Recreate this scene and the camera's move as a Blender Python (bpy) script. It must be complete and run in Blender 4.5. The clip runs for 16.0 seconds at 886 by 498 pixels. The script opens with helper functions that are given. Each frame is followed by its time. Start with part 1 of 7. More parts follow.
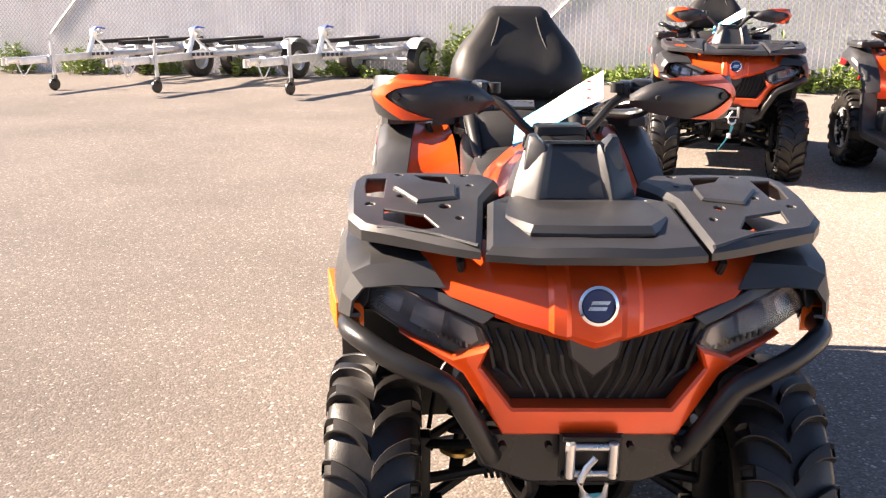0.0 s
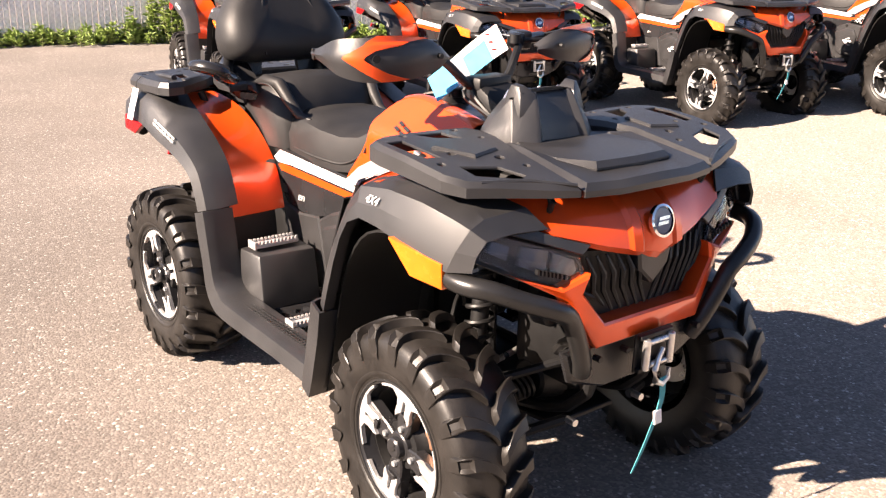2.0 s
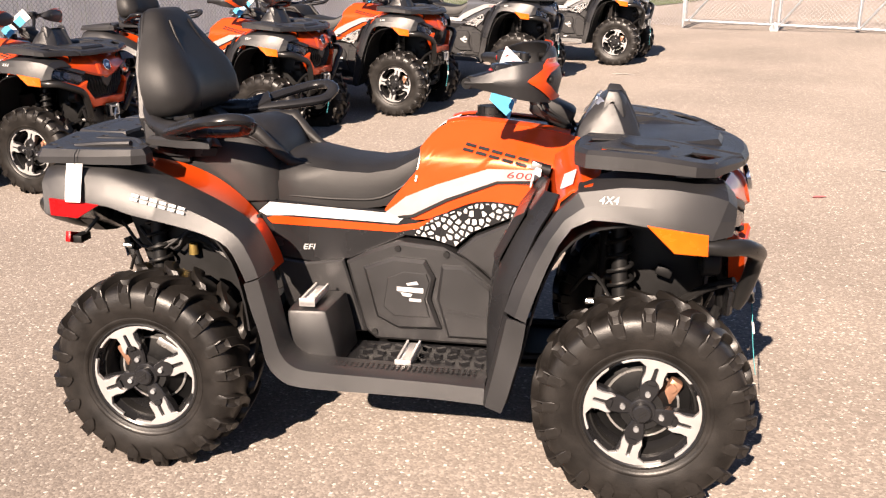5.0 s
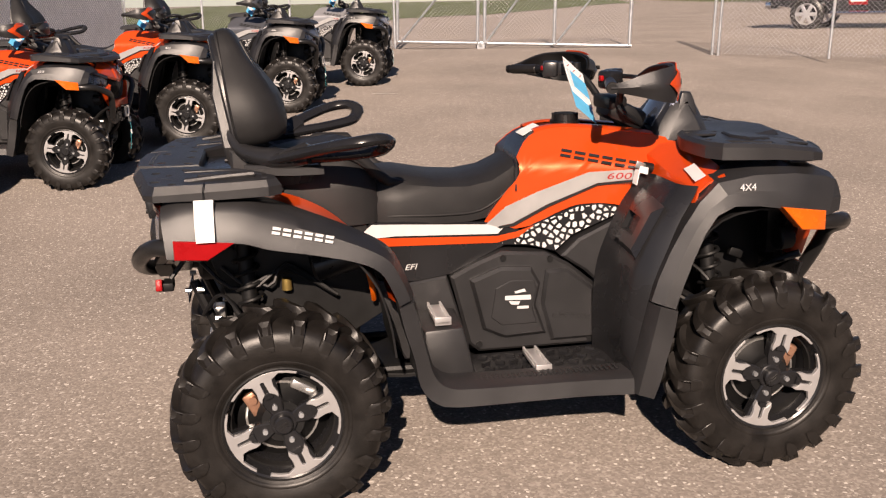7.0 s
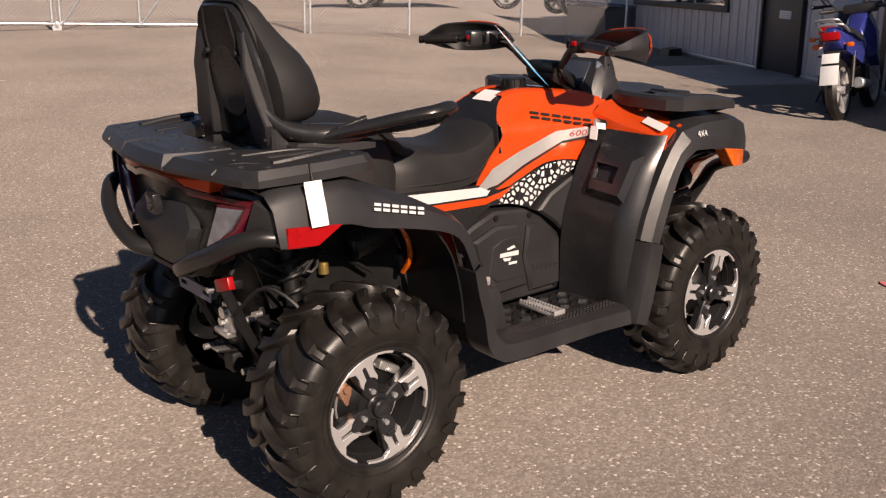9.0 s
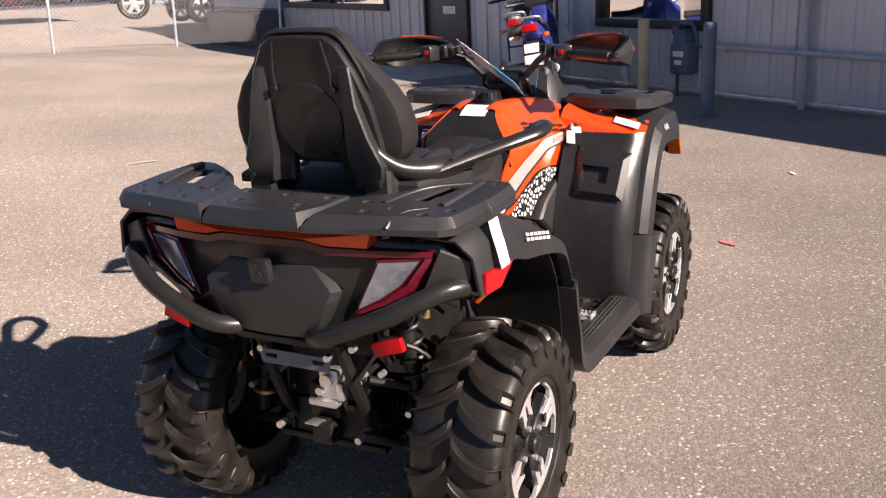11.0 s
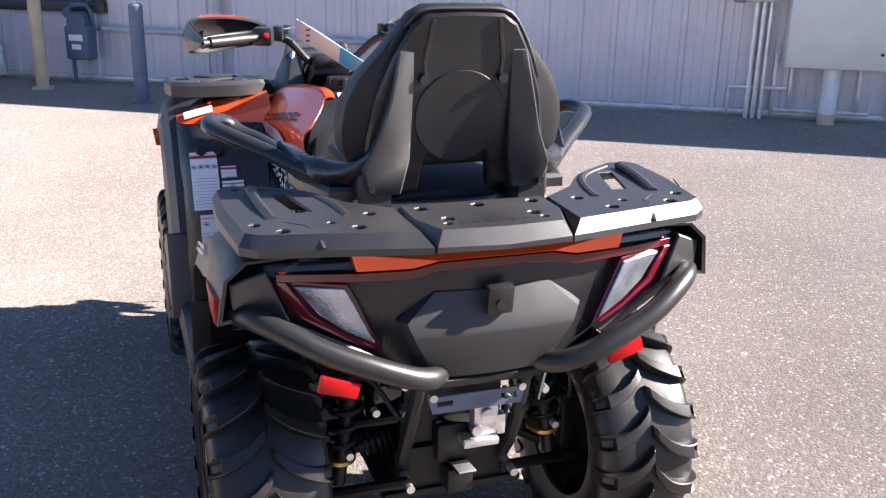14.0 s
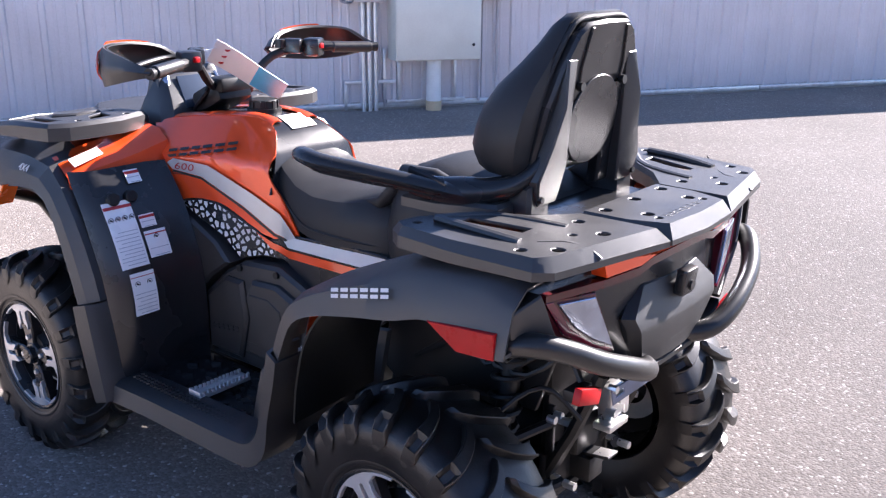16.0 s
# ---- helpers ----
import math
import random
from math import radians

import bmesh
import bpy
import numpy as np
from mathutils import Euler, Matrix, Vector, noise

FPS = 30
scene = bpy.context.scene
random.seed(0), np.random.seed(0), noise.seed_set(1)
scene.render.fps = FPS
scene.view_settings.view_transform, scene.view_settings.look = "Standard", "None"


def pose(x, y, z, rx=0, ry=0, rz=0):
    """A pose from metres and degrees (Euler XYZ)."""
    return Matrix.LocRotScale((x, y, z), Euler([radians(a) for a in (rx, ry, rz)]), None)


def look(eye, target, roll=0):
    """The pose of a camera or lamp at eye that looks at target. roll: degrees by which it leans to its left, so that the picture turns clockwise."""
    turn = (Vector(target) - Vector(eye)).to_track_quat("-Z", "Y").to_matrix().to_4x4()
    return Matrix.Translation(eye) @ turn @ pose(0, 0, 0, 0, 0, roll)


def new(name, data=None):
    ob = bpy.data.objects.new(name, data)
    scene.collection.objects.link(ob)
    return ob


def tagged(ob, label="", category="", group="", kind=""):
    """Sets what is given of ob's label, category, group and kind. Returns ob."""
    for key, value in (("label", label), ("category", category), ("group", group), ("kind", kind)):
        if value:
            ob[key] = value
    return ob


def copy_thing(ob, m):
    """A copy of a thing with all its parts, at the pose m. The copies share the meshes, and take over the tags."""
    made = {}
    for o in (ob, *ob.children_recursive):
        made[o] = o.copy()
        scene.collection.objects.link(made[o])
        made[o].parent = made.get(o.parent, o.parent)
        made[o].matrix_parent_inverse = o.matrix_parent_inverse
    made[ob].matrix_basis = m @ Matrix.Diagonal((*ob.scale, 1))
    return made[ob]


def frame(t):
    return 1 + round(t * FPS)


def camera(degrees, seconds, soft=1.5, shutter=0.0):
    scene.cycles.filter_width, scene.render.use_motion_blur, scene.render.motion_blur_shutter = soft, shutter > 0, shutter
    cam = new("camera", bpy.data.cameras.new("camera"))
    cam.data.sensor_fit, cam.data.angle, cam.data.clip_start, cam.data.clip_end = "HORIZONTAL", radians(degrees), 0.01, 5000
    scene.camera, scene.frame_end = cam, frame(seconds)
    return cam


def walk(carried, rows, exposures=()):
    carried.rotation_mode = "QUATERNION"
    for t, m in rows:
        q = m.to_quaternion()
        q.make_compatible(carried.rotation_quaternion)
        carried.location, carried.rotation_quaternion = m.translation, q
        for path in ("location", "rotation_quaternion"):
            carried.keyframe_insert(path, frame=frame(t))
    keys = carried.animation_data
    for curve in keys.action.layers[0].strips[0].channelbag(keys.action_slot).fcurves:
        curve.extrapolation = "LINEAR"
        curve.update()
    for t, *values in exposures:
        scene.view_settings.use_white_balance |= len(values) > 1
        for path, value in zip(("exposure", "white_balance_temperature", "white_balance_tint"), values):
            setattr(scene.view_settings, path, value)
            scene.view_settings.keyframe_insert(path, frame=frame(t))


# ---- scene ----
cam = camera(50.2, 16.0, soft=1.25)
PATH = [
    (0, (2.793, -0.348, 1.501), (0.876, -0.304, 0.934), 0.7),
    (0.5, (2.773, -0.767, 1.5), (0.885, -0.425, 0.936), 1.1),
    (1, (2.639, -1.038, 1.47), (0.832, -0.43, 0.865), 0.5),
    (1.5, (2.517, -1.345, 1.479), (0.866, -0.401, 0.862), 1.7),
    (2, (2.401, -1.722, 1.494), (0.911, -0.547, 0.862), 1.5),
    (2.5, (2.186, -2.007, 1.475), (0.879, -0.626, 0.855), 1.5),
    (3, (1.957, -2.301, 1.476), (0.818, -0.769, 0.881), 0.2),
    (3.5, (1.681, -2.576, 1.481), (0.745, -0.917, 0.87), -0.1),
    (4, (1.334, -2.733, 1.454), (0.567, -0.983, 0.862), -0.0),
    (4.2, (1.185, -2.792, 1.468), (0.495, -1.009, 0.878), -0.1),
    (6.3, (-0.258, -3.118, 1.457), (-0.107, -1.191, 0.94), -0.5),
    (6.5, (-0.402, -3.094, 1.437), (-0.205, -1.172, 0.921), -0.6),
    (7, (-0.73, -3.015, 1.446), (-0.38, -1.114, 0.935), -1.2),
    (7.5, (-1.097, -2.952, 1.442), (-0.499, -1.113, 0.931), -0.9),
    (8, (-1.427, -2.799, 1.439), (-0.678, -1.029, 0.886), -0.9),
    (8.5, (-1.738, -2.63, 1.444), (-0.768, -0.972, 0.888), -1.2),
    (8.7, (-1.88, -2.563, 1.431), (-0.805, -0.97, 0.876), -0.8),
    (10.8, (-2.766, -1.504, 1.498), (-1.099, -0.574, 0.9), -2.3),
    (11, (-2.793, -1.354, 1.507), (-1.089, -0.48, 0.929), -2.6),
    (11.5, (-2.907, -1.013, 1.503), (-1.096, -0.365, 0.954), -2.3),
    (12, (-2.984, -0.666, 1.516), (-1.114, -0.244, 0.949), -1.4),
    (12.5, (-2.952, -0.321, 1.499), (-1.041, -0.173, 0.927), -0.2),
    (13, (-2.925, 0.039, 1.49), (-1.018, -0.111, 0.905), 1.2),
    (13.5, (-2.842, 0.37, 1.495), (-0.984, -0.017, 0.865), 1.0),
    (14, (-2.684, 0.671, 1.502), (-0.892, 0.046, 0.872), 1.1),
    (14.5, (-2.569, 1.009, 1.498), (-0.9, 0.086, 0.897), 0.7),
    (15, (-2.369, 1.275, 1.488), (-0.832, 0.151, 0.879), 1.7),
    (15.5, (-2.141, 1.495, 1.494), (-0.792, 0.143, 0.902), 2.3),
    (16, (-1.903, 1.777, 1.499), (-0.688, 0.309, 0.889), 0.5),
]
EXPOSURES = [(0.0, 2.44, 7500, 17), (1.0, 2.27, 7500, 20), (2.5, 2.02, 7400, 19), (4.2, 1.50, 7400, 19), (6.3, 0.75, 7420, 19), (7.0, 0.40, 7420, 21), (8.7, 0.28, 7420, 21), (11.0, 1.09, 6920, 20), (12.5, 1.67, 6650, 17), (14.0, 2.35, 6170, 16), (15.0, 2.48, 5980, 17), (16.0, 2.61, 5880, 19)]
walk(cam, [(t, look(eye, target, roll)) for t, eye, target, roll in PATH], EXPOSURES)

# ---- daylight: clear sky and one low sun ----
SUN_FROM = Vector((-0.208, -0.978, 0.577)).normalized()
world = bpy.data.worlds.new("daylight")
scene.world = world
world.use_nodes = True
sky = world.node_tree.nodes.new("ShaderNodeTexSky")
sky.sky_type = "NISHITA"
sky.sun_disc = False
sky.sun_elevation = radians(30)
sky.sun_rotation = radians(192)
sky.ozone_density = 1.6
sky.altitude = 1500
sky.air_density = 0.75
sky.dust_density = 0.35
backdrop_node = world.node_tree.nodes["Background"]
backdrop_node.inputs["Strength"].default_value = 0.053
world.node_tree.links.new(sky.outputs[0], backdrop_node.inputs[0])
sun_data = bpy.data.lights.new("sun", "SUN")
sun_data.energy = 5.0
sun_data.angle = radians(0.55)
sun_data.color = (1.0, 0.90, 0.78)
sun = new("sun", sun_data)
sun.matrix_world = look(SUN_FROM * 20, (0, 0, 0))


# ---- materials ----
def mat(name, rgb, rough=0.5, metal=0.0, var=0.15, scale=9.0, bump=0.0, bscale=300.0, coat=0.0, rvar=0.1, spec=0.5):
    """A surface with large stains, fine grain and a little relief."""
    m = bpy.data.materials.new(name)
    m.use_nodes = True
    n, l = m.node_tree.nodes, m.node_tree.links
    b = n["Principled BSDF"]
    tc = n.new("ShaderNodeTexCoord")
    big = n.new("ShaderNodeTexNoise")
    big.inputs["Scale"].default_value, big.inputs["Detail"].default_value = scale, 5
    fine = n.new("ShaderNodeTexNoise")
    fine.inputs["Scale"].default_value, fine.inputs["Detail"].default_value = bscale, 2
    l.new(tc.outputs["Object"], big.inputs["Vector"])
    l.new(tc.outputs["Object"], fine.inputs["Vector"])
    add = n.new("ShaderNodeMath")
    add.operation = "MULTIPLY_ADD"
    l.new(fine.outputs["Fac"], add.inputs[0])
    add.inputs[1].default_value = 0.4
    l.new(big.outputs["Fac"], add.inputs[2])
    ramp = n.new("ShaderNodeValToRGB")
    lo, hi = [c * (1 - var) for c in rgb], [min(1, c * (1 + var)) for c in rgb]
    ramp.color_ramp.elements[0].position, ramp.color_ramp.elements[0].color = 0.45, (*lo, 1)
    ramp.color_ramp.elements[1].position, ramp.color_ramp.elements[1].color = 0.95, (*hi, 1)
    l.new(add.outputs[0], ramp.inputs["Fac"])
    l.new(ramp.outputs["Color"], b.inputs["Base Color"])
    rr = n.new("ShaderNodeMapRange")
    rr.inputs["To Min"].default_value, rr.inputs["To Max"].default_value = max(0.02, rough - rvar), min(1, rough + rvar)
    l.new(big.outputs["Fac"], rr.inputs["Value"])
    l.new(rr.outputs[0], b.inputs["Roughness"])
    b.inputs["Metallic"].default_value = metal
    b.inputs["Coat Weight"].default_value = coat
    b.inputs["Coat Roughness"].default_value = 0.06
    b.inputs["Specular IOR Level"].default_value = spec
    if bump:
        bp = n.new("ShaderNodeBump")
        bp.inputs["Strength"].default_value, bp.inputs["Distance"].default_value = bump, 0.002
        l.new(fine.outputs["Fac"], bp.inputs["Height"])
        l.new(bp.outputs["Normal"], b.inputs["Normal"])
    return m


def glass_mat(name, tint, rough=0.02, alpha=0.3):
    m = bpy.data.materials.new(name)
    m.use_nodes = True
    b = m.node_tree.nodes["Principled BSDF"]
    b.inputs["Base Color"].default_value = (*tint, 1)
    b.inputs["Roughness"].default_value = rough
    b.inputs["Transmission Weight"].default_value = 1.0
    b.inputs["IOR"].default_value = 1.45
    return m


LENSGLASS = glass_mat("clear_lens_plastic", (0.92, 0.92, 0.94))
ORANGE = mat("orange_paint", (0.88, 0.088, 0.012), 0.33, 0.32, 0.1, 6, 0.05, 900, coat=0.8)
PLASTIC = mat("grained_black_plastic", (0.0205, 0.0202, 0.0215), 0.43, 0, 0.28, 7, 0.25, 700, rvar=0.10, spec=0.75)
PEBBLED = mat("pebbled_charcoal_plastic", (0.0145, 0.0145, 0.0158), 0.5, 0, 0.2, 9, 0.35, 650, rvar=0.08, spec=0.7)
SMOOTHBLACK = mat("smooth_black_plastic", (0.017, 0.017, 0.0185), 0.27, 0, 0.25, 6, 0.06, 500, rvar=0.08)
DARK = mat("matt_black_steel", (0.009, 0.009, 0.0095), 0.5, 0.2, 0.3, 12, 0.1, 400)
VINYL = mat("black_vinyl", (0.0205, 0.020, 0.0205), 0.50, 0, 0.2, 10, 0.22, 420, rvar=0.06, spec=0.32)
RUBBER = mat("tyre_rubber", (0.0148, 0.0130, 0.0118), 0.40, 0, 0.6, 14, 0.2, 260)
ALLOY = mat("machined_alloy", (0.62, 0.61, 0.61), 0.34, 0.55, 0.08, 20, 0.03, 800)
GALV = mat("galvanised_steel", (0.62, 0.64, 0.66), 0.42, 0.8, 0.18, 12, 0.1, 150)
BRIGHT = mat("bright_zinc", (0.75, 0.74, 0.72), 0.3, 0.85, 0.12, 20, 0.05, 300)
TUBE = mat("powder_coated_tube", (0.019, 0.0185, 0.0185), 0.32, 0.1, 0.2, 12, 0.1, 500)
WHITE = mat("white_decal", (0.66, 0.66, 0.66), 0.4, 0, 0.06, 20)
STICKER = mat("glossy_white_sticker", (0.93, 0.93, 0.93), 0.3, 0, 0.03, 14)
PAPER = mat("white_paper", (0.86, 0.86, 0.85), 0.7, 0, 0.06, 14)
SILVERDECAL = mat("silver_decal", (0.58, 0.57, 0.56), 0.36, 0.5, 0.06, 20)
BLUETAG = mat("blue_card", (0.10, 0.50, 0.80), 0.45, 0, 0.12, 25)
REDREFL = mat("red_reflector", (0.36, 0.006, 0.008), 0.3, 0, 0.1, 40, 0.2, 500, spec=0.25)
ORREFL = mat("orange_reflector", (0.86, 0.145, 0.010), 0.25, 0, 0.1, 40, 0.2, 500, coat=0.5)
LAMPRED = mat("dark_red_lens", (0.075, 0.004, 0.008), 0.18, 0, 0.2, 30, coat=0.4)
TAILRED = mat("clear_red_lens", (0.13, 0.008, 0.022), 0.12, 0, 0.15, 30, coat=0.8)
DIMLENS = mat("dark_lamp_reflector", (0.21, 0.21, 0.23), 0.2, 0.8, 0.25, 35, 0.3, 160)
LENS = mat("pale_lamp_reflector", (0.40, 0.43, 0.50), 0.2, 0.75, 0.25, 35, 0.4, 160)
SMOKED = mat("smoked_lens", (0.020, 0.020, 0.023), 0.06, 0, 0.2, 10, coat=1.0)
CHROME = mat("chrome", (0.86, 0.86, 0.87), 0.08, 1.0, 0.04, 10)
BLUEBADGE = mat("dark_blue_badge", (0.015, 0.025, 0.10), 0.2, 0, 0.1, 10, coat=0.8)
TEAL = mat("teal_webbing", (0.04, 0.32, 0.36), 0.75, 0, 0.2, 60, 0.4, 600)
GOLD = mat("yellow_zinc", (0.60, 0.42, 0.14), 0.35, 0.8, 0.2, 20)
NAVY = mat("dark_blue_steel", (0.13, 0.15, 0.22), 0.38, 0.4, 0.2, 12)
COPPER = mat("copper_disc", (0.55, 0.30, 0.20), 0.35, 0.7, 0.2, 20)
REDTEXT = mat("dark_red_print", (0.45, 0.02, 0.02), 0.4, 0, 0.1, 20)
BLACKTEXT = mat("black_print", (0.02, 0.02, 0.02), 0.4, 0, 0.1, 20)
GREYTEXT = mat("grey_print", (0.46, 0.47, 0.52), 0.5, 0, 0.1, 20)
SCREEN = mat("display_glass", (0.04, 0.05, 0.07), 0.08, 0, 0.1, 10, coat=1.0)
BLUEPAINT = mat("blue_paint", (0.03, 0.04, 0.22), 0.25, 0.1, 0.15, 8, coat=0.6)
GREYPAINT = mat("dark_grey_metallic_paint", (0.13, 0.135, 0.15), 0.3, 0.5, 0.1, 6, coat=0.7)
SILVERPAINT = mat("silver_grey_paint", (0.40, 0.40, 0.41), 0.28, 0.5, 0.1, 6, coat=0.7)


# ---- mesh tools ----
def crs(pts, n):
    """n + 1 points on a smooth curve through pts."""
    p = [Vector(q) for q in pts]
    if len(p) < 3:
        return [p[0].lerp(p[-1], i / n) for i in range(n + 1)]
    lens = [0.0]
    for a, b in zip(p, p[1:]):
        lens.append(lens[-1] + (b - a).length)
    out = []
    for i in range(n + 1):
        s = lens[-1] * i / n
        k = max(j for j in range(len(p) - 1) if lens[j] <= s + 1e-9)
        f = (s - lens[k]) / max(1e-9, lens[k + 1] - lens[k])
        a, b, c, d = p[max(k - 1, 0)], p[k], p[k + 1], p[min(k + 2, len(p) - 1)]
        out.append(0.5 * ((2 * b) + (c - a) * f + (2 * a - 5 * b + 4 * c - d) * f * f + (3 * b - a - 3 * c + d) * f ** 3))
    return out


def soften(bm, w, seg=2, angle=28):
    if w:
        es = [e for e in bm.edges if len(e.link_faces) == 2 and e.calc_face_angle(0) > radians(angle)]
        if es:
            bmesh.ops.bevel(bm, geom=es, offset=w, segments=seg, profile=0.5, affect="EDGES", clamp_overlap=True)
    return bm


def loft(rings, closed=True, cap=True, bevel=0.0):
    bm = bmesh.new()
    vs = [[bm.verts.new(p) for p in r] for r in rings]
    k = len(rings[0])
    for a, b in zip(vs, vs[1:]):
        for i in range(k if closed else k - 1):
            j = (i + 1) % k
            bm.faces.new((a[i], a[j], b[j], b[i]))
    if cap and closed:
        bm.faces.new(vs[0])
        bm.faces.new(vs[-1][::-1])
    bmesh.ops.recalc_face_normals(bm, faces=bm.faces)
    return soften(bm, bevel)


def thicken(bm, thick):
    """A second skin along the vertex normals, closed round the rim."""
    bm.normal_update()
    faces = bm.faces[:]
    rim = [e.verts[:] for e in bm.edges if len(e.link_faces) == 1]
    twin = {}
    for v in bm.verts[:]:
        lean = max(0.55, min([1.0] + [v.normal.dot(f.normal) for f in v.link_faces]))
        twin[v] = bm.verts.new(v.co - v.normal * (thick / lean))
    for f in faces:
        bm.faces.new([twin[v] for v in reversed(f.verts[:])])
    for a, b in rim:
        bm.faces.new((a, b, twin[b], twin[a]))
    bmesh.ops.recalc_face_normals(bm, faces=bm.faces)


def sheet(rows, thick=0.006, nu=0, nv=0, bevel=0.0):
    """A curved panel through rows of points, given thickness; nu, nv resample it smoothly."""
    if nv:
        rows = [crs(r, nv) for r in rows]
    if nu:
        cols = [crs([r[j] for r in rows], nu) for j in range(len(rows[0]))]
        rows = [[c[i] for c in cols] for i in range(nu + 1)]
    bm = bmesh.new()
    vs = [[bm.verts.new(p) for p in r] for r in rows]
    for a, b in zip(vs, vs[1:]):
        for i in range(len(a) - 1):
            bm.faces.new((a[i], a[i + 1], b[i + 1], b[i]))
    bmesh.ops.recalc_face_normals(bm, faces=bm.faces)
    if thick:
        thicken(bm, thick)
    return soften(bm, bevel)


def at_plane(plane, p, d):
    a, b = p
    return {"xz": (a, d, b), "yz": (d, a, b), "xy": (a, b, d)}[plane]


def prism(poly, plane, d0, d1, bevel=0.003, seg=2):
    """A polygon of a plane, drawn out from d0 to d1; either may be a function of the point."""
    f0 = d0 if callable(d0) else (lambda a, b: d0)
    f1 = d1 if callable(d1) else (lambda a, b: d1)
    c = bevel * 0.8
    rings = [[at_plane(plane, p, f0(*p)) for p in poly]]
    if c:
        small = shrink(poly, c)
        rings.append([at_plane(plane, p, f1(*p) + math.copysign(c, f0(*p) - f1(*p))) for p in poly])
        rings.append([at_plane(plane, q, f1(*p)) for p, q in zip(poly, small)])
    else:
        rings.append([at_plane(plane, p, f1(*p)) for p in poly])
    bm = loft(rings)
    bmesh.ops.triangulate(bm, faces=[f for f in bm.faces if len(f.verts) > 4])
    return bm


def shrink(poly, d):
    """The polygon moved inwards by d, one number or one for each corner (outwards when negative)."""
    n = len(poly)
    area = sum(poly[i][0] * poly[(i + 1) % n][1] - poly[(i + 1) % n][0] * poly[i][1] for i in range(n))
    ds = [v if area > 0 else -v for v in (d if isinstance(d, list) else [d] * n)]
    out = []
    for i in range(n):
        a, b, c = (Vector(poly[(i + k) % n]) for k in (-1, 0, 1))
        e, f = (b - a).normalized(), (c - b).normalized()
        m = Vector((-e.y - f.y, e.x + f.x))
        m = m.normalized() if m.length > 1e-6 else Vector((-e.y, e.x))
        k = max(0.4, m.dot(Vector((-e.y, e.x))))
        out.append(tuple(b + m * ds[i] / k))
    return out


def plate(outline, holes, z0, z1, edge=0.006, zf=None, skin=0.006, steep=0.9):
    """A hollow moulded plate: a thin top with holes, a chamfer (one width, or one for each corner) and a skirt."""
    zf = zf or (lambda x, y: 0.0)
    bm = bmesh.new()

    def loop(poly, z, f=1.0):
        vs = [bm.verts.new((x, y, (z[i] if isinstance(z, list) else z) + f * zf(x, y))) for i, (x, y) in enumerate(poly)]
        return vs, [bm.edges.new((vs[i], vs[(i + 1) % len(vs)])) for i in range(len(vs))]

    def wall(*rings):
        for a, b in zip(rings, rings[1:]):
            for i in range(len(a)):
                j = (i + 1) % len(a)
                bm.faces.new((a[i], a[j], b[j], b[i]))

    es = edge if isinstance(edge, list) else [edge] * len(outline)
    skin = min(skin, 0.6 * (z1 - z0))
    foot, _ = loop(outline, z0, 0.6)
    mid, _ = loop(outline, [z1 - e * steep for e in es])
    hi, tops = loop(shrink(outline, es), z1)
    heel, _ = loop(shrink(outline, 0.005), z0, 0.6)
    under, bots = loop(shrink(outline, [e + 0.002 for e in es]), z1 - skin)
    wall(hi, mid, foot, heel, under)
    for h in holes:
        top, te = loop(shrink(h, -0.002), z1)
        neck, _ = loop(h, z1 - 0.002)
        low, le = loop(h, z1 - skin)
        wall(top, neck, low)
        tops += te
        bots += le
    bmesh.ops.triangle_fill(bm, use_beauty=True, use_dissolve=False, edges=tops)
    bmesh.ops.triangle_fill(bm, use_beauty=True, use_dissolve=False, edges=bots)
    bmesh.ops.recalc_face_normals(bm, faces=bm.faces)
    return bm


def tube(pts, r, seg=10, n=0, flat=1.0, cap=True):
    """A round bar along pts; n resamples it smoothly; flat squashes it in height."""
    p = crs(pts, n) if n else [Vector(q) for q in pts]
    rings = []
    up = Vector((0, 0, 1))
    for i, q in enumerate(p):
        d = (p[min(i + 1, len(p) - 1)] - p[max(i - 1, 0)]).normalized()
        side = d.cross(up)
        if side.length < 0.05:
            side = d.cross(Vector((0, 1, 0)))
        side.normalize()
        top = side.cross(d)
        rad = r[i] if isinstance(r, list) else r
        rings.append([q + side * math.cos(a) * rad + top * math.sin(a) * rad * flat for a in (2 * math.pi * k / seg for k in range(seg))])
    return loft(rings, cap=cap)


def cyl(p0, p1, r, seg=14, r1=None, bevel=0.0):
    p0, p1 = Vector(p0), Vector(p1)
    bm = tube([p0, p1], [r, r if r1 is None else r1], seg)
    return soften(bm, bevel, 1, 50)


def box(c, d, rot=(0, 0, 0), bevel=0.004, seg=2):
    bm = bmesh.new()
    bmesh.ops.create_cube(bm, size=1, matrix=pose(*c, *rot) @ Matrix.Diagonal((*d, 1)))
    return soften(bm, bevel, seg)


def revolve(profile, seg=40, axis="y"):
    """(radius, along) points turned round an axis through the origin."""
    rings = []
    for i in range(seg):
        a = 2 * math.pi * i / seg
        c, s = math.cos(a), math.sin(a)
        rings.append([{"y": (r * c, h, r * s), "z": (r * c, r * s, h), "x": (h, r * c, r * s)}[axis] for r, h in profile])
    bm = loft(rings + [rings[0]], closed=False, cap=False)
    bmesh.ops.remove_doubles(bm, verts=bm.verts, dist=1e-5)
    bmesh.ops.recalc_face_normals(bm, faces=bm.faces)
    return bm


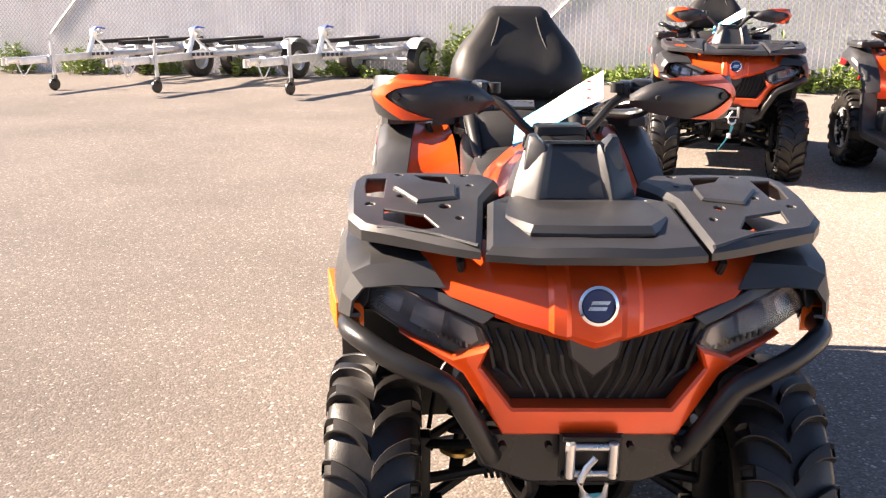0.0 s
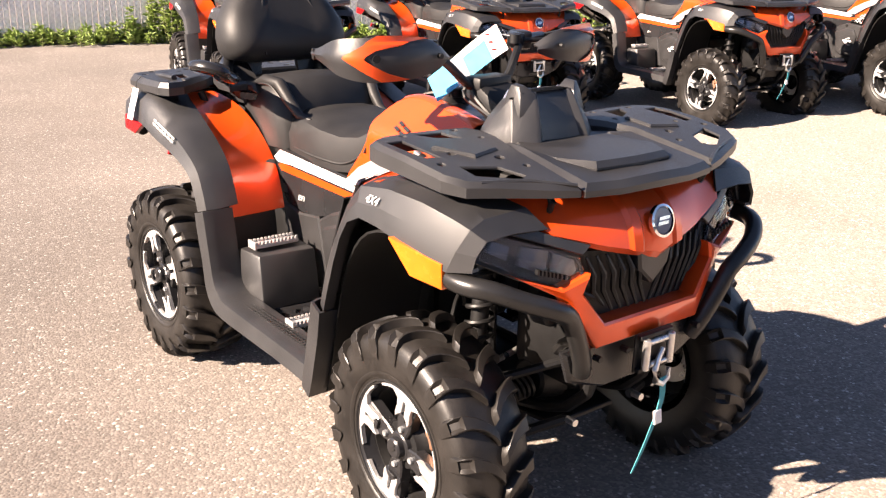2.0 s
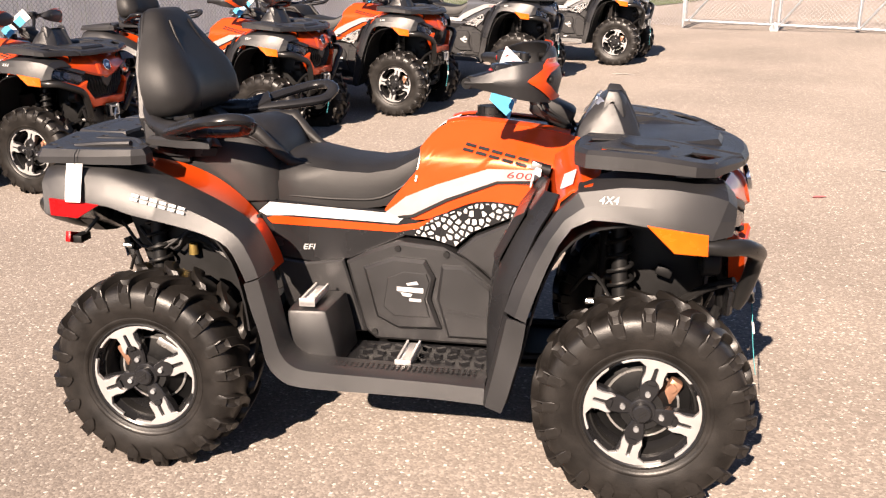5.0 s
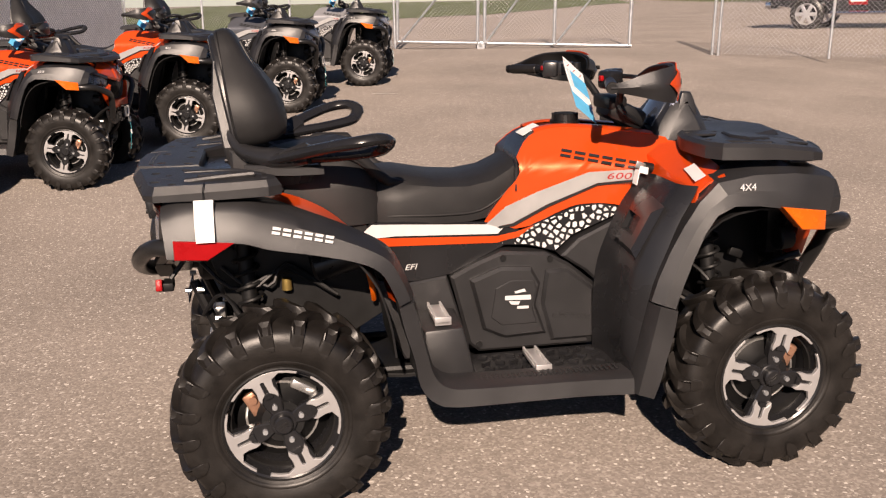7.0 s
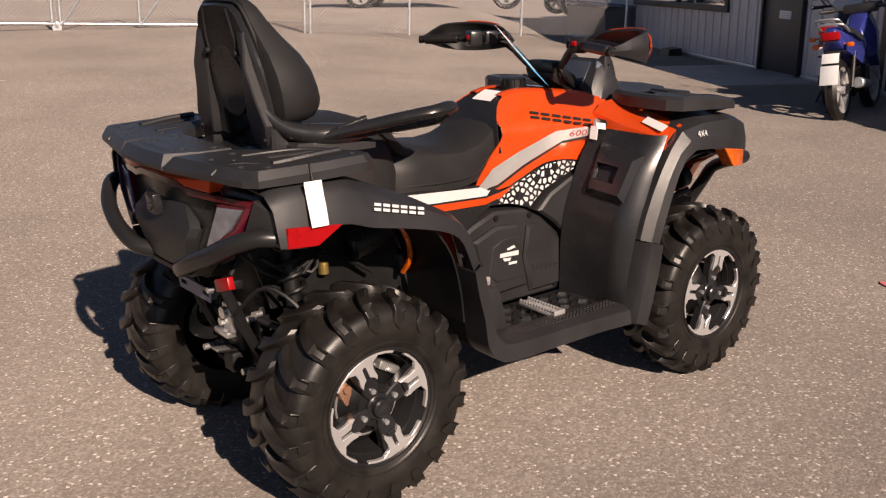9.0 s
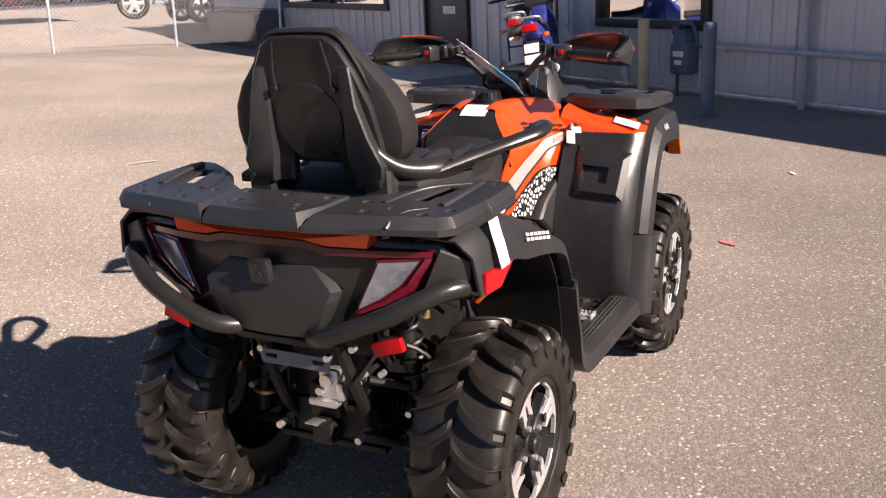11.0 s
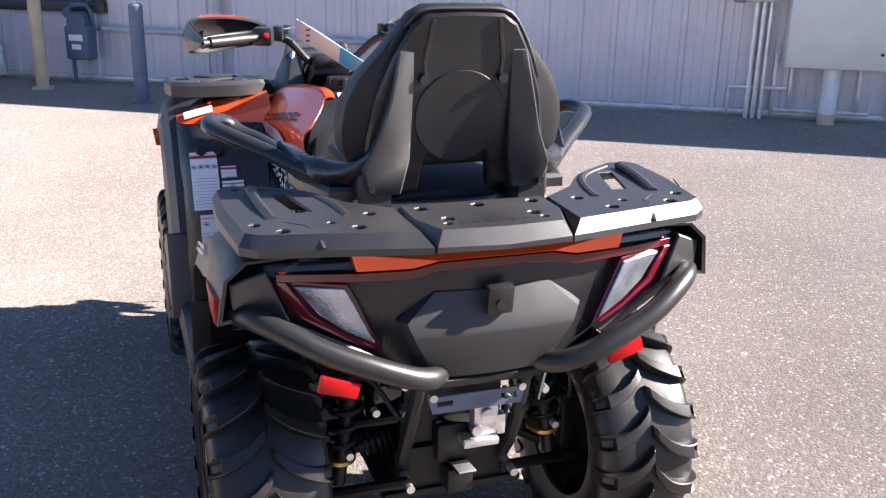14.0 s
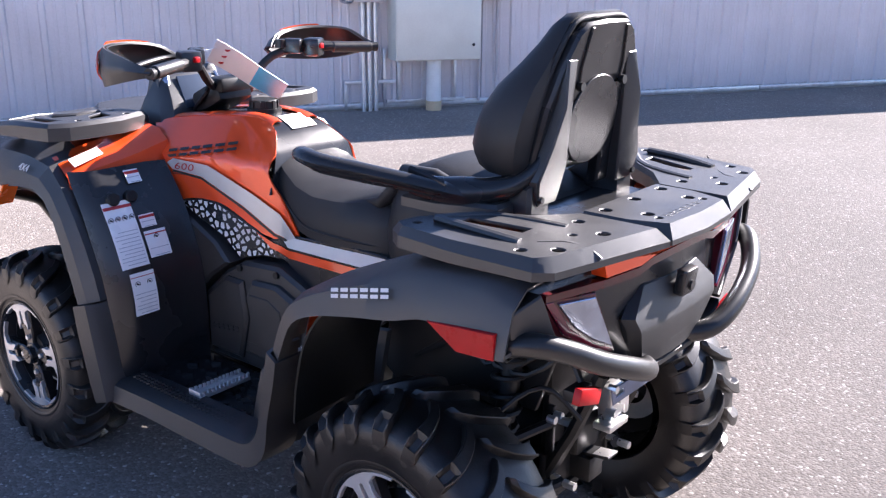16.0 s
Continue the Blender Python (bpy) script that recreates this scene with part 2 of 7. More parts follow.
def join(*bms):
    out = bmesh.new()
    for b in bms:
        me = bpy.data.meshes.new("tmp")
        b.to_mesh(me)
        b.free()
        out.from_mesh(me)
        bpy.data.meshes.remove(me)
    return out


def moved(bm, m):
    bmesh.ops.transform(bm, matrix=m, verts=bm.verts)
    return bm


def part(name, bm, material, parent, label="", sharp=35):
    me = bpy.data.meshes.new(name)
    bm.to_mesh(me)
    bm.free()
    for p in me.polygons:
        p.use_smooth = True
    me.set_sharp_from_angle(angle=radians(sharp))
    me.materials.append(material)
    ob = new(name, me)
    if parent:
        ob.parent = parent
    if label:
        tagged(ob, label)
    return ob


def parts(name, pieces, material, parent, label="", sharp=35):
    """Each piece a part of its own."""
    for bm in pieces:
        part(name, bm, material, parent, label, sharp)


def thing(name, label, category, m=None, group="", kind=""):
    ob = new(name)
    ob.empty_display_size = 0.1
    if m:
        ob.matrix_world = m
    return tagged(ob, label, category, group, kind)


def lettering(words, size, depth=0.001, shear=0.0, align="LEFT"):
    """Words in the built-in font as a mesh in the xy plane."""
    cu = bpy.data.curves.new("words", "FONT")
    cu.body, cu.size, cu.extrude, cu.shear, cu.align_x = words, size, depth, shear, align
    cu.resolution_u = 2
    ob = bpy.data.objects.new("words", cu)
    me = bpy.data.meshes.new_from_object(ob)
    bm = bmesh.new()
    bm.from_mesh(me)
    bpy.data.objects.remove(ob)
    bpy.data.meshes.remove(me)
    return bm


def skewed_bars(n, w, h, gap, slant=0.25, bar=0.2):
    """A row of n pairs of slanted bars as polygons, standing for a wordmark."""
    out = []
    for i in range(n):
        x0, t = i * (w + gap), bar * h
        for (ax, az), (bx, bz) in (((0, 0), (w, 2 * t)), ((0, h - 2 * t), (w, h))):
            out.append([(x0 + ax + slant * az, az), (x0 + bx + slant * az, az), (x0 + bx + slant * bz, bz), (x0 + ax + slant * bz, bz)])
    return out


def draped(poly, f, off=0.0025, cuts=3, s=1):
    """A polygon of (x, z) laid on a surface y = f(x, z), on the side s."""
    bm = bmesh.new()
    bm.faces.new([bm.verts.new((x, 0, z)) for x, z in poly])
    bmesh.ops.triangulate(bm, faces=bm.faces[:])
    for _ in range(cuts):
        es = [e for e in bm.edges if e.calc_length() > 0.035]
        if not es:
            break
        bmesh.ops.subdivide_edges(bm, edges=es, cuts=1, use_grid_fill=False)
        bmesh.ops.triangulate(bm, faces=bm.faces[:])
    for v in bm.verts:
        v.co.y = s * (f(v.co.x, v.co.z) + off)
    bmesh.ops.recalc_face_normals(bm, faces=bm.faces)
    fc = bm.faces[:]
    if fc and fc[0].normal.y * s < 0:
        bmesh.ops.reverse_faces(bm, faces=fc)
    return bm


# ---- the quad bike: nose towards +x, its own right side towards -y, wheels on z = 0 ----
def lerp_table(tab, x):
    if x <= tab[0][0]:
        return tab[0][1]
    for (a, va), (b, vb) in zip(tab, tab[1:]):
        if x <= b:
            return va + (vb - va) * (x - a) / (b - a)
    return tab[-1][1]


def flank(x, z):
    """Half width of the tank and side covers."""
    base = 0.16 + (0.125 * min(x, 0.5) if x > 0 else -0.09 * x)
    return base - 0.95 * max(0.0, z - 0.93 + 0.08 * max(0.0, x - 0.3))


def nose_x(y):
    return 1.05 - 0.5 * y * y


def tail_x(y):
    return -1.09 + 0.35 * y * y


def tyre_mesh(w):
    prof = [(0.168, -0.78 * w), (0.172, -0.86 * w), (0.205, -0.97 * w), (0.243, -1.0 * w), (0.27, -0.95 * w), (0.285, -0.82 * w),
            (0.291, -0.45 * w), (0.293, 0.0)]
    prof = prof + [(r, -h) for r, h in prof[-2::-1]]
    body = revolve(prof, 48)

    bead = revolve([(0.180, -0.90 * w), (0.184, -0.93 * w), (0.190, -0.945 * w), (0.193, -0.94 * w), (0.188, -0.90 * w)], 48)
    return body, bead


LUGS = {}
# across the tread (in half widths), lag round the tyre (radians), half length (metres), foot radius, height, pocket
LUG_LINE = [(0.01, -0.010, 0.009, 0.289, 0.013, 1.0), (0.06, 0.030, 0.0115, 0.289, 0.023, 1.0), (0.18, 0.085, 0.0120, 0.288, 0.026, 1.0), (0.33, 0.135, 0.0120, 0.287, 0.026, 1.0),
            (0.50, 0.172, 0.0125, 0.286, 0.026, 1.0), (0.67, 0.196, 0.0140, 0.283, 0.026, 1.0), (0.80, 0.207, 0.0155, 0.280, 0.026, 1.0), (0.82, 0.208, 0.0158, 0.279, 0.026, 0.45),
            (0.95, 0.210, 0.0165, 0.268, 0.027, 0.35), (1.015, 0.204, 0.0150, 0.256, 0.022, 0.45), (1.020, 0.203, 0.0145, 0.254, 0.021, 1.0), (1.035, 0.188, 0.0100, 0.243, 0.012, 1.0), (1.03, 0.166, 0.0040, 0.233, 0.006, 1.0)]


def lug_mesh(w, sd, way):
    """One tread bar: a crescent from the crown to the shoulder, with a pointed hook on the sidewall."""
    if (w, sd, way) not in LUGS:
        rings = []
        for y, lag, half, r0, h, dip in LUG_LINE:
            yy, ha = sd * y * w, half / r0
            rings.append([(rr * math.cos(way * (lag + a * ha)), yy, rr * math.sin(way * (lag + a * ha))) for a, rr in ((-1.2, r0 - 0.006), (1.2, r0 - 0.006), (1.02, r0 + h * 0.92), (0.86, r0 + h), (0.45, r0 + h * dip), (-0.45, r0 + h * dip), (-0.86, r0 + h), (-1.02, r0 + h * 0.92))])
        ob = part("tread_lug", loft(rings), RUBBER, None, "", 30)
        LUGS[w, sd, way] = ob.data
        bpy.data.objects.remove(ob)
    return LUGS[w, sd, way]


def make_wheel(parent, x, y, w, out, spin):
    """One wheel; out is -1 where its face looks towards -y; spin turns its spokes."""
    turn = pose(x, y, 0.305, 0, 0, 0 if out < 0 else 180)
    body, bead = tyre_mesh(w)
    tyre = part("tyre", moved(body, turn), RUBBER, parent, "black knobbly all-terrain tyre", 40)
    part("bead_ring", moved(bead, turn), RUBBER, tyre)
    for k in range(20):
        for sd in (-1, 1):
            lug = new("tread_lug", lug_mesh(w, sd, 1 if out < 0 else -1))
            lug.parent = tyre
            lug.matrix_basis = turn @ pose(0, 0, 0, 0, 17 * x + 18 * (k + (0.5 if sd > 0 else 0)), 0)
    f = -0.80 * w
    rim = revolve([(0.170, f - 0.004), (0.166, f - 0.008), (0.160, f - 0.004), (0.156, f + 0.012), (0.140, f + 0.05), (0.135, f + 0.09), (0.150, -f)], 40)
    part("rim", moved(rim, turn), SMOOTHBLACK, tyre, "gloss black wheel rim")
    part("rim_lip", moved(revolve([(0.1735, f - 0.004), (0.1715, f - 0.010), (0.1680, f - 0.011), (0.1665, f - 0.007)], 48), turn), TUBE, tyre)
    web = revolve([(0.005, f + 0.016), (0.060, f + 0.016), (0.066, f + 0.035), (0.120, f + 0.080), (0.135, f + 0.09)], 40)
    part("wheel_dish", moved(web, turn), DARK, tyre)
    part("barrel_step", moved(revolve([(0.150, f + 0.030), (0.143, f + 0.028), (0.139, f + 0.050), (0.146, f + 0.052)], 40), turn), TUBE, tyre)
    part("hub_cap", moved(join(cyl((0, f + 0.03, 0), (0, f - 0.016, 0), 0.029, 24, 0.026, 0.004), cyl((0, f + 0.02, 0), (0, f + 0.002, 0), 0.040, 24, 0.037, 0.003)), turn), SMOOTHBLACK, tyre)
    part("cap_mark", moved(join(box((0, f - 0.0175, 0.005), (0.026, 0.002, 0.004), (0, -35, 0), 0), box((0, f - 0.0175, -0.005), (0.026, 0.002, 0.004), (0, -35, 0), 0)), turn), TUBE, tyre)

    def ring(r, degs):
        return [(r * math.cos(radians(d)), r * math.sin(radians(d))) for d in degs]
    face = ring(0.1615, (-39, -30, -20, -10, 0, 10, 20, 30, 37)) + ring(0.1545, (36, 27, 19)) + [(0.136, 0.029), (0.118, 0.026), (0.094, 0.029), (0.082, 0.025), (0.094, 0.0175), (0.103, 0.0065), (0.137, 0.0055), (0.140, 0.0), (0.137, -0.0055), (0.103, -0.0065), (0.094, -0.0175), (0.082, -0.025), (0.094, -0.029), (0.118, -0.026), (0.136, -0.029)] + ring(0.1545, (-20, -28, -38))
    for k in range(4):
        rot = turn @ Matrix.Rotation(radians(-90 * k - spin), 4, "Y")
        part("spoke_face", moved(prism(face, "xz", f + 0.006, f - 0.006, 0.0015, 1), rot), ALLOY, tyre, "bright machined alloy spoke face")
        part("spoke_bridge", moved(prism([(0.086, -0.012), (0.100, -0.012), (0.100, 0.012), (0.086, 0.012)], "xz", f + 0.006, f - 0.0045, 0.001, 1), rot), SMOOTHBLACK, tyre)
        back = [(0.157, 0.038), (0.157, -0.038), (0.118, -0.034), (0.088, -0.028), (0.060, -0.026), (0.030, -0.016), (0.030, 0.016), (0.060, 0.026), (0.088, 0.028), (0.118, 0.034)]
        part("spoke", moved(prism(back, "xz", f + 0.034, f + 0.004, 0.005, 1), rot), SMOOTHBLACK, tyre)
        part("wheel_nut", moved(cyl((0.055, f + 0.02, 0.0), (0.055, f - 0.004, 0.0), 0.0095, 10, 0.0075), rot), GALV, tyre)
    part("brake_disc", moved(revolve([(0.06, f + 0.062), (0.105, f + 0.062), (0.105, f + 0.067), (0.06, f + 0.067)], 28), turn), BRIGHT, tyre)
    cal = 1 if x > 0 else -1
    part("brake_calliper", moved(join(box((cal * 0.078, f + 0.060, 0.045), (0.038, 0.035, 0.075), (0, cal * 28, 0), 0.008), cyl((cal * 0.080, f + 0.045, 0.062), (cal * 0.080, f + 0.032, 0.062), 0.012, 12)), turn), COPPER, tyre, "copper-coloured brake calliper")
    if x < 0:
        part("brake_shoe", moved(box((0.062, f + 0.055, 0.085), (0.075, 0.035, 0.026), (0, 30, 0), 0.006), turn), BRIGHT, tyre, "bright cast brake arm")


def spring(p0, p1, r, wire, turns):
    p0, p1 = Vector(p0), Vector(p1)
    d = (p1 - p0).normalized()
    a = d.cross(Vector((0, 1, 0))).normalized()
    b = d.cross(a)
    n = turns * 10
    return tube([p0.lerp(p1, i / n) + (a * math.cos(i * 0.628) + b * math.sin(i * 0.628)) * r for i in range(n + 1)], wire, 6)


def voronoi_chips(outline, seeds, gap):
    """Shrunken cells round the seeds, clipped to a box grown round the outline."""
    def clip(poly, q, nrm):
        out = []
        for i in range(len(poly)):
            a, b = poly[i], poly[(i + 1) % len(poly)]
            da, db = (a - q).dot(nrm), (b - q).dot(nrm)
            if da <= 0:
                out.append(a)
            if da * db < 0:
                out.append(a.lerp(b, da / (da - db)))
        return out

    cells = []
    for i, c in enumerate(seeds):
        poly = [Vector(p) for p in outline]
        for j, o in enumerate(seeds):
            if i != j and (o - c).length < 0.16:
                nrm = (o - c).normalized()
                poly = clip(poly, (c + o) / 2 - nrm * gap, nrm)
                if len(poly) < 3:
                    break
        if len(poly) >= 3:
            cells.append([tuple(p) for p in poly])
    return cells


def inside(poly, p):
    c = False
    for i in range(len(poly)):
        (x0, y0), (x1, y1) = poly[i], poly[i - 1]
        if (y0 > p[1]) != (y1 > p[1]) and p[0] < (x1 - x0) * (p[1] - y0) / (y1 - y0) + x0:
            c = not c
    return c


MOSAIC = [(-0.03, 0.682), (0.06, 0.727), (0.088, 0.745), (0.16, 0.775), (0.232, 0.802), (0.30, 0.806), (0.392, 0.788), (0.333, 0.757), (0.215, 0.704), (0.16, 0.652), (0.07, 0.676)]


SHIELD = [(0.315, 0.296), (0.46, 0.292), (0.58, 0.296), (0.65, 0.312), (0.70, 0.330), (0.80, 0.375), (0.88, 0.430), (0.93, 0.47)]


def shield_x(z):
    return lerp_table(SHIELD, z)


def quad_bike(label):
    atv = thing("quad_bike", label, "quad bike", group="quad bikes on the lot")

    def both(name, make, material, label="", sharp=35, parent=None):
        for s in (-1, 1):
            part(name, make(s), material, parent or atv, label, sharp)

    # wheels
    for x, w, yc in ((0.742, 0.105, 0.455), (-0.738, 0.125, 0.435)):
        for s in (-1, 1):
            make_wheel(atv, x, s * yc, w, s, {(1, -1): -14, (0, -1): 22, (1, 1): 12, (0, 1): 35}[x > 0, s])

    # --- rear mudguards: a ribbon that runs along the top, then down to the footwell ---
    top = [(-1.02, 0.925), (-0.96, 0.948), (-0.82, 0.94), (-0.73, 0.912), (-0.62, 0.868), (-0.5, 0.815), (-0.412, 0.762), (-0.372, 0.695), (-0.35, 0.635)]
    low = [(-1.01, 0.800), (-0.93, 0.793), (-0.836, 0.831), (-0.737, 0.806), (-0.628, 0.785), (-0.515, 0.757), (-0.448, 0.722), (-0.412, 0.655), (-0.398, 0.62)]

    def rear_guard(s):
        rows = []
        for i, ((a, b), (c, d)) in enumerate(zip(top, low)):
            yi = 0.36 + 0.05 * min(1, i / 6)
            rows.append([(a, s * yi, b + 0.006), (a, s * 0.475, b), (a * 0.7 + c * 0.3, s * 0.515, b * 0.72 + d * 0.28), (c, s * 0.53, d), (c, s * 0.50, d + 0.004)])
        return sheet(rows, 0.007, 30, 0, 0.0)
    both("rear_mudguard", rear_guard, PLASTIC, "grained black plastic rear mudguard", 45)

    def rear_leg(s):
        path = [((-0.352, 0.632), (-0.400, 0.617)), ((-0.335, 0.56), (-0.385, 0.545)), ((-0.318, 0.48), (-0.362, 0.465)), ((-0.295, 0.405), (-0.345, 0.375)), ((-0.255, 0.372), (-0.305, 0.325)), ((-0.19, 0.365), (-0.24, 0.305)), ((0.0, 0.360), (-0.02, 0.302)), ((0.16, 0.356), (0.15, 0.300)), ((0.30, 0.350), (0.30, 0.292))]
        rows = []
        for (a, b), (c, d) in path:
            rows.append([(a, s * 0.43, b), (a, s * 0.505, b), (a * 0.85 + c * 0.15, s * 0.53, b * 0.8 + d * 0.2), (c, s * 0.54, d), (c, s * 0.44, d)])
        return sheet(rows, 0.008, 34)
    both("footwell_rim", rear_leg, PLASTIC, "grey-black moulded footwell rim", 45)

    def orange_rear(s):
        o = [(-0.86, 0.37, 0.935), (-0.74, 0.395, 0.912), (-0.62, 0.405, 0.866), (-0.50, 0.412, 0.812), (-0.418, 0.415, 0.755), (-0.384, 0.42, 0.69), (-0.374, 0.425, 0.63), (-0.372, 0.425, 0.59)]
        i = [(-0.84, 0.25, 0.93), (-0.70, 0.235, 0.905), (-0.60, 0.225, 0.862), (-0.53, 0.218, 0.81), (-0.475, 0.212, 0.75), (-0.435, 0.212, 0.69), (-0.405, 0.216, 0.63), (-0.392, 0.218, 0.59)]
        rows = [[(a[0], s * a[1], a[2]), (a[0] * .5 + b[0] * .5 - 0.015, s * (a[1] + b[1]) / 2, (a[2] + b[2]) / 2 - 0.006), (b[0], s * b[1], b[2])] for a, b in zip(o, i)]
        return sheet(rows, 0.006, 18, 4)
    both("rear_side_panel", orange_rear, ORANGE, "glossy orange rear side panel")

    def liner(s):
        pts = [(-1.0, 0.80), (-0.90, 0.86), (-0.70, 0.87), (-0.55, 0.80), (-0.46, 0.70), (-0.42, 0.58), (-0.405, 0.47)]
        return sheet([[(x, s * 0.24, z), (x, s * 0.50, z - 0.012)] for x, z in pts], 0.006, 20)
    both("rear_wheel_liner", liner, DARK)
    both("reflector_rear", lambda s: prism([(-0.990, 0.847), (-0.833, 0.833), (-0.905, 0.790), (-0.990, 0.796)], "xz", s * 0.518, s * 0.533, 0.002), REDREFL, "red side reflector")
    for s in (-1, 1):
        parts("lettering_block", [draped([(-0.735 + 0.965 * x, 0.851 - 0.225 * x + z) for x, z in q], lambda x, z: 0.5225 + (0.852 - 0.24 * (x + 0.73) - z) * 0.30, 0.0065, 2, s) for q in skewed_bars(6, 0.022, 0.020, 0.007, 0.25, 0.19)], WHITE, atv)

    # --- front mudguards ---
    ftop = [(0.352, 0.57), (0.372, 0.635), (0.405, 0.715), (0.445, 0.79), (0.492, 0.862), (0.545, 0.915), (0.66, 0.932), (0.786, 0.931), (0.89, 0.916), (0.934, 0.900)]
    flow = [(0.415, 0.552), (0.437, 0.62), (0.468, 0.705), (0.498, 0.775), (0.532, 0.825), (0.585, 0.850), (0.665, 0.846), (0.745, 0.833), (0.83, 0.812), (0.895, 0.80)]

    def front_guard(s):
        rows = []
        for i, ((a, b), (c, d)) in enumerate(zip(ftop, flow)):
            k = min(1, max(0, (i - 3) / 3))
            yi = (0.46, 0.46, 0.46, 0.46, 0.44, 0.41, 0.390, 0.385, 0.362, 0.335)[i]
            o = (0, 0, 0, 0, 0, 0, 0, 0.0, 0.008, 0.022)[i]
            rows.append([(a, s * yi, b + 0.026 * k), (a, s * (0.485 - 0.03 * k), b + 0.018 * k), (a, s * (0.515 - o), b), (a * 0.5 + c * 0.5, s * (0.538 - o), b * 0.5 + d * 0.5), (c, s * (0.548 - o), d), (c, s * (0.515 - o), d + 0.003)])
        rows.append([(0.972, s * 0.30, 0.880), (0.966, s * 0.40, 0.884), (0.960, s * 0.468, 0.876), (0.956, s * 0.492, 0.845), (0.95, s * 0.498, 0.808), (0.945, s * 0.475, 0.808)])
        return sheet(rows, 0.007)
    both("front_mudguard", front_guard, PLASTIC, "grained black plastic front mudguard", 14)

    def front_leg(s):
        path = [((0.352, 0.565), (0.417, 0.550)), ((0.335, 0.49), (0.405, 0.47)), ((0.318, 0.41), (0.385, 0.39)), ((0.302, 0.34), (0.368, 0.325)), ((0.294, 0.295), (0.352, 0.280))]
        return sheet([[(a, s * 0.44, b), (a, s * 0.53, b), (a * 0.8 + c * 0.2, s * 0.556, b), (c, s * 0.562, d), (c, s * 0.50, d)] for (a, b), (c, d) in path], 0.008, 12)
    both("mud_flap", front_leg, PLASTIC, "black plastic flap behind the wheel", 40)

    def shield(s):
        path = [(0.492, 0.905), (0.475, 0.865), (0.438, 0.80), (0.405, 0.72), (0.368, 0.63), (0.340, 0.52), (0.318, 0.42), (0.300, 0.315)]
        return sheet([[(shield_x(z) - 0.02, s * 0.225, z), (shield_x(z), s * 0.28, z), (shield_x(z), s * 0.43, z), (shield_x(z) * 0.8 + x * 0.2, s * 0.465, z), (x, s * 0.495, z)] for x, z in path], 0.008, 18)
    both("leg_shield", shield, SMOOTHBLACK, "smooth black leg shield", 40)

    def pocket(s):
        out, inn = [(0.275, 0.865), (0.475, 0.845), (0.462, 0.69), (0.285, 0.70)], [(0.305, 0.805), (0.405, 0.80), (0.40, 0.745), (0.31, 0.75)]
        return sheet([[(shield_x(z) - 0.007, s * y, z) for y, z in out + out[:1]], [(shield_x(z) - 0.024, s * y, z) for y, z in shrink(out, 0.022) + shrink(out, 0.022)[:1]], [(shield_x(z) - 0.020, s * y, z) for y, z in inn + inn[:1]], [(shield_x(z) + 0.02, s * y, z) for y, z in inn + inn[:1]]], 0.004)
    part("glove_box", pocket(-1), SMOOTHBLACK, atv, "black storage pocket with a recessed pull")
    for y in (0.375, 0.43):
        part("power_socket", cyl((shield_x(0.83) - 0.002, y, 0.83), (shield_x(0.83) - 0.022, y, 0.835), 0.018, 16, None, 0.003), DARK, atv, "round black socket cover")

    def lip(s):
        return sheet([[(0.450, s * 0.19, 0.895), (0.46, s * 0.19, 0.955), (0.50, s * 0.19, 0.985), (0.62, s * 0.19, 1.0)], [(0.458, s * 0.30, 0.868), (0.470, s * 0.30, 0.925), (0.51, s * 0.30, 0.950), (0.60, s * 0.30, 0.965)], [(0.468, s * 0.40, 0.850), (0.480, s * 0.40, 0.905), (0.515, s * 0.40, 0.933), (0.60, s * 0.40, 0.945)], [(0.482, s * 0.492, 0.835), (0.492, s * 0.492, 0.885), (0.525, s * 0.492, 0.913), (0.58, s * 0.485, 0.93)]], 0.006, 9)
    both("shoulder_panel", lip, ORANGE, "glossy orange shoulder panel")
    both("shoulder_sticker", lambda s: sheet([[(0.500, s * 0.375, 0.936), (0.533, s * 0.375, 0.951)], [(0.494, s * 0.468, 0.914), (0.528, s * 0.468, 0.930)]], 0.0012), WHITE)

    both("reflector_front", lambda s: prism([(0.727, 0.842), (0.886, 0.816), (0.888, 0.758), (0.80, 0.768)], "xz", lambda x, z: s * (0.515 - 0.40 * max(0, x - 0.78)), lambda x, z: s * (0.563 - 0.24 * max(0, x - 0.76)), 0.003), ORREFL, "amber side reflector")
    both("drive_badge", lambda s: moved(lettering("4X4", 0.030, 0.0008, 0.2), Matrix.Translation((0.600 if s < 0 else 0.672, s * 0.5415, 0.893)) @ (pose(0, 0, 0, 62, 0, 0) if s < 0 else pose(0, 0, 0, 62, 0, 180))), WHITE, "white 4X4 lettering")

    def fliner(s):
        pts = [(0.36, 0.30), (0.40, 0.45), (0.43, 0.58), (0.48, 0.72), (0.56, 0.81), (0.68, 0.84), (0.78, 0.825), (0.86, 0.80)]
        return sheet([[(x, s * 0.24, z), (x, s * 0.51, z - 0.01)] for x, z in pts], 0.006, 20)
    both("front_wheel_liner", fliner, DARK)

    # --- bonnet and face ---
    cols = []
    for y in (0, 0.05, 0.06, 0.085, 0.095, 0.16, 0.23, 0.29, 0.34, 0.38):
        k = 0.006 if y in (0.06, 0.085) else 0
        xl = lerp_table([(0, 1.052), (0.14, 1.030), (0.29, 0.985), (0.38, 0.905)], y)
        zl = lerp_table([(0, 0.786), (0.14, 0.818), (0.29, 0.865), (0.38, 0.925)], y)
        xm = lerp_table([(0, 1.036), (0.15, 0.995), (0.29, 0.935), (0.38, 0.875)], y)
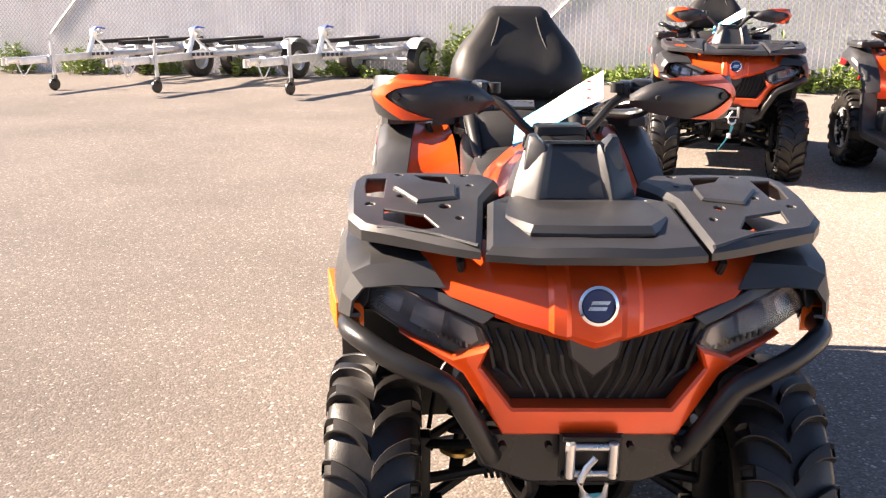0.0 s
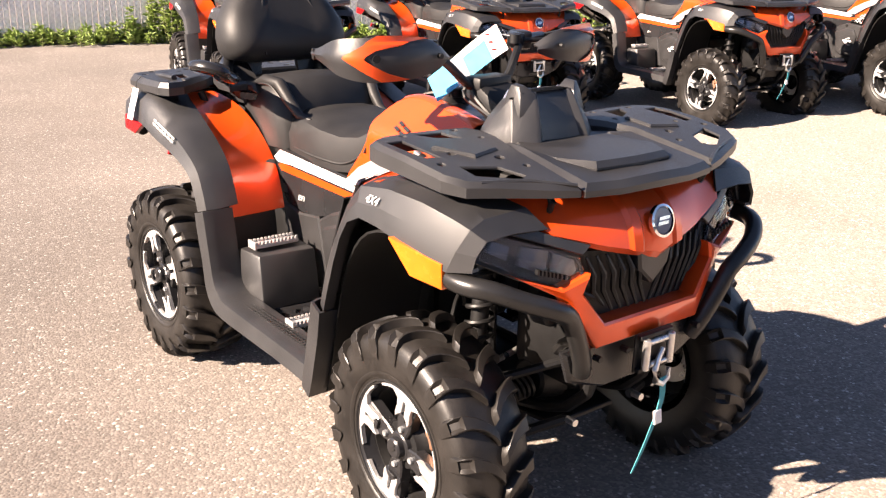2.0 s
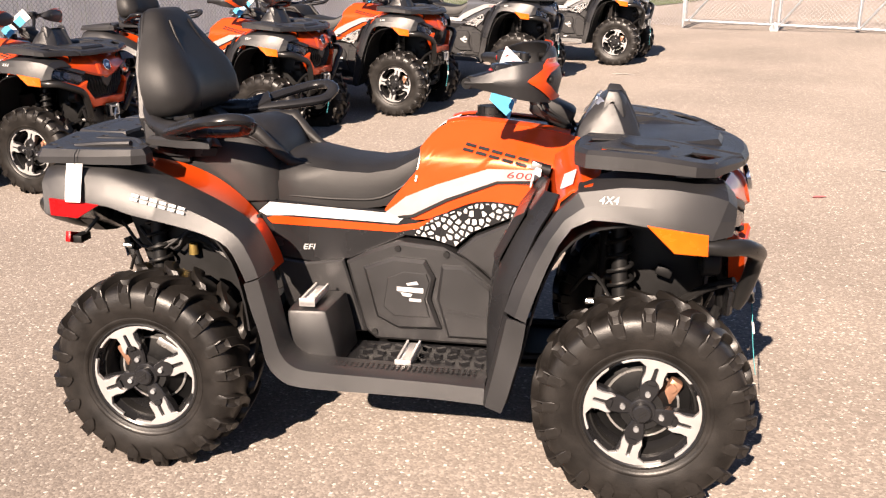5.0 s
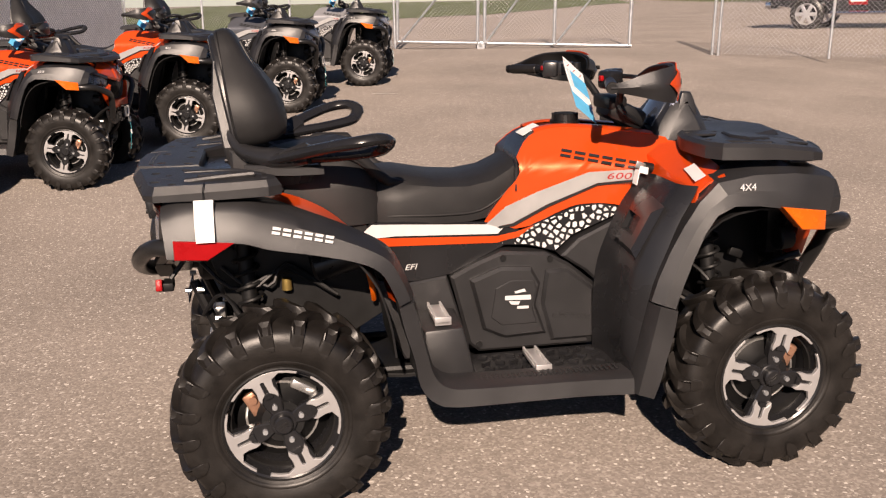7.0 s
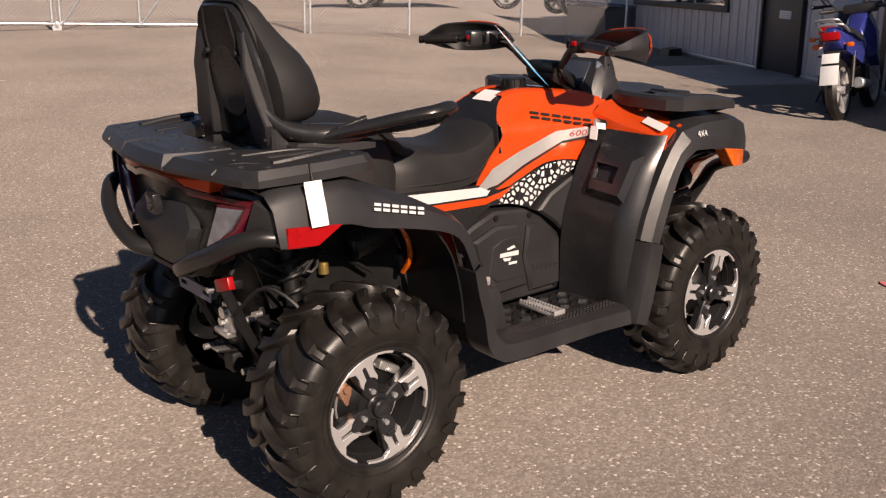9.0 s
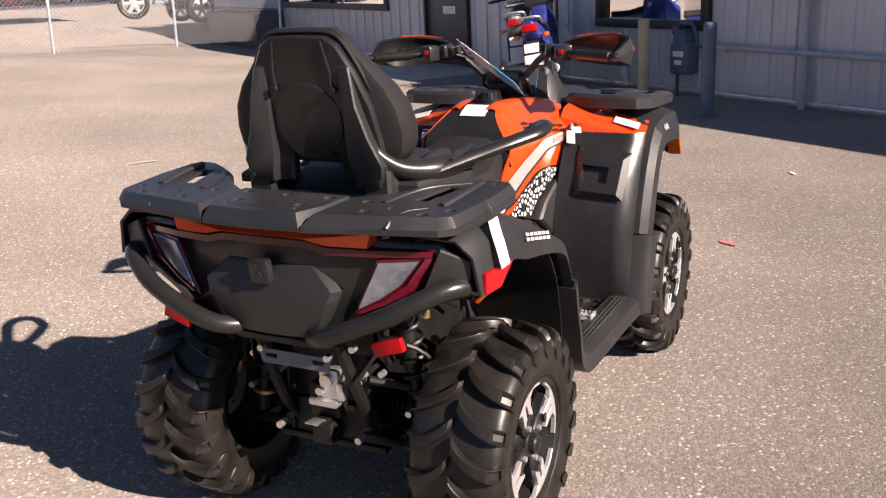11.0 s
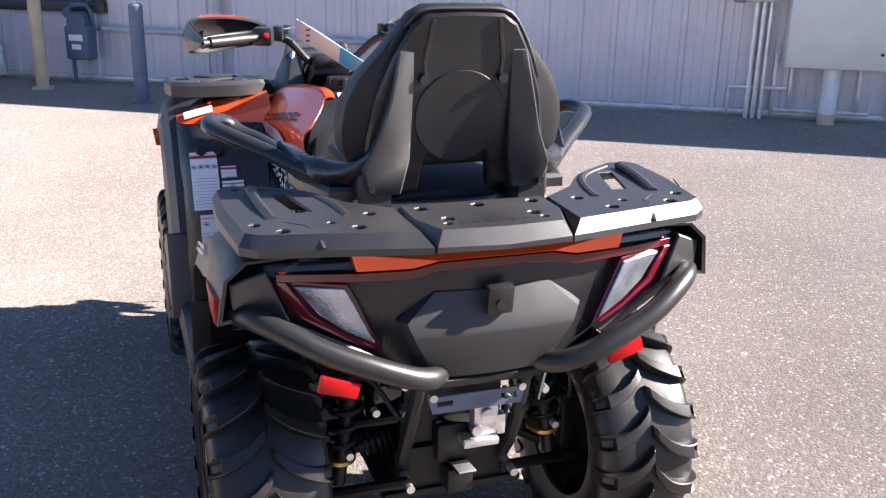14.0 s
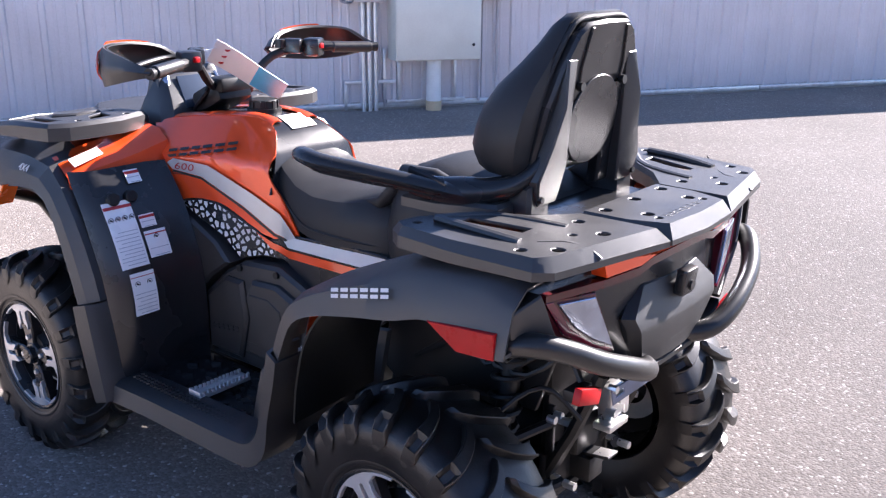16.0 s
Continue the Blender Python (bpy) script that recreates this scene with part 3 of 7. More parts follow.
        zm = lerp_table([(0, 0.872), (0.15, 0.888), (0.29, 0.905), (0.38, 0.945)], y)
        xt = lerp_table([(0, 0.90), (0.29, 0.855), (0.38, 0.80)], y)
        zt = lerp_table([(0, 0.955), (0.29, 0.952), (0.38, 0.962)], y)
        cols.append([(y, xl - 0.012, zl - 0.01), (y, xl + k, zl), (y, xm + k, zm + k), (y, (xm + xt) / 2 + k, (zm + zt) / 2 + 0.012 + k), (y, xt, zt)])
    full = [[(x, -y, z) for y, x, z in c] for c in cols[:0:-1]] + [[(x, y, z) for y, x, z in c] for c in cols]
    part("bonnet", sheet(full, 0.007, 0, 10), ORANGE, atv, "glossy orange bonnet with raised creases", 22)
    badge = part("badge", moved(cyl((0, 0, -0.006), (0, 0, 0.006), 0.036, 28, 0.033, 0.002), look((1.042, 0, 0.868), (0.94, 0, 0.842))), BLUEBADGE, atv, "round dark blue badge with a chrome rim")
    bface = look((1.042, 0, 0.868), (0.94, 0, 0.842))
    part("badge_rim", moved(revolve([(0.034, -0.004), (0.040, -0.004), (0.040, 0.007), (0.034, 0.009)], 32, "z"), bface), CHROME, badge)
    part("badge_mark", moved(join(*[prism([(x - 0.022, z - 0.009) for x, z in q], "xy", 0.005, 0.009, 0) for q in skewed_bars(1, 0.036, 0.019, 0, 0.5)]), bface), CHROME, badge)

    def lamp(s, poly, dx0, dx1, bev=0.003):
        return prism([(s * y, z) for y, z in poly], "yz", lambda y, z: nose_x(y) + dx0 - 0.25 * max(0, z - 0.8), lambda y, z: nose_x(y) + dx1 - 0.25 * max(0, z - 0.8), bev)
    HL = [(0.455, 0.888), (0.475, 0.832), (0.364, 0.777), (0.267, 0.742), (0.215, 0.775), (0.228, 0.808), (0.301, 0.836)]
    for s in (-1, 1):
        hous = part("headlight", lamp(s, shrink(HL, -0.012), -0.10, -0.030), SMOOTHBLACK, atv, "angular headlight in a black housing")
        part("lamp_reflector", join(*[lamp(s, q, -0.035, -0.024, 0.001) for q in ([(0.42, 0.858), (0.435, 0.835), (0.395, 0.815), (0.385, 0.845)], [(0.36, 0.842), (0.372, 0.802), (0.31, 0.775), (0.30, 0.828)], [(0.29, 0.822), (0.298, 0.772), (0.255, 0.757), (0.232, 0.778), (0.24, 0.804)])]), DIMLENS, hous, "dark silvered lamp reflector")
        part("lamp_lens", lamp(s, HL, -0.022, -0.012), LENSGLASS, hous, "clear lamp lens")
        parts("lamp_fin", [box((nose_x(0.30) - 0.012, s * (0.25 + 0.012 * i), 0.762 + 0.004 * i), (0.01, 0.005, 0.012), (0, 0, 0), 0) for i in range(9)], DARK, hous)
        part("headlight_trim", lamp(s, [(0.478, 0.905), (0.50, 0.845), (0.47, 0.82), (0.46, 0.835), (0.452, 0.895), (0.30, 0.842), (0.225, 0.815), (0.20, 0.835), (0.30, 0.868), (0.40, 0.905)], -0.06, -0.008, 0.003), PLASTIC, hous)

    G = [(0.225, 0.815), (0.06, 0.800), (-0.06, 0.800), (-0.225, 0.815), (-0.235, 0.730), (-0.165, 0.640), (0.165, 0.640), (0.235, 0.730)]
    part("grille", prism(G, "yz", lambda y, z: nose_x(y) - 0.08, lambda y, z: nose_x(y) - 0.045, 0.002), DARK, atv, "matt black grille backing")
    for s in (-1, 1):
        for i in range(7):
            y0, y1 = s * (0.052 + 0.029 * i), s * (-0.005 + 0.027 * i + 0.012)
            z1 = max(0.648, 0.66 if i < 5 else 0.655 + (i - 4) * 0.022)
            pts = [(nose_x(y0) - 0.035, y0, 0.800), (nose_x(y0) - 0.022, (y0 * 0.7 + y1 * 0.3), 0.758), (nose_x(y0) - 0.028, y0 * 0.45 + y1 * 0.55 + s * 0.006, 0.715), (nose_x(y1) - 0.03, y1, z1)]
            part("grille_fin", tube(pts, [0.004, 0.0075, 0.007, 0.004], 6), DARK, atv)
    part("grille_shield", prism([(0.062, 0.808), (-0.062, 0.808), (-0.05, 0.752), (0, 0.708), (0.05, 0.752)], "yz", 1.0, 1.036, 0.008), PLASTIC, atv)

    B = [(0.395, 0.784), (0.285, 0.745), (0.212, 0.774), (0.229, 0.728), (0.163, 0.644), (0, 0.646)]
    B2 = [(0, 0.586), (0.18, 0.583), (0.263, 0.712)]
    for_s = [(y, z) for y, z in B[:-1]] + [(-y, z) for y, z in B[-2::-1]] + [(-y, z) for y, z in B2[:0:-1]] + [(y, z) for y, z in B2[1:]]
    part("grille_surround", prism(for_s, "yz", lambda y, z: nose_x(y) - 0.045, lambda y, z: nose_x(y) + 0.006, 0.007), ORANGE, atv, "orange surround below the grille")

    both("front_bumper", lambda s: tube([(0.84, s * 0.505, 0.782), (0.93, s * 0.50, 0.776), (0.985, s * 0.465, 0.770), (1.025, s * 0.405, 0.745), (1.045, s * 0.33, 0.715), (1.045, s * 0.29, 0.69), (1.04, s * 0.255, 0.63), (1.025, s * 0.215, 0.555), (1.01, s * 0.20, 0.52)], 0.0235, 12, 26), TUBE, "black tubular front bumper")
    skid = [(0.255, 0.575), (-0.255, 0.575), (-0.225, 0.49), (-0.12, 0.455), (0.12, 0.455), (0.225, 0.49)]
    part("bumper_plate", prism(skid, "yz", 0.985, lambda y, z: 1.055 - 0.2 * abs(y) - 0.3 * max(0, 0.52 - z), 0.010), SMOOTHBLACK, atv, "black winch mounting plate")
    parts("bumper_bolt", [cyl((1.03, y, 0.56), (1.052, y, 0.56), 0.008, 6) for y in (-0.085, 0.085, -0.18, 0.18)], DARK, atv)
    winch = part("winch_fairlead", join(box((1.058, 0, 0.588), (0.02, 0.12, 0.012), bevel=0.002), box((1.058, 0, 0.502), (0.02, 0.12, 0.012), bevel=0.002), box((1.052, 0, 0.545), (0.006, 0.13, 0.10), bevel=0.002)), DARK, atv, "black roller fairlead")
    for y in (-0.044, 0.044):
        part("roller", cyl((1.073, y, 0.505), (1.073, y, 0.585), 0.0105, 14, None, 0.002), BRIGHT, winch, "bright steel roller")
    for z in (0.572, 0.512):
        part("roller", cyl((1.068, -0.038, z), (1.068, 0.038, z), 0.008, 12), BRIGHT, winch, "bright steel roller")
    hook = [(1.082, 0.006, 0.555), (1.086, -0.012, 0.535), (1.088, -0.024, 0.505), (1.088, -0.018, 0.475), (1.088, 0.006, 0.462), (1.088, 0.028, 0.475), (1.086, 0.030, 0.50)]
    part("winch_hook", tube(hook, [0.007, 0.007, 0.008, 0.009, 0.009, 0.007, 0.005], 8, 6 * 3 and 0), BRIGHT, winch, "bright steel winch hook")
    strap_path = crs([(1.090, 0.008, 0.478), (1.096, 0.004, 0.42), (1.098, -0.022, 0.36), (1.102, -0.060, 0.30), (1.106, -0.095, 0.255)], 12)
    part("winch_strap", sheet([[p + Vector((0, -0.011 * (1 - 0.05 * i), 0)), p + Vector((0, 0.011 * (1 - 0.05 * i), 0.002))] for i, p in enumerate(strap_path)], 0.002), TEAL, winch, "teal webbing pull strap")
    part("strap_tag", box((1.099, -0.010, 0.38), (0.006, 0.026, 0.035), (0, -8, 0), 0.001), PAPER, winch)

    # --- luggage racks ---
    def hexhole(x, y, r=0.011):
        return [(x + r * math.cos(a), y + r * math.sin(a)) for a in (2 * math.pi * k / 8 for k in range(8))]

    def slope_front(x, y):
        up = min(1, max(0, (0.90 - x) / 0.33)) * min(1, max(0, (abs(y) - 0.14) / 0.07))
        return 0.014 * max(0, 1 - abs(y) / 0.25) - 0.25 * max(0, x - 0.93) + 0.036 * up * (2 - up)
    centre = [(0.60, -0.135), (0.63, -0.10), (0.63, 0.10), (0.60, 0.135), (0.76, 0.205), (1.003, 0.222), (1.026, 0.12), (1.034, 0.0), (1.026, -0.12), (1.003, -0.222), (0.76, -0.205)]
    fr = part("front_rack", plate(centre, [hexhole(0.72, 0.15, 0.007), hexhole(0.72, -0.15, 0.007)], 0.956, 0.990, 0.014, slope_front), PLASTIC, atv, "black moulded front luggage rack", 25)
    inset = [(0.648, -0.128), (0.648, 0.128), (0.71, 0.166), (0.78, 0.184), (0.86, 0.180), (0.945, 0.128), (0.962, 0.0), (0.945, -0.128), (0.86, -0.180), (0.78, -0.184), (0.71, -0.166)]
    part("rack_pad", plate(inset, [], 0.982, 0.9975, 0.012, lambda x, y: 0.014 * max(0, 1 - abs(y) / 0.25) - 0.25 * max(0, x - 0.93)), PLASTIC, fr)
    parts("lettering_block", [prism([(0.915 + z, 0.10 - x) for x, z in q], "xy", lambda x, y: 0.990, lambda x, y: 0.9990 - 0.08 * (x - 0.915), 0) for q in skewed_bars(6, 0.022, 0.024, 0.012, 0)], PLASTIC, fr)
    for s in (-1, 1):
        side = [(0.585, s * 0.165), (0.67, s * 0.188), (0.755, s * 0.214), (0.88, s * 0.222), (0.998, s * 0.231), (0.975, s * 0.30), (0.925, s * 0.42), (0.895, s * 0.475), (0.845, s * 0.506), (0.72, s * 0.514), (0.62, s * 0.514), (0.560, s * 0.50), (0.530, s * 0.45), (0.525, s * 0.37), (0.527, s * 0.29), (0.552, s * 0.205)]
        holes = [[(0.572, s * 0.295), (0.562, s * 0.368), (0.610, s * 0.345), (0.645, s * 0.285)], [(0.600, s * 0.434), (0.600, s * 0.478), (0.66, s * 0.48), (0.74, s * 0.472), (0.75, s * 0.435)], [(0.845, s * 0.345), (0.815, s * 0.43), (0.87, s * 0.428), (0.925, s * 0.345), (0.905, s * 0.315)], hexhole(0.566, s * 0.250, 0.010), hexhole(0.562, s * 0.405, 0.009), hexhole(0.79, s * 0.462, 0.010), hexhole(0.80, s * 0.30, 0.012), hexhole(0.74, s * 0.395, 0.010), hexhole(0.86, s * 0.27, 0.008), hexhole(0.66, s * 0.24, 0.008)]
        part("rack_wing", plate(side, holes, 0.957, 0.990, 0.012, slope_front), PLASTIC, fr, "", 25)
        part("scoop_floor", prism([(0.80, s * 0.30), (0.80, s * 0.46), (0.885, s * 0.445), (0.945, s * 0.345), (0.93, s * 0.295)], "xy", 0.951, 0.958, 0.002), PLASTIC, fr)
        pad_line = [(0.668, s * 0.272), (0.76, s * 0.272), (0.785, s * 0.36), (0.69, s * 0.415), (0.652, s * 0.36)]
        part("rack_tread", plate(pad_line, [], 0.984, 0.997, 0.005, slope_front), PLASTIC, fr)
        part("rack_tread", tube([(x, s * y, 0.989 + slope_front(x, y)) for x, y in ((0.99, 0.236), (0.955, 0.30), (0.935, 0.345), (0.90, 0.44))], 0.005, 6, 10), PLASTIC, fr)
        parts("rack_bracket", [tube([(0.93, s * 0.27, 0.96), (0.95, s * 0.27, 0.93), (0.93, s * 0.265, 0.89)], 0.010, 8), tube([(0.62, s * 0.27, 0.96), (0.62, s * 0.27, 0.90)], 0.012, 8)], DARK, fr)

    def slope_rear(x, y):
        return 0.007 * min(1, max(0, (x + 0.95) / 0.15)) * min(1, max(0, (abs(y) - 0.2) / 0.08))
    rc = [(-1.126, -0.137), (-1.136, 0.0), (-1.126, 0.137), (-1.03, 0.157), (-0.93, 0.158), (-0.93, -0.158), (-1.03, -0.157)]
    rr = part("rear_rack", plate(rc, [hexhole(-1.045, y, 0.013) for y in (-0.09, 0.09)] + [hexhole(-0.965, y, 0.013) for y in (-0.12, 0.0, 0.12)] + [hexhole(-1.075, y, 0.008) for y in (-0.10, 0.10)], 0.946, 0.986, [0.017, 0.018, 0.017, 0.005, 0.005, 0.005, 0.005], slope_rear, steep=1.7), PLASTIC, atv, "black moulded rear luggage rack", 25)
    parts("lettering_block", [prism([(-1.086 + z, 0.075 - x) for x, z in q], "xy", 0.98, 0.9868, 0) for q in skewed_bars(6, 0.017, 0.016, 0.009, 0)], PLASTIC, rr)
    for s in (-1, 1):
        side = [(-1.124, s * 0.142), (-1.112, s * 0.20), (-1.062, s * 0.455), (-1.035, s * 0.487), (-0.86, s * 0.506), (-0.735, s * 0.502), (-0.700, s * 0.478), (-0.708, s * 0.420), (-0.80, s * 0.298), (-0.87, s * 0.250), (-0.935, s * 0.165), (-1.03, s * 0.162)]
        holes = [[(-0.925, s * 0.330), (-0.925, s * 0.362), (-0.800, s * 0.392), (-0.800, s * 0.360)], hexhole(-1.035, s * 0.405, 0.013), hexhole(-1.045, s * 0.265, 0.013), hexhole(-0.985, s * 0.450, 0.011), hexhole(-0.965, s * 0.225, 0.012), hexhole(-1.005, s * 0.31, 0.008), hexhole(-0.745, s * 0.455, 0.009)]
        part("rack_wing", plate(side, holes, 0.944, 0.984, [0.017, 0.017, 0.016, 0.014, 0.012, 0.011, 0.011, 0.010, 0.008, 0.007, 0.004, 0.004], slope_rear, steep=1.6), PLASTIC, rr, "", 25)
        ridge = [(-0.965, s * 0.268), (-0.88, s * 0.283), (-0.81, s * 0.318), (-0.745, s * 0.405)]
        part("rack_tread", tube([(x, y, 0.981 + slope_rear(x, y)) for x, y in ridge], 0.010, 8, 14, 0.8), PLASTIC, rr)
        part("rack_tread", tube([(-0.955, s * 0.412, 0.983), (-0.86, s * 0.425, 0.993), (-0.77, s * 0.428, 0.998)], 0.011, 8, 12, 0.8), PLASTIC, rr)
        part("rack_tread", tube([(-1.085, s * 0.340, 0.960), (-1.060, s * 0.346, 0.979), (-1.012, s * 0.356, 0.981), (-0.98, s * 0.39, 0.981)], 0.005, 6), PLASTIC, rr)
        parts("rack_bracket", [tube([(-0.78, s * 0.33, 0.94), (-0.76, s * 0.30, 0.86)], 0.012, 8), tube([(-0.98, s * 0.30, 0.94), (-0.98, s * 0.28, 0.88)], 0.012, 8)], DARK, rr)
    part("rack_base", prism([(-0.95, 0.20), (-0.66, 0.235), (-0.60, 0.20), (-0.60, -0.20), (-0.66, -0.235), (-0.95, -0.20)], "xy", 0.925, 0.955, 0.008), SMOOTHBLACK, rr, "black base plate below the backrest")

    # --- tail ---
    T = [(0.50, 0.872), (0.43, 0.912), (0.0, 0.925), (-0.43, 0.912), (-0.50, 0.872), (-0.485, 0.82), (-0.26, 0.718), (-0.13, 0.658), (0.13, 0.658), (0.26, 0.718), (0.485, 0.82)]
    part("tail_panel", prism(T, "yz", lambda y, z: tail_x(y) + 0.10, lambda y, z: tail_x(y) + 0.018, 0.008), SMOOTHBLACK, atv, "black moulded tail panel")
    lid_rows = [(0.852, 0.130, -1.060), (0.845, 0.137, -1.074), (0.792, 0.197, -1.092), (0.768, 0.187, -1.100), (0.760, 0.184, -1.101), (0.70, 0.153, -1.090), (0.668, 0.136, -1.083), (0.658, 0.130, -1.070)]
    cover = part("tool_box_lid", loft([[(-1.05, -w, z), (x + 0.034, -w, z)] + [(x + 0.010 * f * f, f * (w - 0.016), z) for f in (-1, -0.5, 0, 0.5, 1)] + [(x + 0.034, w, z), (-1.05, w, z)] for z, w, x in lid_rows]), PEBBLED, atv, "black tool box lid with bevelled edges", 22)
    part("latch", join(box((-1.098, 0, 0.833), (0.026, 0.056, 0.060), (0, -8, 0), 0.006), cyl((-1.108, 0, 0.825), (-1.116, 0, 0.825), 0.011, 16)), SMOOTHBLACK, cover, "black push latch")
    parts("lettering_block", [prism([(0.10 - x, 0.705 + z) for x, z in q], "yz", lambda y, z: -1.07, lambda y, z: -1.0925 + 1.2 * y * y + 0.15 * (0.715 - z), 0) for q in skewed_bars(6, 0.024, 0.020, 0.012, 0)], PLASTIC, cover)
    strip = [(0.285, 0.938), (-0.285, 0.938), (-0.275, 0.902), (-0.17, 0.904), (-0.12, 0.916), (0.12, 0.916), (0.17, 0.904), (0.275, 0.902)]
    part("tail_strip", prism(strip, "yz", lambda y, z: tail_x(y) + 0.04, lambda y, z: tail_x(y) - 0.002, 0.002), ORANGE, atv, "thin orange strip under the rack")
    bar = [(0.42, 0.897), (0.275, 0.897), (0.17, 0.899), (0.12, 0.911), (-0.12, 0.911), (-0.17, 0.899), (-0.275, 0.897), (-0.42, 0.897), (-0.42, 0.882), (-0.275, 0.880), (-0.17, 0.880), (-0.12, 0.893), (0.12, 0.893), (0.17, 0.880), (0.275, 0.880), (0.42, 0.882)]
    part("light_bar", prism(bar, "yz", lambda y, z: tail_x(y) + 0.04, lambda y, z: tail_x(y) + 0.004, 0.001), LAMPRED, atv, "dark red tail light bar")
    TL = [(0.425, 0.884), (0.292, 0.873), (0.228, 0.738), (0.30, 0.764), (0.392, 0.812)]
    for s in (-1, 1):
        tl = part("tail_light", prism([(s * y, z) for y, z in shrink(TL, -0.002)], "yz", lambda y, z: tail_x(y) + 0.05, lambda y, z: tail_x(y) + 0.008, 0.003), LAMPRED, atv, "angular red and clear tail light")
        part("clear_lens", prism([(s * y, z) for y, z in [(0.388, 0.873), (0.296, 0.867), (0.240, 0.752), (0.296, 0.781), (0.346, 0.818)]], "yz", lambda y, z: tail_x(y) + 0.02, lambda y, z: tail_x(y) + 0.003, 0.002), LENS, tl, "pale ribbed lens")
        part("lamp_tube", prism([(s * y, z) for y, z in [(0.422, 0.882), (0.404, 0.882), (0.360, 0.818), (0.300, 0.775), (0.240, 0.746), (0.244, 0.741), (0.304, 0.767), (0.376, 0.810)]], "yz", lambda y, z: tail_x(y) + 0.02, lambda y, z: tail_x(y) + 0.002, 0.001), TAILRED, tl, "bright red light guide")
        part("tail_light_trim", prism([(s * y, z) for y, z in [(0.505, 0.878), (0.44, 0.905), (0.432, 0.888), (0.398, 0.805), (0.235, 0.728), (0.25, 0.715), (0.42, 0.79), (0.50, 0.83)]], "yz", lambda y, z: tail_x(y) + 0.06, lambda y, z: tail_x(y) - 0.006, 0.004), PLASTIC, tl)
    both("rear_bumper", lambda s: tube([(-0.92, s * 0.495, 0.80), (-0.985, s * 0.488, 0.812), (-1.037, s * 0.460, 0.816), (-1.072, s * 0.412, 0.797), (-1.100, s * 0.345, 0.762), (-1.114, s * 0.255, 0.724), (-1.110, s * 0.180, 0.692), (-1.092, s * 0.135, 0.676), (-1.055, s * 0.105, 0.668)], 0.0235, 12, 28), TUBE, "black tubular rear bumper")
    part("bumper_blade", prism([(0.25, 0.712), (0.15, 0.664), (-0.15, 0.664), (-0.25, 0.712), (-0.17, 0.655), (-0.10, 0.640), (0.10, 0.640), (0.17, 0.655)], "yz", -1.03, -1.078, 0.008), DARK, atv)
    for s in (-1, 1):
        part("tail_reflector", box((-1.058, s * 0.312, 0.667), (0.018, 0.082, 0.034), (s * 18, 0, 0), 0.003), REDREFL, atv, "red rectangular reflector")
        part("reflector_bracket", join(box((-1.035, s * 0.31, 0.668), (0.03, 0.06, 0.024), bevel=0.002), tube([(-1.03, s * 0.29, 0.68), (-0.98, s * 0.27, 0.74)], 0.007, 6)), DARK, atv)
    part("plate_bracket", plate([(-0.585 + 0.0, 0.112), (-0.585, -0.112), (-0.545, -0.100), (-0.545, 0.100)][::1], [[(-0.572, 0.09), (-0.572, 0.055), (-0.562, 0.055), (-0.562, 0.09)], [(-0.572, -0.055), (-0.572, -0.09), (-0.562, -0.09), (-0.562, -0.055)]], 1.0, 1.003, 0.001), NAVY, atv, "slotted dark blue steel number plate bracket").matrix_basis = Matrix(((0, 0, -1, 0), (0, 1, 0, 0), (-1, 0, 0, 0), (0, 0, 0, 1)))

    # --- seat ---
    def pad(secs, bev=0.018):
        rings = []
        for x, w, zt, zb, sag in secs:
            ring = []
            for fy, fz in ((-1, 0.0), (-1.02, 0.45), (-0.92, 0.80), (-0.62, 0.96), (0, 1.0), (0.62, 0.96), (0.92, 0.80), (1.02, 0.45), (1, 0.0)):
                ring.append((x, fy * w, zb + (zt - zb) * fz - sag * (1 - fy * fy)))
            rings.append(ring)
        return loft(rings)
    seat = part("seat", pad([(-0.445, 0.150, 0.905, 0.78, 0), (-0.42, 0.178, 0.925, 0.775, 0), (-0.33, 0.19, 0.930, 0.77, 0.006), (-0.22, 0.185, 0.912, 0.768, 0.012), (-0.12, 0.172, 0.905, 0.766, 0.012), (-0.04, 0.155, 0.916, 0.775, 0.008), (0.02, 0.140, 0.942, 0.82, 0.004), (0.065, 0.125, 0.965, 0.87, 0), (0.085, 0.105, 0.968, 0.90, 0)]), VINYL, atv, "stitched black vinyl saddle", 50)
    parts("piping", [tube([(x, s * (w + 0.002), z) for x, w, z in ((-0.44, 0.165, 0.80), (-0.33, 0.188, 0.80), (-0.2, 0.185, 0.795), (-0.08, 0.165, 0.80), (0.02, 0.142, 0.86), (0.07, 0.125, 0.915))], 0.0035, 6, 20) for s in (-1, 1)], VINYL, seat)
    pil = part("pillion_seat", pad([(-0.78, 0.16, 0.97, 0.86, 0), (-0.72, 0.185, 1.0, 0.84, 0), (-0.62, 0.205, 1.022, 0.80, 0.004), (-0.52, 0.212, 1.035, 0.785, 0.004), (-0.462, 0.205, 1.026, 0.785, 0.012), (-0.425, 0.192, 0.972, 0.785, 0.012), (-0.398, 0.168, 0.905, 0.79, 0)]), VINYL, atv, "raised black vinyl pillion pad", 50)
    both("side_bolster", lambda s: tube([(-0.66, s * 0.174, 0.975), (-0.56, s * 0.184, 1.001), (-0.47, s * 0.180, 0.998), (-0.42, s * 0.170, 0.944), (-0.37, s * 0.162, 0.905), (-0.31, s * 0.154, 0.897)], [0.010, 0.021, 0.022, 0.020, 0.016, 0.006], 10), VINYL, parent=pil, sharp=50)
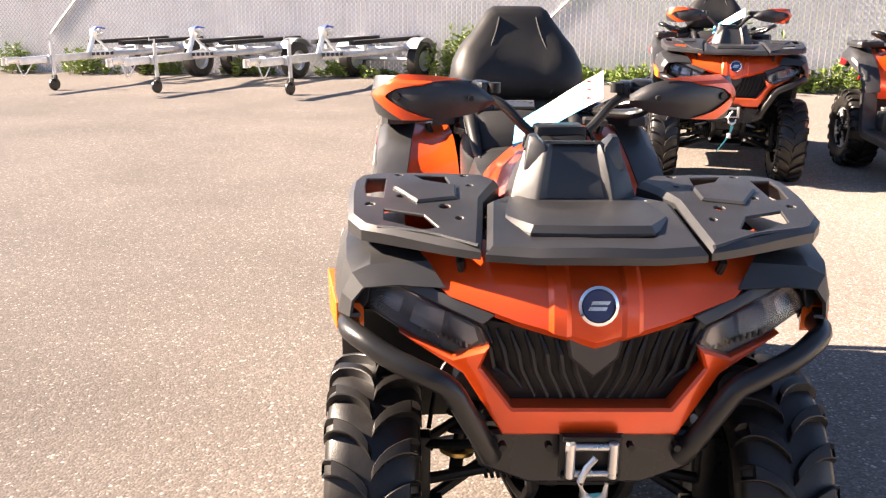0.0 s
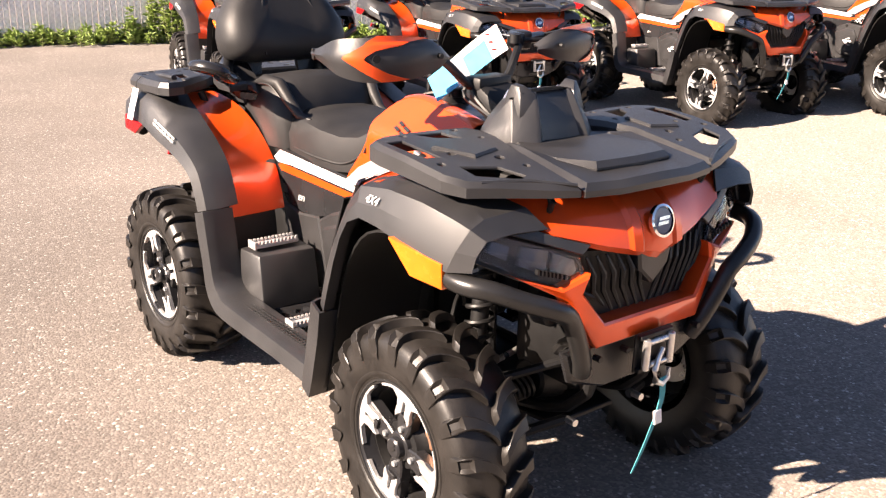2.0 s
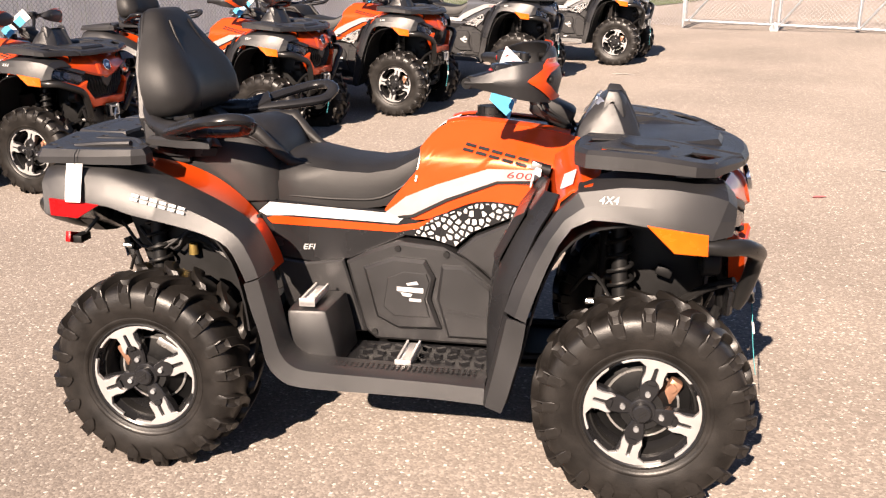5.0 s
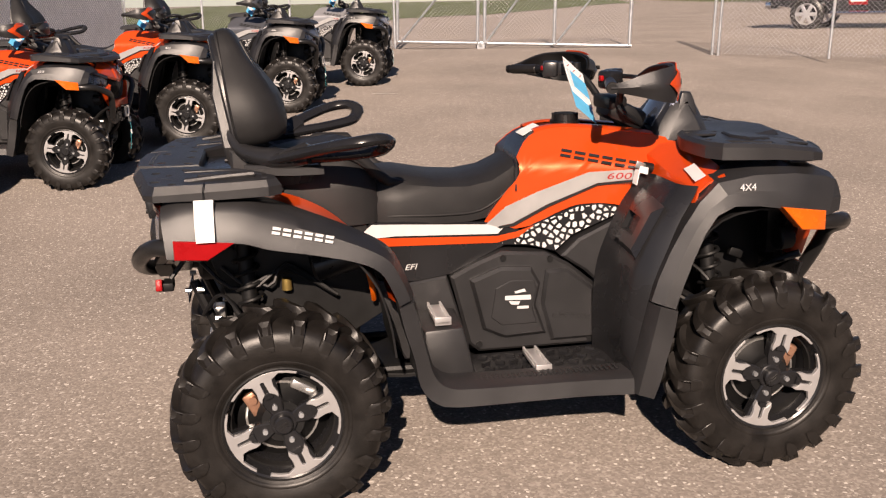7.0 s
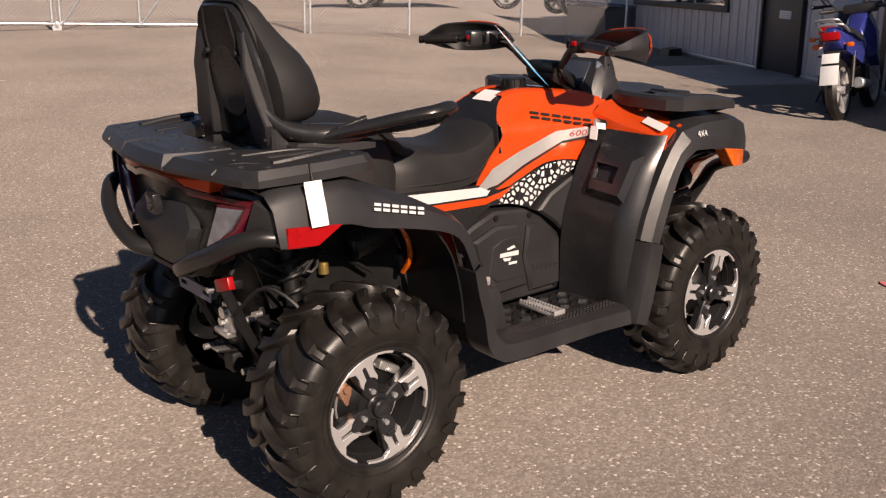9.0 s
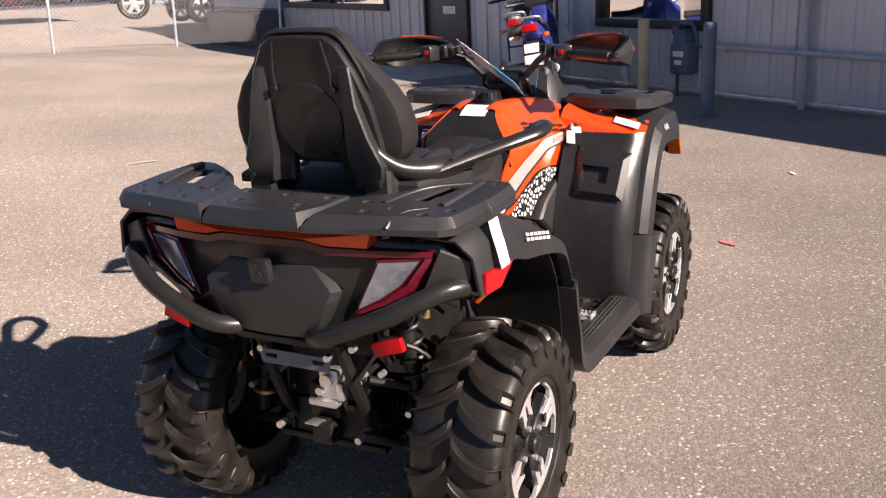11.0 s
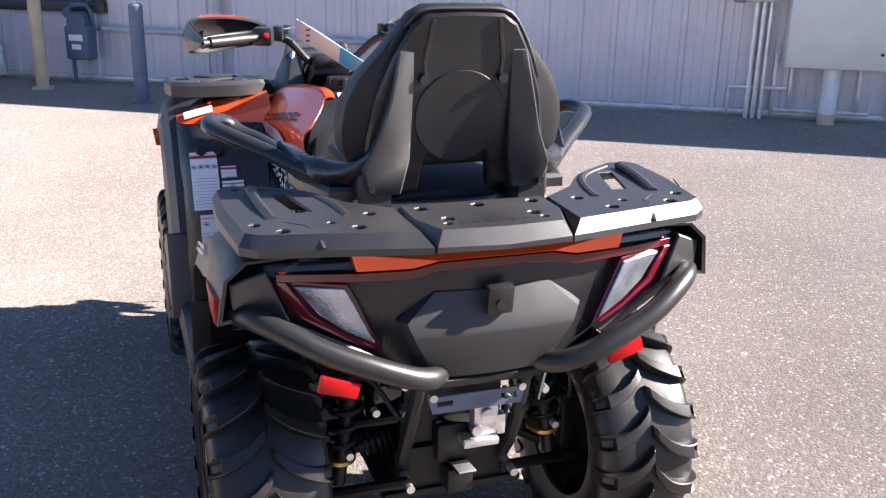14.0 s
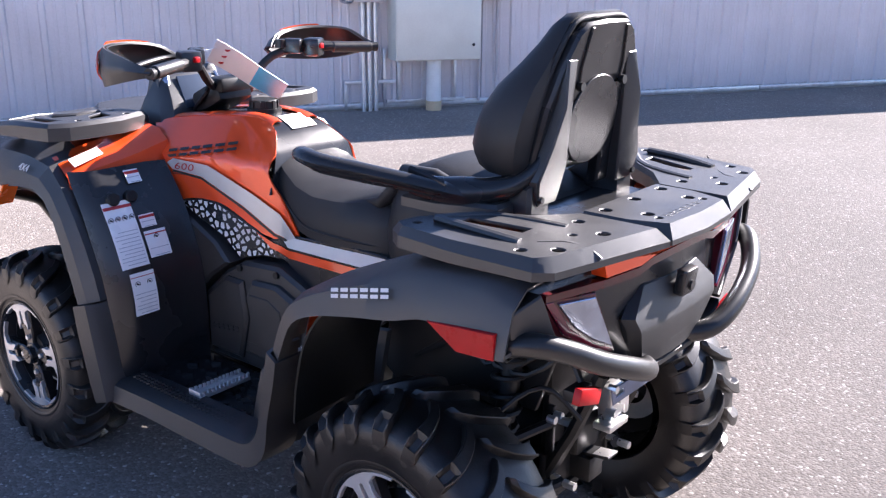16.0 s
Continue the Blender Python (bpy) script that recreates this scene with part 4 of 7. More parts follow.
    parts("seam", [tube([(x, s * w, z) for x, w, z in ((-0.74, 0.172, 0.96), (-0.6, 0.199, 0.985), (-0.5, 0.203, 0.992), (-0.44, 0.195, 0.955))], 0.003, 6, 16) for s in (-1, 1)], VINYL, pil)

    # --- backrest with grab handles ---
    def cush(f, grow=0.0):
        out = [(0.0, 1.374), (0.085, 1.373), (0.113, 1.357), (0.138, 1.320), (0.172, 1.276), (0.212, 1.230), (0.240, 1.176), (0.249, 1.120), (0.244, 1.075), (0.224, 1.046), (0.12, 1.032), (0.0, 1.032)]
        return [(y * f, 1.21 + (z - 1.21) * f) for y, z in out] + [(-y * f, 1.21 + (z - 1.21) * f) for y, z in out[-2:0:-1]]

    def lean(z):
        return -0.80 - 0.16 * (z - 1.05) 
    PUFF = [(1.03, 0.95), (1.05, 1.35), (1.09, 1.50), (1.168, 1.42), (1.229, 1.12), (1.297, 0.76), (1.37, 0.55)]
    PIPING = [(0.0, 1.364), (0.084, 1.361), (0.118, 1.338), (0.157, 1.270), (0.189, 1.187), (0.205, 1.10), (0.208, 1.045)]
    rings = []
    for f, d in ((0.90, -0.012), (0.985, -0.006), (1.0, 0.016), (0.985, 0.045), (0.93, 0.066), (0.82, 0.080), (0.62, 0.086), (0.40, 0.0875), (0.2, 0.088), (0.04, 0.088)):
        rings.append([(lean(z) + d * lerp_table(PUFF, z) * (1.0 + 0.16 * math.exp(-((abs(y) - 0.165) / 0.05) ** 2)), y, z) for y, z in cush(f)])
    br = part("backrest", loft(rings), VINYL, atv, "tall padded black vinyl backrest", 50)
    parts("backrest_seam", [tube([(lean(z) + 0.086 * lerp_table(PUFF, z), s * y, z) for y, z in ((0.068, 1.335), (0.082, 1.28), (0.112, 1.20), (0.128, 1.12), (0.118, 1.07))], 0.0045, 6, 16) for s in (-1, 1)], VINYL, br)
    shell = [(0.0, 1.358), (0.080, 1.355), (0.112, 1.334), (0.150, 1.268), (0.182, 1.185), (0.197, 1.10), (0.200, 1.03), (0.19, 0.985), (0.080, 0.985), (0.070, 1.052), (0.060, 1.066), (0, 1.066)]
    shell = shell + [(-y, z) for y, z in shell[-2:0:-1]]
    part("backrest_shell", prism(shell, "yz", lambda y, z: lean(z) - 0.005, lambda y, z: lean(z) - 0.034 + 0.10 * y * y, 0.008), SMOOTHBLACK, br, "moulded black backrest shell")
    part("shell_disc", prism([(0.098 * math.cos(a), 1.145 + 0.098 * math.sin(a)) for a in (2 * math.pi * k / 36 for k in range(36))], "yz", lambda y, z: lean(z) - 0.02, lambda y, z: lean(z) - 0.0375 + 0.10 * y * y, 0.002), SMOOTHBLACK, br)
    part("backrest_piping", tube([(lean(z) - 0.010, y, z) for y, z in [(-a, b) for a, b in PIPING[::-1]] + PIPING[1:]], 0.0055, 8, 60), VINYL, br)
    for s in (-1, 1):
        rib = [(0.104, 1.285), (0.138, 1.285), (0.156, 1.19), (0.178, 1.11), (0.196, 1.068), (0.208, 1.040), (0.200, 1.005), (0.190, 0.985), (0.125, 0.985), (0.110, 1.06)]
        part("backrest_rib", prism([(s * y, z) for y, z in rib], "yz", lambda y, z: lean(z) - 0.02, lambda y, z: lean(z) - 0.058 + 0.022 * max(0, z - 1.2) / 0.08, 0.005), PLASTIC, br)
        part("shell_crease", prism([(s * y, z) for y, z in [(0.066, 1.345), (0.074, 1.345), (0.088, 1.265), (0.084, 1.225), (0.078, 1.225), (0.080, 1.265)]], "yz", lambda y, z: lean(z) - 0.02, lambda y, z: lean(z) - 0.039 + 0.10 * y * y, 0.002), SMOOTHBLACK, br)
        parts("shell_screw", [cyl((lean(1.26) - 0.03, s * 0.085, 1.225), (lean(1.26) - 0.042, s * 0.085, 1.225), 0.010, 12), cyl((lean(1.0) - 0.03, s * 0.19, 1.0), (lean(1.0) - 0.064, s * 0.19, 1.0), 0.007, 8)], DARK, br)
        part("backrest_foot", join(prism([(-0.84, 1.03), (-0.77, 1.03), (-0.70, 0.985), (-0.60, 0.985), (-0.58, 0.955), (-0.84, 0.955)], "xz", s * 0.145, s * 0.215, 0.010), box((-0.76, s * 0.18, 0.93), (0.14, 0.06, 0.06), (0, 0, 0), 0.008)), PLASTIC, br)
        line = [(-0.72, 0.272), (-0.62, 0.328), (-0.53, 0.382), (-0.460, 0.422)]
        side = [0.006, 0.030, 0.052, 0.058]
        arm = [(x + 0.5 * o, y - 0.86 * o, -o) for (x, y), o in zip(line, side)] + [(-0.412, 0.402, -0.040), (-0.400, 0.424, 0.0), (-0.430, 0.462, 0.044)] + [(x - 0.5 * o, y + 0.86 * o, o) for (x, y), o in zip(line, side)][::-1]
        part("grab_handle", tube([(x, s * y, 0.998 + 0.19 * (x + 0.76) + 0.45 * o) for x, y, o in arm], 0.0225, 12, 46, 0.78), SMOOTHBLACK, br, "looped black grab handle")
        part("handle_web", prism([(-0.72, s * 0.245), (-0.635, s * 0.270), (-0.600, s * 0.300), (-0.622, s * 0.345), (-0.70, s * 0.320)], "xy", lambda x, y: 0.994 + 0.19 * (x + 0.76) + 0.45 * (abs(y) - 0.29), lambda x, y: 1.014 + 0.19 * (x + 0.76) + 0.45 * (abs(y) - 0.29), 0.006), SMOOTHBLACK, br)
        spine = [((-0.850, 0.146, 1.165), 0.008), ((-0.848, 0.156, 1.125), 0.020), ((-0.834, 0.180, 1.070), 0.031), ((-0.798, 0.216, 1.030), 0.035), ((-0.745, 0.251, 1.014), 0.035), ((-0.68, 0.289, 1.012), 0.031), ((-0.615, 0.327, 1.022), 0.024)]
        bulk = [v.x for v in crs([(r, 0, 0) for _, r in spine], 28)]
        part("handle_arm", tube([(q.x, s * q.y, q.z) for q in crs([c for c, _ in spine], 28)], bulk, 14, 0, 0.92), SMOOTHBLACK, br, "moulded arm sweeping into the grab handle", 45)
        part("handle_tray", prism([(-0.80, s * 0.19), (-0.60, s * 0.235), (-0.575, s * 0.315), (-0.66, s * 0.315), (-0.80, s * 0.27)], "xy", 0.966, 0.994, 0.010), PLASTIC, br)

    # --- tank, side covers, stripes ---
    left = crs([(-0.078, 0.722, 0), (-0.070, 0.760, 0), (-0.006, 0.842, 0), (0.044, 0.905, 0), (0.042, 0.958, 0)], 12)
    right = crs([(0.405, 0.785, 0), (0.43, 0.84, 0), (0.455, 0.92, 0), (0.575, 0.985, 0)], 12)
    bot = crs([(-0.078, 0.722, 0), (0.07, 0.737, 0), (0.155, 0.775, 0), (0.232, 0.803, 0), (0.33, 0.803, 0), (0.405, 0.785, 0)], 22)
    upp = crs([(0.042, 0.958, 0), (0.090, 1.012, 0), (0.165, 1.036, 0), (0.30, 1.033, 0), (0.5, 1.008, 0), (0.575, 0.985, 0)], 22)

    def tank_side(s):
        rows = []
        for j in range(13):
            v = j / 12
            row = []
            for i in range(23):
                u = i / 22
                p = bot[i] * (1 - v) + upp[i] * v + left[j] * (1 - u) + right[j] * u - (bot[0] * (1 - u) * (1 - v) + bot[-1] * u * (1 - v) + upp[0] * (1 - u) * v + upp[-1] * u * v)
                row.append((p.x, s * flank(p.x, p.y), p.y))
            rows.append(row)
        return sheet(rows, 0.005)
    both("tank_cover", tank_side, ORANGE, "glossy orange tank cover", 40)
    rows = []
    for p in upp:
        w = flank(p.x, p.y)
        rows.append([(p.x, -w + 0.002, p.y - 0.002)] + [(p.x, w * f, p.y - 0.004 + 0.004 * (1 - f * f) ** 0.5) for f in (-0.85, -0.5, 0, 0.5, 0.85)] + [(p.x, w - 0.002, p.y - 0.002)])
    rows.insert(0, [(0.035, y * 1.1, z - 0.05) for _, y, z in rows[0]])
    rows.insert(0, [(0.03, y * 1.15, z - 0.05) for _, y, z in rows[0]])
    part("tank_top", sheet(rows, 0.005), SMOOTHBLACK, atv, "black tank top panel", 40)
    def shoulder(s):
        rows = []
        for p in upp[4:20]:
            w = flank(p.x, p.y)
            rows.append([(p.x, s * (w + 0.0015), p.y + 0.001), (p.x, s * w * 0.90, p.y + 0.008), (p.x, s * w * 0.72, p.y + 0.010), (p.x, s * w * 0.58, p.y + 0.006)])
        return sheet(rows, 0.004)
    both("tank_shoulder", shoulder, ORANGE, "glossy orange upper tank edge", 40)
    part("fuel_cap", join(cyl((0.245, 0, 1.045), (0.245, 0, 1.074), 0.042, 24, 0.040, 0.004), cyl((0.245, 0, 1.03), (0.245, 0, 1.05), 0.05, 24), *[box((0.245 + 0.041 * math.cos(a), 0.041 * math.sin(a), 1.062), (0.006, 0.008, 0.022), (0, 0, math.degrees(a)), 0) for a in (k * 0.524 for k in range(12))]), DARK, atv, "ribbed black fuel cap")
    part("tank_sticker", sheet([[(0.085, y, 1.012), (0.105, y, 1.0235), (0.125, y, 1.032), (0.146, y, 1.040)] for y in (0.036, -0.010, -0.056)], 0.001), PAPER, atv, "white caution sticker")
    both("side_stripe", lambda s: join(draped([(-0.066, 0.754), (0.0, 0.806), (0.10, 0.85), (0.262, 0.908), (0.40, 0.912), (0.428, 0.896), (0.405, 0.880), (0.29, 0.872), (0.13, 0.808), (0.02, 0.750), (-0.03, 0.742)], flank, 0.0072, 4, s)), SILVERDECAL, "silver stripe along the tank")
    both("stripe_edge", lambda s: draped([(-0.03, 0.741), (0.02, 0.749), (0.13, 0.807), (0.29, 0.871), (0.405, 0.879), (0.405, 0.873), (0.29, 0.864), (0.135, 0.800), (0.025, 0.741), (-0.02, 0.735)], flank, 0.0076, 4, s), BLACKTEXT)

    for s in (-1, 1):
        parts("lettering_block", [draped([(0.178 + x * 0.985, 0.958 - 0.185 * x + z) for x, z in q], flank, 0.0076, 2, s) for q in skewed_bars(6, 0.032, 0.023, 0.010, 0.5, 0.17)], BLACKTEXT, atv)

    def number(s):
        bm = lettering("600", 0.030, 0.0, 0.2)
        w = max(v.co.x for v in bm.verts)
        for v in bm.verts:
            x = 0.316 + (v.co.x * 1.8 if s < 0 else (w - v.co.x) * 1.8)
            z = 0.884 + v.co.y - 0.03 * (x - 0.312)
            v.co = (x, s * (flank(x, z) + 0.0085), z)
        return bm
    both("engine_size", number, REDTEXT, "red 600 numerals")
    both("subtitle", lambda s: join(*[draped([(0.345 + x, 0.868 - 0.03 * x + z) for x, z in q], flank, 0.0085, 1, s) for q in skewed_bars(7, 0.006, 0.007, 0.003, 0.2)]), BLACKTEXT)

    def under(x, z):
        return flank(x, 0.8) + 0.004
    sidep = [(-0.475, 0.748), (-0.435, 0.785), (-0.30, 0.782), (-0.06, 0.758), (0.0, 0.74), (0.06, 0.722), (-0.01, 0.675), (-0.09, 0.64), (-0.18, 0.60), (-0.30, 0.585), (-0.40, 0.60), (-0.45, 0.66)]
    both("side_cover", lambda s: prism(sidep, "xz", lambda x, z: s * (flank(x, 0.8) - 0.05), lambda x, z: s * under(x, z), 0.004), SMOOTHBLACK, "gloss black side cover")
    both("white_stripe", lambda s: draped([(-0.470, 0.752), (-0.434, 0.782), (-0.36, 0.777), (-0.055, 0.752), (-0.008, 0.737), (-0.028, 0.719), (-0.36, 0.740), (-0.446, 0.738)], under, 0.003, 3, s), WHITE, "white stripe under the saddle")
    both("orange_stripe", lambda s: join(draped([(-0.446, 0.730), (-0.42, 0.738), (-0.36, 0.734), (-0.028, 0.712), (0.03, 0.722), (0.07, 0.735), (0.09, 0.742), (0.04, 0.705), (-0.03, 0.690), (-0.36, 0.708), (-0.43, 0.712)], under, 0.003, 3, s)), ORANGE, "orange stripe under the saddle")

    def efi(s):
        bm = lettering("EFI", 0.026, 0.0, 0.25)
        w = max(v.co.x for v in bm.verts)
        for v in bm.verts:
            x = -0.335 + (v.co.x * 1.25 if s < 0 else (w - v.co.x) * 1.25)
            z = 0.628 + v.co.y
            v.co = (x, s * (under(x, z) + 0.003), z)
        return bm
    both("injection_badge", efi, WHITE, "white EFI lettering")

    both("frame_cover", lambda s: prism(MOSAIC, "xz", lambda x, z: s * (flank(x, 0.78) - 0.04), lambda x, z: s * (flank(x, 0.78) + 0.003), 0.003), SMOOTHBLACK, "black frame cover")
    rnd = random.Random(5)
    seeds = []
    tries = 0
    while len(seeds) < 78 and tries < 6000:
        tries += 1
        p = Vector((rnd.uniform(-0.03, 0.39), rnd.uniform(0.65, 0.806)))
        if inside(MOSAIC, p) and all((p - q).length > 0.0165 for q in seeds):
            seeds.append(p)
    chips = [c for i, c in enumerate(voronoi_chips(shrink(MOSAIC, 0.004), seeds, 0.0041)) if i % 11]
    for s in (-1, 1):
        tagged(part("mosaic_decal", join(*[draped(c, lambda x, z: flank(x, 0.78), 0.0055, 0, s) for c in chips if len(c) > 2]), WHITE, atv, "white broken-tile decal"), kind="stuff")

    # --- engine bay, covers and footwells ---
    eng = [(-0.19, 0.595), (-0.113, 0.634), (-0.022, 0.668), (0.123, 0.655), (0.20, 0.615), (0.309, 0.524), (0.303, 0.347), (0.29, 0.335), (-0.10, 0.338), (-0.135, 0.37)]
    for s in (-1, 1):
        ec = part("engine_cover", prism(eng, "xz", s * 0.10, s * 0.205, 0.012), PLASTIC, atv, "black plastic clutch cover")
        part("cover_face", prism([(-0.13, 0.585), (-0.03, 0.622), (0.07, 0.615), (0.10, 0.56), (0.085, 0.49), (0.12, 0.39), (-0.02, 0.385), (-0.09, 0.42)], "xz", s * 0.20, s * 0.226, 0.012), PLASTIC, ec)
        part("cover_face", prism([(0.12, 0.60), (0.19, 0.60), (0.28, 0.53), (0.285, 0.36), (0.14, 0.36), (0.105, 0.49)], "xz", s * 0.20, s * 0.220, 0.012), PLASTIC, ec)
        part("cover_inset", prism([(-0.05, 0.555), (0.0, 0.578), (0.075, 0.575), (0.085, 0.545), (0.07, 0.49), (0.085, 0.43), (-0.03, 0.43), (-0.065, 0.46)], "xz", s * 0.222, s * 0.229, 0.003), PLASTIC, ec)
        parts("lettering_block", [prism([(0.14 + 1.0 * x, 0.442 - 0.12 * x + z) for x, z in q], "xz", s * 0.218, s * 0.2225, 0) for q in skewed_bars(6, 0.016, 0.018, 0.006, 0.1)], PLASTIC, ec)
        if s < 0:
            part("cover_logo", join(*[prism([(-0.02 + x, 0.515 + z) for x, z in q], "xz", s * 0.228, s * 0.2305, 0) for q in ([(0, 0.0), (0.085, -0.004), (0.085, 0.012), (0, 0.014)], [(0.02, -0.016), (0.045, -0.018), (0.05, -0.008), (0.012, -0.004)], [(0.035, 0.02), (0.07, 0.024), (0.064, 0.034), (0.03, 0.026)], [(0.04, -0.032), (0.078, -0.033), (0.078, -0.024), (0.04, -0.023)])]), WHITE, ec, "white block logo")
        parts("cover_bolt", [cyl((x, s * 0.2, z), (x, s * 0.212, z), 0.010, 10) for x, z in ((-0.02, 0.648), (0.135, 0.635), (-0.10, 0.365), (0.27, 0.36))], DARK, ec)
        part("front_fairing", prism([(0.168, 0.645), (0.225, 0.697), (0.34, 0.750), (0.395, 0.775), (0.40, 0.74), (0.375, 0.62), (0.318, 0.36), (0.300, 0.36), (0.312, 0.53), (0.25, 0.59)], "xz", s * 0.15, lambda x, z: s * (0.222 + 0.05 * max(0, x - 0.3)), 0.010), PLASTIC, atv, "black plastic fairing panel")
        part("fairing_edge", prism([(0.335, 0.735), (0.375, 0.755), (0.385, 0.65), (0.36, 0.60), (0.345, 0.62)], "xz", s * 0.215, s * 0.242, 0.008), PLASTIC, atv)
        # floor
        fl = part("footwell", prism([(-0.30, 0.205), (0.33, 0.205), (0.315, 0.46), (-0.26, 0.455)] if s > 0 else [(-0.30, -0.205), (0.33, -0.205), (0.315, -0.46), (-0.26, -0.455)], "xy", 0.312, 0.332, 0.004), SMOOTHBLACK, atv, "black ribbed footwell floor")
        blocks = []
        for i in range(9):
            for j in range(4):
                blocks.append(box((-0.10 + 0.045 * i, s * (0.25 + 0.05 * j), 0.335), (0.030, 0.012, 0.010), (0, 0, 35 if (i + j) % 2 else -35), 0))
        tagged(part("floor_tread", join(*blocks), SMOOTHBLACK, fl), kind="stuff")
        tagged(part("rim_tread", join(*[box((-0.17 + 0.016 * i, s * (0.462 + 0.013 * j), 0.362), (0.008, 0.007, 0.005), (0, 0, 45), 0) for i in range(28) for j in range(3)]), PLASTIC, fl), kind="stuff")

        def peg(cx, cy, cz, ln):
            base = box((cx, s * cy, cz), (0.046, ln, 0.012), (0, 0, 0), 0.002)
            teeth = []
            k = int(ln / 0.013)
            for i in range(k):
                for dx in (-0.019, 0.019):
                    teeth.append(box((cx + dx, s * (cy - ln / 2 + 0.006 + i * ln / k), cz + 0.010), (0.006, 0.007, 0.012), (0, 0, 0), 0))
            return join(base, *teeth, box((cx, s * (cy + ln / 2 - 0.004), cz + 0.004), (0.050, 0.008, 0.026), bevel=0.002))
        part("foot_peg", peg(0.045, 0.365, 0.358, 0.17), ALLOY, fl, "serrated bright alloy foot peg")
        bx = part("pillion_step", loft([[(x, s * y, z) for x, y in p] for p, z in (([(-0.335, 0.22), (-0.15, 0.22), (-0.155, 0.43), (-0.29, 0.44)], 0.325), ([(-0.33, 0.22), (-0.165, 0.22), (-0.175, 0.425), (-0.31, 0.435)], 0.42), ([(-0.325, 0.22), (-0.185, 0.22), (-0.195, 0.42), (-0.315, 0.43)], 0.505))], bevel=0.012), PLASTIC, atv, "black moulded pillion step")
        part("step_peg", peg(-0.255, 0.335, 0.522, 0.16), ALLOY, bx, "serrated bright alloy foot peg")
        part("inner_cover", prism([(-0.43, 0.60), (-0.32, 0.585), (-0.20, 0.60), (-0.13, 0.36), (-0.34, 0.33), (-0.40, 0.45)], "xz", s * 0.16, s * 0.20, 0.008), PLASTIC, atv)

    # --- running gear ---
    part("engine_block", join(box((0.08, 0, 0.47), (0.5, 0.20, 0.34), (0, 0, 0), 0.03), cyl((0.1, -0.14, 0.46), (0.1, 0.14, 0.46), 0.15, 20), box((-0.15, 0, 0.62), (0.35, 0.24, 0.18), (0, 0, 0), 0.02)), DARK, atv, "dark engine block")
    part("skid_plate", prism([(-0.75, 0.10), (-0.35, 0.20), (0.40, 0.20), (0.85, 0.11), (0.85, -0.11), (0.40, -0.20), (-0.35, -0.20), (-0.75, -0.10)], "xy", 0.272, 0.284, 0.004), DARK, atv)
    fr_tubes = []
    for s in (-1, 1):
        fr_tubes += [tube([(-0.98, s * 0.12, 0.62), (-0.90, s * 0.13, 0.42), (-0.80, s * 0.12, 0.30), (-0.4, s * 0.16, 0.29), (0.4, s * 0.16, 0.29), (0.85, s * 0.11, 0.33), (0.98, s * 0.11, 0.50), (0.94, s * 0.16, 0.72)], 0.016, 8, 30), tube([(-1.0, s * 0.16, 0.73), (-0.7, s * 0.19, 0.78), (-0.3, s * 0.13, 0.74), (0.3, s * 0.12, 0.76), (0.7, s * 0.15, 0.80), (0.92, s * 0.15, 0.78)], 0.016, 8, 24), tube([(-0.62, s * 0.13, 0.30), (-0.64, s * 0.18, 0.78)], 0.014, 8), tube([(0.60, s * 0.12, 0.31), (0.62, s * 0.15, 0.79)], 0.014, 8)]
    part("frame", join(*fr_tubes), DARK, atv, "black tubular frame")
    both("inner_arch", lambda s: prism([(-0.96, 0.82), (-0.45, 0.80), (-0.40, 0.50), (-0.52, 0.43), (-0.66, 0.52), (-0.86, 0.52)], "xz", s * 0.180, s * 0.192, 0.002), DARK, "black inner wheel arch")
    part("air_box", box((-0.66, 0, 0.66), (0.46, 0.34, 0.24), (0, 0, 0), 0.03), DARK, atv, "black plastic air box")
    part("front_bulkhead", box((0.80, 0, 0.58), (0.26, 0.22, 0.38), (0, 0, 0), 0.03), DARK, atv)
    part("radiator", box((0.93, 0, 0.70), (0.05, 0.34, 0.22), (0, 0, 0), 0.01), DARK, atv)
    for s in (-1, 1):
        part("tie_rod", tube([(0.66, s * 0.06, 0.42), (0.65, s * 0.33, 0.36)], 0.009, 8), BRIGHT, atv, "bright steel tie rod")
        part("tie_rod_boot", cyl((0.65, s * 0.315, 0.355), (0.65, s * 0.345, 0.37), 0.018, 12, 0.012), DARK, atv)
        part("front_differential", cyl((0.74, s * 0.02, 0.37), (0.74, s * 0.11, 0.37), 0.075, 16, 0.055, 0.008), DARK, atv)
        part("horn" if s < 0 else "coolant_bottle", cyl((0.90, s * 0.24, 0.66), (0.955, s * 0.24, 0.66), 0.042, 18, 0.036, 0.006) if s < 0 else box((0.88, 0.22, 0.66), (0.09, 0.07, 0.12), (0, 0, 0), 0.015), DARK, atv)
        part("bumper_stay", tube([(1.0, s * 0.225, 0.60), (0.93, s * 0.18, 0.56), (0.86, s * 0.13, 0.50)], 0.013, 8, 8), TUBE, atv)
        part("brake_line_clip", box((0.80, s * 0.16, 0.60), (0.05, 0.02, 0.03), (0, 20, 0), 0.004), DARK, atv)
    part("body_core", join(box((0.62, 0, 0.84), (0.5, 0.30, 0.16), (0, 0, 0), 0.02), box((-0.60, 0, 0.80), (0.75, 0.28, 0.14), (0, 0, 0), 0.02), box((-0.1, 0, 0.74), (0.7, 0.22, 0.2), (0, 0, 0), 0.02)), DARK, atv)
